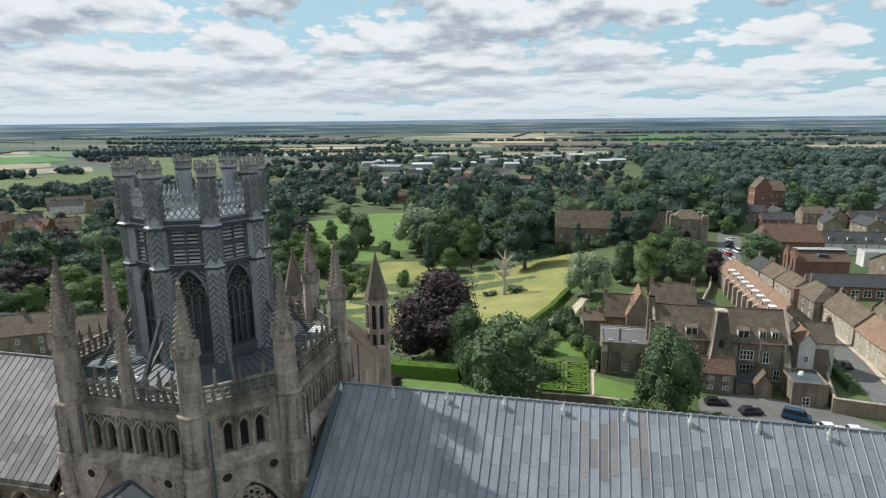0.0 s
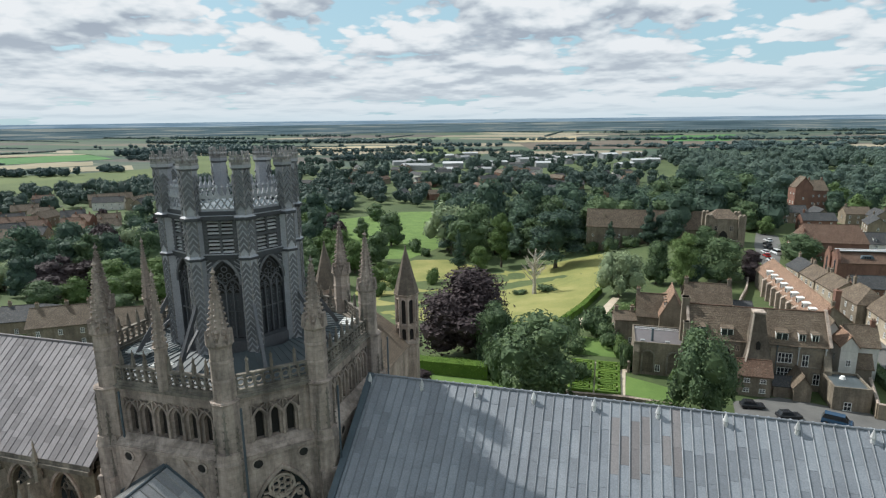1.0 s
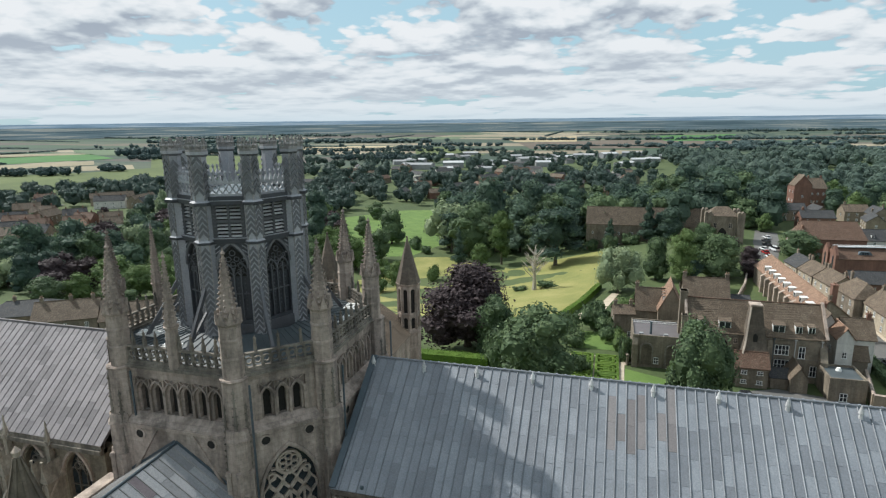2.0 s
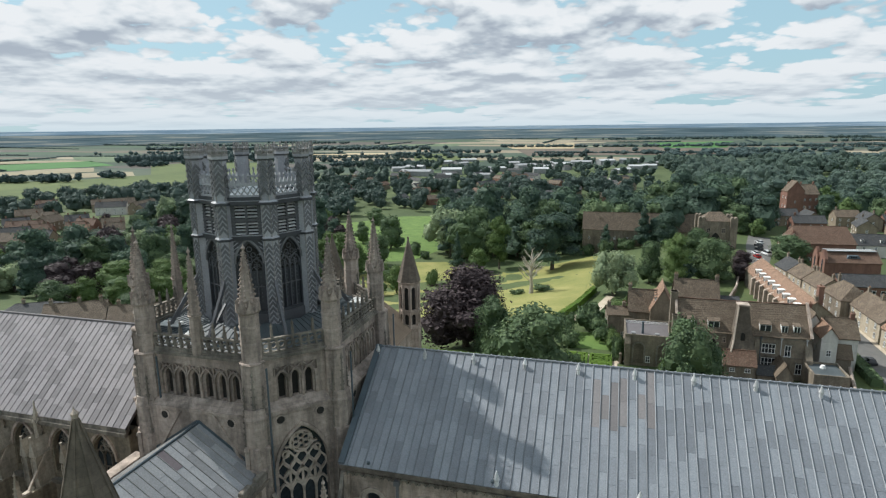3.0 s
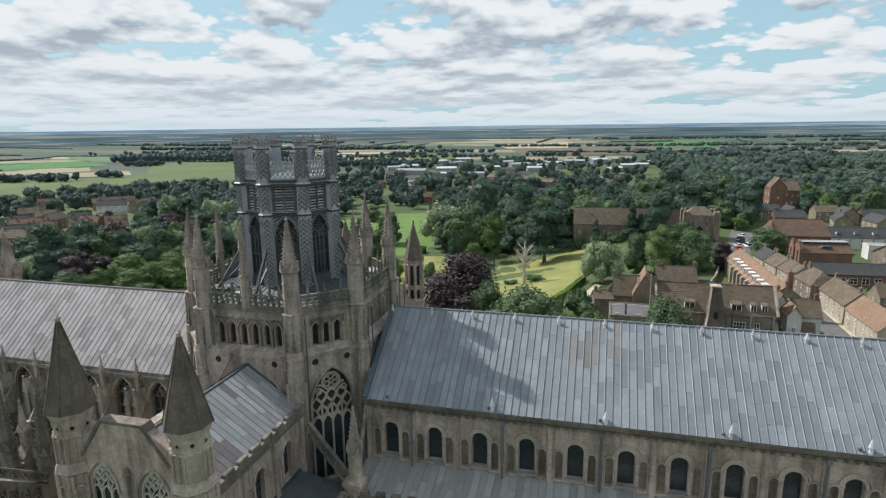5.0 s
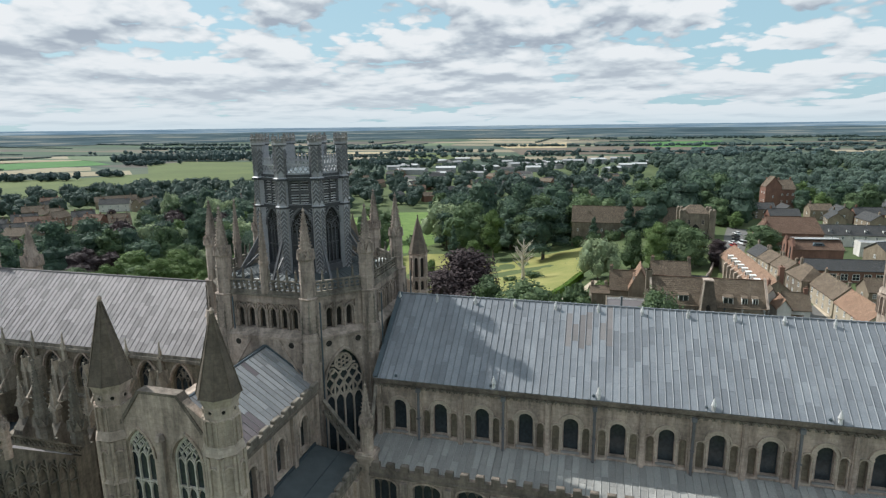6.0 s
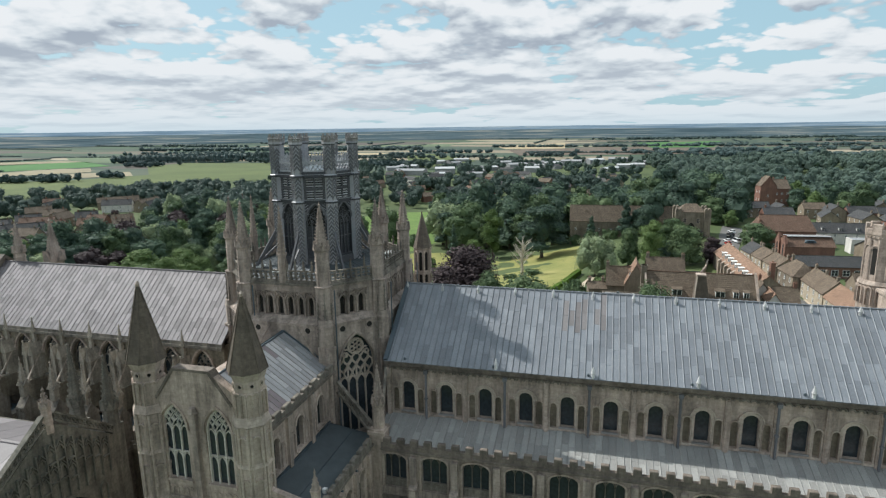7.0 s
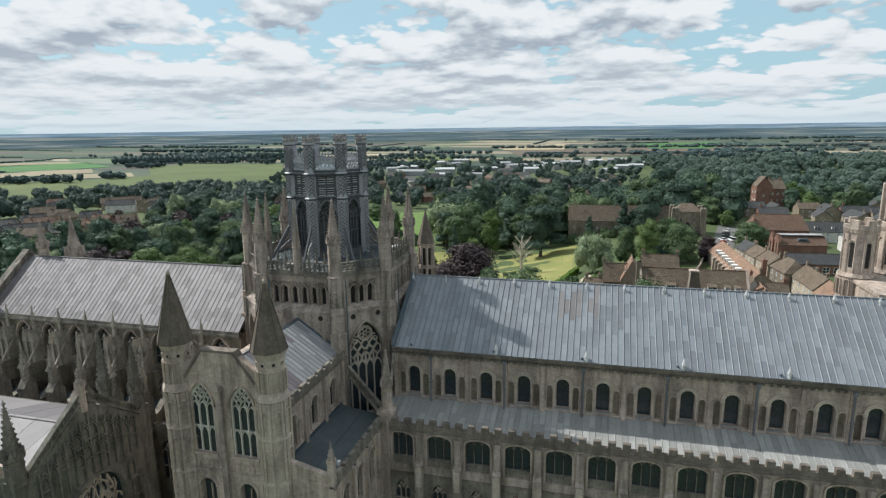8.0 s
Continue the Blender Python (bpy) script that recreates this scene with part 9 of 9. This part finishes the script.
for x, y, w, wall, roof in ((-322, 242, 16, BRICK, TILE_RED), (-306, 256, 13, HOUSE_STONE, TILE_RED), (-294, 247, 12, BRICK, TILE_PINK), (-330, 226, 26, HOUSE_STONE, SLATE), (-300, 225, 15, HOUSE_STONE, SLATE), (-312, 270, 14, BRICK, TILE_RED), (-284, 232, 12, HOUSE_STONE, TILE_BROWN), (-346, 252, 22, HOUSE_STONE, TILE_RED),
                            (-390, 372, 34, HOUSE_STONE, TILE_BROWN), (-352, 366, 30, HOUSE_STONE, TILE_BROWN), (-336, 352, 20, HOUSE_STONE, SLATE), (-372, 352, 24, RENDER_WHITE, SLATE), (-420, 330, 20, RENDER_WHITE, SLATE), (-400, 300, 18, HOUSE_STONE, TILE_BROWN), (-440, 350, 16, RENDER_WHITE, TILE_RED), (-270, 400, 22, RENDER_WHITE, SLATE), (-250, 420, 22, HOUSE_STONE, SLATE), (-300, 420, 20, RENDER_WHITE, WHITE_SHEET), (-352, 276, 18, HOUSE_STONE, TILE_BROWN), (-336, 284, 15, BRICK, SLATE), (-366, 262, 16, RENDER_WHITE, SLATE), (-362, 236, 17, HOUSE_STONE, SLATE), (-310, 212, 18, HOUSE_STONE, TILE_BROWN), (-296, 276, 14, HOUSE_STONE, TILE_BROWN), (-278, 258, 13, RENDER_WHITE, TILE_BROWN), (-372, 290, 16, BRICK, TILE_BROWN), (-346, 208, 20, HOUSE_STONE, SLATE)):
    house(x, y, w, 9.5, 6.6, 10.8, TOWN_RNG.choice((12, 30, 100, 45)), wall, roof, "two-storey house at the foot of the hill", "house", (-0.7, 0.7), cols=4, group="lower town houses")
house(-126, 76, 20, 12, 4.2, 7.0, 30, HOUSE_STONE, SLATE, "low grey-roofed bungalow with a hipped roof", "bungalow", (-0.3,), cols=3, rows=1, hip=0.8)
house(-104, 70, 15, 10, 6.0, 9.8, 32, RUBBLE, TILE_BROWN, "old stone house with brown tiled roof and stacks", "house", (-0.8, 0.1, 0.8), cols=3)
house(-86, 78, 22, 9, 6.0, 9.5, 28, RUBBLE, TILE_BROWN, "long stone house with brown tiled roof", "house", (-0.8, 0.5), cols=4)
house(-70, 66, 16, 9, 6.0, 9.0, 28, RUBBLE, TILE_BROWN, "stone house with brown tiled roof close to the church", "house", (0.6,), cols=3)


# far sheds of the industrial estate and more roofs of the lower town
for k, (x, y, w, d, h, mat) in enumerate(((-235, 770, 90, 30, 7, GREY_SHEET), (-190, 800, 60, 25, 8, WHITE_SHEET), (-150, 840, 50, 22, 7, GREY_SHEET), (-62, 835, 44, 18, 7, WHITE_SHEET), (-95, 905, 70, 26, 8, GREY_SHEET), (-40, 940, 60, 26, 8, WHITE_SHEET), (-10, 1000, 70, 26, 8, GREY_SHEET), (30, 1040, 60, 24, 8, WHITE_SHEET), (-130, 980, 70, 26, 7, GREY_SHEET), (-180, 720, 40, 20, 6, WHITE_SHEET), (70, 1090, 60, 25, 7, GREY_SHEET), (330, 800, 40, 16, 7, GREY_SHEET), (300, 560, 44, 18, 7, GREY_SHEET), (255, 500, 30, 14, 7, SLATE), (340, 620, 40, 16, 7, WHITE_SHEET))):
    house(x, y, w * 0.5, d * 0.8, h, h + 2.2, TOWN_RNG.uniform(-8, 40), GREY_SHEET, mat, "large pale metal-roofed industrial shed", "industrial shed", cols=0, group="industrial estate")
for k in range(26):
    x, y = TOWN_RNG.uniform(-300, 120), TOWN_RNG.uniform(730, 1120)
    house(x, y, TOWN_RNG.uniform(14, 34), TOWN_RNG.uniform(10, 18), 5.5, 7.4, TOWN_RNG.uniform(-10, 60), GREY_SHEET, TOWN_RNG.choice((WHITE_SHEET, GREY_SHEET, SLATE)), "low metal-roofed workshop on the industrial estate", "industrial shed", cols=0, group="industrial estate")
for k in range(60):
    x, y = TOWN_RNG.uniform(-320, 60), TOWN_RNG.uniform(430, 760)
    wall, roof = TOWN_RNG.choice(((HOUSE_STONE, SLATE), (BRICK, TILE_BROWN), (RENDER_WHITE, SLATE), (HOUSE_STONE, TILE_RED)))
    house(x, y, TOWN_RNG.uniform(12, 24), 9, 5.5, 8.8, TOWN_RNG.uniform(0, 180), wall, roof, "distant two-storey house among trees", "house", cols=0, group="distant houses")


# ---- distant woods, one mass each ----
def woods(name, spots, label, mat, cards, size, seed):
    """A mass of crowns: leaf clumps over several rounded lobes, fewer and larger with distance."""
    rng = np.random.default_rng(seed)
    cv, cf = ICO1
    vs, faces, base = [], [], 0
    for x, y, r, h in spots:
        z = land(x, y)
        far = math.hypot(x, y) > 1350
        lobes = [(0, 0, h * 0.42, r * 0.86, h * 0.42)]
        if not far:
            for k in range(6):
                a = rng.uniform(0, math.tau)
                q = r * rng.uniform(0.35, 0.7)
                lobes.append((math.cos(a) * q, math.sin(a) * q, h * rng.uniform(0.36, 0.74), r * rng.uniform(0.36, 0.52), h * rng.uniform(0.17, 0.27)))
        for lx, ly, lz, lr, lh in lobes:
            core = cv * (1 + 0.07 * rng.normal(0, 1, (len(cv), 1))) * np.array([lr, lr, lh]) * (1.0 if far else 0.86) + np.array([x + lx, y + ly, z + lz])
            vs.append(core)
            faces += [tuple(q) for q in (cf + base).tolist()]
            base += len(core)
            n = 8 if far else max(6, int(cards * (0.3 if lr > r * 0.8 else 0.117)))
            d = rng.normal(0, 1, (n, 3))
            d /= np.linalg.norm(d, axis=1)[:, None]
            d[:, 2] = np.where(d[:, 2] < -0.3, -d[:, 2], d[:, 2])
            p = d * np.array([lr, lr, lh]) * rng.uniform(0.8, 1.08, n)[:, None] + np.array([x + lx, y + ly, z + lz])
            v, f = leaf_cards(rng, p, d, 3.0 if far else size)
            vs.append(v)
            faces += [tuple(q) for q in (f + base).tolist()]
            base += len(v)
    me = bpy.data.meshes.new(name)
    me.from_pydata(np.concatenate(vs).tolist(), [], faces)
    me.materials.append(mat)
    me.update()
    ob = new(name, me)
    return tagged(ob, label, "woodland", kind="stuff")


def spread(rng, n, x0, x1, y0, y1, r0, r1, keep=None):
    out = []
    while len(out) < n:
        x, y = rng.uniform(x0, x1), rng.uniform(y0, y1)
        n -= 0.05
        if keep and not keep(x, y):
            continue
        r = rng.uniform(r0, r1)
        out.append((x, y, r, r * rng.uniform(1.7, 2.3)))
    return out


FIELD_CLEAR = [PASTURE_LINE, [(85, 600), (121, 660), (165, 655), (150, 590), (100, 550)], [(306, 830), (377, 883), (350, 760), (276, 735)], GREEN_LINE]


def free(x, y):
    return not any(inside(x, y, c) for c in FIELD_CLEAR)


W = random.Random(9)
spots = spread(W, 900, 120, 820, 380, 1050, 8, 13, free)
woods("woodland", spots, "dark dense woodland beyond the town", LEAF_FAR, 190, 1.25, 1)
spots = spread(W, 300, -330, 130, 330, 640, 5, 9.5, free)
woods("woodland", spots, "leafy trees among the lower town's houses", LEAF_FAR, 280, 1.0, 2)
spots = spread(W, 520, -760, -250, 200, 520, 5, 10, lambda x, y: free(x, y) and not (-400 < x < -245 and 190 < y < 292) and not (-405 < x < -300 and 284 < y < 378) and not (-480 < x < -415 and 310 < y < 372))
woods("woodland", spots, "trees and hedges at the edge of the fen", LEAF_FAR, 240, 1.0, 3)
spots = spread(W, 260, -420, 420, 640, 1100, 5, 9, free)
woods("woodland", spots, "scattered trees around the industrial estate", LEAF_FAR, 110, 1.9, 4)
spots = []
for k in range(80):
    x, y = (W.uniform(-3400, 2800), 950 + 1800 * W.random() ** 0.7) if k < 68 else (W.uniform(-2600, -800), W.uniform(700, 1900))
    a = W.choice((0.02, 0.08, -0.06, 0.12, 1.5))
    n = W.randint(30, 90)
    g, hh = W.uniform(5, 7), W.uniform(2.5, 6)
    for q in range(n):
        if W.random() < 0.12:
            continue
        spots.append((x + math.cos(a) * q * g, y + math.sin(a) * q * g + W.gauss(0, 2), W.uniform(5, 8), hh * W.uniform(0.75, 1.25)))
for k in range(16):
    x, y = W.uniform(-2400, 2200), W.uniform(1300, 2700)
    for q in range(W.randint(30, 70)):
        spots.append((x + W.gauss(0, 130), y + W.gauss(0, 18), W.uniform(8, 12), W.uniform(10, 15)))
for row in range(2):
    for q in range(56):
        t = q / 55
        spots.append((-1000 + 330 * t + W.gauss(0, 3), 1010 + 150 * t + row * 9 + W.gauss(0, 3), W.uniform(6, 9), W.uniform(17, 24)))
        if row == 0:
            spots.append((-700 + 500 * t + W.gauss(0, 4), 1180 + 60 * t + row * 10 + W.gauss(0, 4), W.uniform(5, 8), W.uniform(7, 11)))
        spots.append((-1500 + 1000 * t + W.gauss(0, 9), 1650 + 60 * t + row * 14 + W.gauss(0, 8), W.uniform(9, 13), W.uniform(12, 18)))
        spots.append((-300 + 1100 * t + W.gauss(0, 9), 1900 + 40 * t + row * 14 + W.gauss(0, 8), W.uniform(9, 13), W.uniform(8, 14)))
for cx, cy, n, sx, sy in ((-725, 598, 22, 24, 7), (-688, 666, 12, 13, 5), (-764, 576, 14, 14, 6), (-843, 920, 26, 24, 22), (-355, 950, 60, 50, 12), (-600, 1060, 40, 90, 16), (-330, 1500, 40, 70, 14), (-420, 1330, 26, 60, 10), (390, 1990, 30, 40, 20), (-1000, 1400, 60, 160, 40), (-60, 1290, 20, 30, 10)):
    for q in range(n):
        spots.append((W.gauss(cx, sx), W.gauss(cy, sy), W.uniform(5, 8.5), W.uniform(9, 14)))
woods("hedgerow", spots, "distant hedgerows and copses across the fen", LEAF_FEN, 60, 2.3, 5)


# ---- cars ----
def car(x, y, rz, paint, label, van=False):
    ob = thing("car" if not van else "van", x, y, land(x, y) + 0.1, rz, label, "van" if van else "car")
    L, Wd = (4.9, 1.95) if van else (4.2, 1.75)
    hb, hc = (1.15, 2.0) if van else (0.85, 1.42)
    b = Build()
    b.add([(-L / 2, -Wd / 2, 0.28), (L / 2, -Wd / 2, 0.28), (L / 2, Wd / 2, 0.28), (-L / 2, Wd / 2, 0.28), (-L / 2 + 0.05, -Wd / 2, 0.75), (L / 2 - 0.05, -Wd / 2, 0.7), (L / 2 - 0.05, Wd / 2, 0.7), (-L / 2 + 0.05, Wd / 2, 0.75),
           (-L / 2 + 0.15, -Wd / 2 + 0.1, hb), (L / 2 - 0.3, -Wd / 2 + 0.1, hb - 0.08), (L / 2 - 0.3, Wd / 2 - 0.1, hb - 0.08), (-L / 2 + 0.15, Wd / 2 - 0.1, hb)],
          [(3, 2, 1, 0), (8, 9, 10, 11)] + [(a + i, a + (i + 1) % 4, a + 4 + (i + 1) % 4, a + 4 + i) for a in (0, 4) for i in range(4)])
    part("body", b, paint, ob)
    f, r = (-L / 2 + 0.25, L / 2 - 1.3) if not van else (-L / 2 + 0.1, L / 2 - 0.8)
    b = Build()
    b.add([(f, -Wd / 2 + 0.12, hb - 0.02), (r, -Wd / 2 + 0.12, hb - 0.05), (r, Wd / 2 - 0.12, hb - 0.05), (f, Wd / 2 - 0.12, hb - 0.02), (f + 0.35, -Wd / 2 + 0.25, hc - 0.06), (r - 0.6, -Wd / 2 + 0.25, hc - 0.06), (r - 0.6, Wd / 2 - 0.25, hc - 0.06), (f + 0.35, Wd / 2 - 0.25, hc - 0.06)],
          [(a + i, a + (i + 1) % 4, a + 4 + (i + 1) % 4, a + 4 + i) for a in (0,) for i in range(4)] + [(4, 5, 6, 7)])
    part("cabin_glass", b, PANE, ob)
    b = Build()
    b.box(f + 0.35, r - 0.6, -Wd / 2 + 0.24, Wd / 2 - 0.24, hc - 0.07, hc)
    part("roof", b, paint, ob)
    for u in (-L / 2 + 0.8, L / 2 - 0.8):
        for v in (-Wd / 2 + 0.05, Wd / 2 - 0.05):
            w = Build(Matrix.Translation((u, v, 0.32)) @ pose(0, 0, 0, 90))
            w.frustum(0, 0, -0.1, 0.1, 0.32, 0.32, 12)
            part("wheel", w, RUBBER, ob)


car(65.5, 66.5, 15, CAR_DARK, "dark grey hatchback parked on the forecourt")
car(73.0, 65.8, -20, CAR_BLUE, "dark blue van parked on the forecourt", True)
car(60.0, 69.2, 5, CAR_DARK, "black car parked beside the palace wall")
car(77.5, 62.5, 0, CAR_WHITE, "white car parked along the garden wall")
car(81.6, 62.3, 3, CAR_WHITE, "silver car parked along the garden wall")
car(72.5, 61.3, 3, CAR_DARK, "black car parked along the garden wall")
car(91.5, 93.5, 95, CAR_DARK, "dark teal car driving up the street")
car(92.5, 196, 100, CAR_WHITE, "white car on the street")
car(92.8, 204, 100, CAR_RED, "red car on the street")
car(93.8, 211, 105, CAR_WHITE, "silver car on the street")
car(97.5, 210, 105, CAR_WHITE, "white van waiting in the street", True)
for k in range(9):
    car(-474 + 5.6 * k, 334 + 9 * (k % 3), 80 + 7 * (k % 4), CAR_WHITE, "white van standing in the car park beside the meadows", True)
car(97, 220, 110, CAR_DARK, "dark car on the street")
car(98.5, 228, 110, CAR_DARK, "dark blue car on the street")
car(100.5, 236, 110, CAR_WHITE, "silver car on the street")


def stone_wall(points, h, label, mat=RUBBLE, w=0.45):
    for (xa, ya), (xb, yb) in zip(points, points[1:]):
        L = math.hypot(xb - xa, yb - ya)
        ob = thing("garden_wall", xa, ya, 0, math.degrees(math.atan2(yb - ya, xb - xa)), label, "garden wall")
        za, zb = land(xa, ya), land(xb, yb)
        b = Build()
        b.add([(0, -w / 2, za - 0.4), (L, -w / 2, zb - 0.4), (L, w / 2, zb - 0.4), (0, w / 2, za - 0.4), (0, -w / 2, za + h), (L, -w / 2, zb + h), (L, w / 2, zb + h), (0, w / 2, za + h)],
              [(4, 5, 6, 7), (0, 1, 5, 4), (1, 2, 6, 5), (2, 3, 7, 6), (3, 0, 4, 7)])
        part("masonry", b, mat, ob)
        b = Build()
        b.add([(-0.02, -w / 2 - 0.08, za + h), (L, -w / 2 - 0.08, zb + h), (L, w / 2 + 0.08, zb + h), (-0.02, w / 2 + 0.08, za + h), (0, 0, za + h + 0.22), (L, 0, zb + h + 0.22)], [(0, 1, 5, 4), (2, 3, 4, 5), (1, 2, 5), (3, 0, 4)])
        part("coping", b, STONE, ob)


stone_wall([(24, 64), (37, 64.5), (46.5, 63.5)], 1.8, "old stone garden wall below the lawn")
stone_wall([(57, 60.8), (72, 59.6), (90, 57.8)], 1.5, "old stone wall along the forecourt")
stone_wall([(83.6, 82.0), (80.6, 70.0), (90.0, 68.6)], 3.0, "tall buff garden wall beside the street", HOUSE_STONE)
stone_wall([(62, 112), (66, 122), (75, 150), (80, 172)], 2.0, "long stone garden wall behind the palace")
stone_wall([(37, 92), (38, 80)], 2.4, "stone garden wall with climbing plants")


def horizon_hills():
    """The far fen and its low uplands: a plain backdrop in two ridges, blue haze put into its colour and glow."""
    k = 360
    # tones hold the haze: bluer and paler on the farther ridge
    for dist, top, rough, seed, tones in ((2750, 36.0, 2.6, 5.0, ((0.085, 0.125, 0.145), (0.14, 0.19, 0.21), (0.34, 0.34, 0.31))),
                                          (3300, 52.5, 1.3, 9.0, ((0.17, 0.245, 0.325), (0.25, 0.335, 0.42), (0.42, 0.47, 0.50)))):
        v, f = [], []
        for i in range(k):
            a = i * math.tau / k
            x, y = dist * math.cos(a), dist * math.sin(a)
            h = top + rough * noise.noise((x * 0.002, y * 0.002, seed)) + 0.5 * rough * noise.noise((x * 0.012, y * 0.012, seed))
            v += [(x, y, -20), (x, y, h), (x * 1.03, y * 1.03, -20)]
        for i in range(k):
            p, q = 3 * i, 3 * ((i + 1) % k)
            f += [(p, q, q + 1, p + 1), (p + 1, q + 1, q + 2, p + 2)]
        m = bpy.data.materials.new("hills_painted_haze")
        m.use_nodes = True
        nt = m.node_tree
        bs = nt.nodes["Principled BSDF"]
        g = nt.nodes.new("ShaderNodeNewGeometry")
        mp = nt.nodes.new("ShaderNodeMapping")
        mp.inputs["Scale"].default_value = (0.0035, 0.0035, 0.22)
        nt.links.new(g.outputs["Position"], mp.inputs[0])
        n = noise_node(nt, mp.outputs[0], 1.0, 5, 0.62)
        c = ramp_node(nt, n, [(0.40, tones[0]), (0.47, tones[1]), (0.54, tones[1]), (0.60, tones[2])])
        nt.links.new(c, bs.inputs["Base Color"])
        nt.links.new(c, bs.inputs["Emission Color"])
        # the glow is only haze, nothing here gives off light
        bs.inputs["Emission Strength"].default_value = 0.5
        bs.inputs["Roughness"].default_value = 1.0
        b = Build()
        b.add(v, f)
        tagged(part("backdrop", b, m), "uplands along the far horizon, blue haze painted in", "distant hills", kind="structure")


horizon_hills()
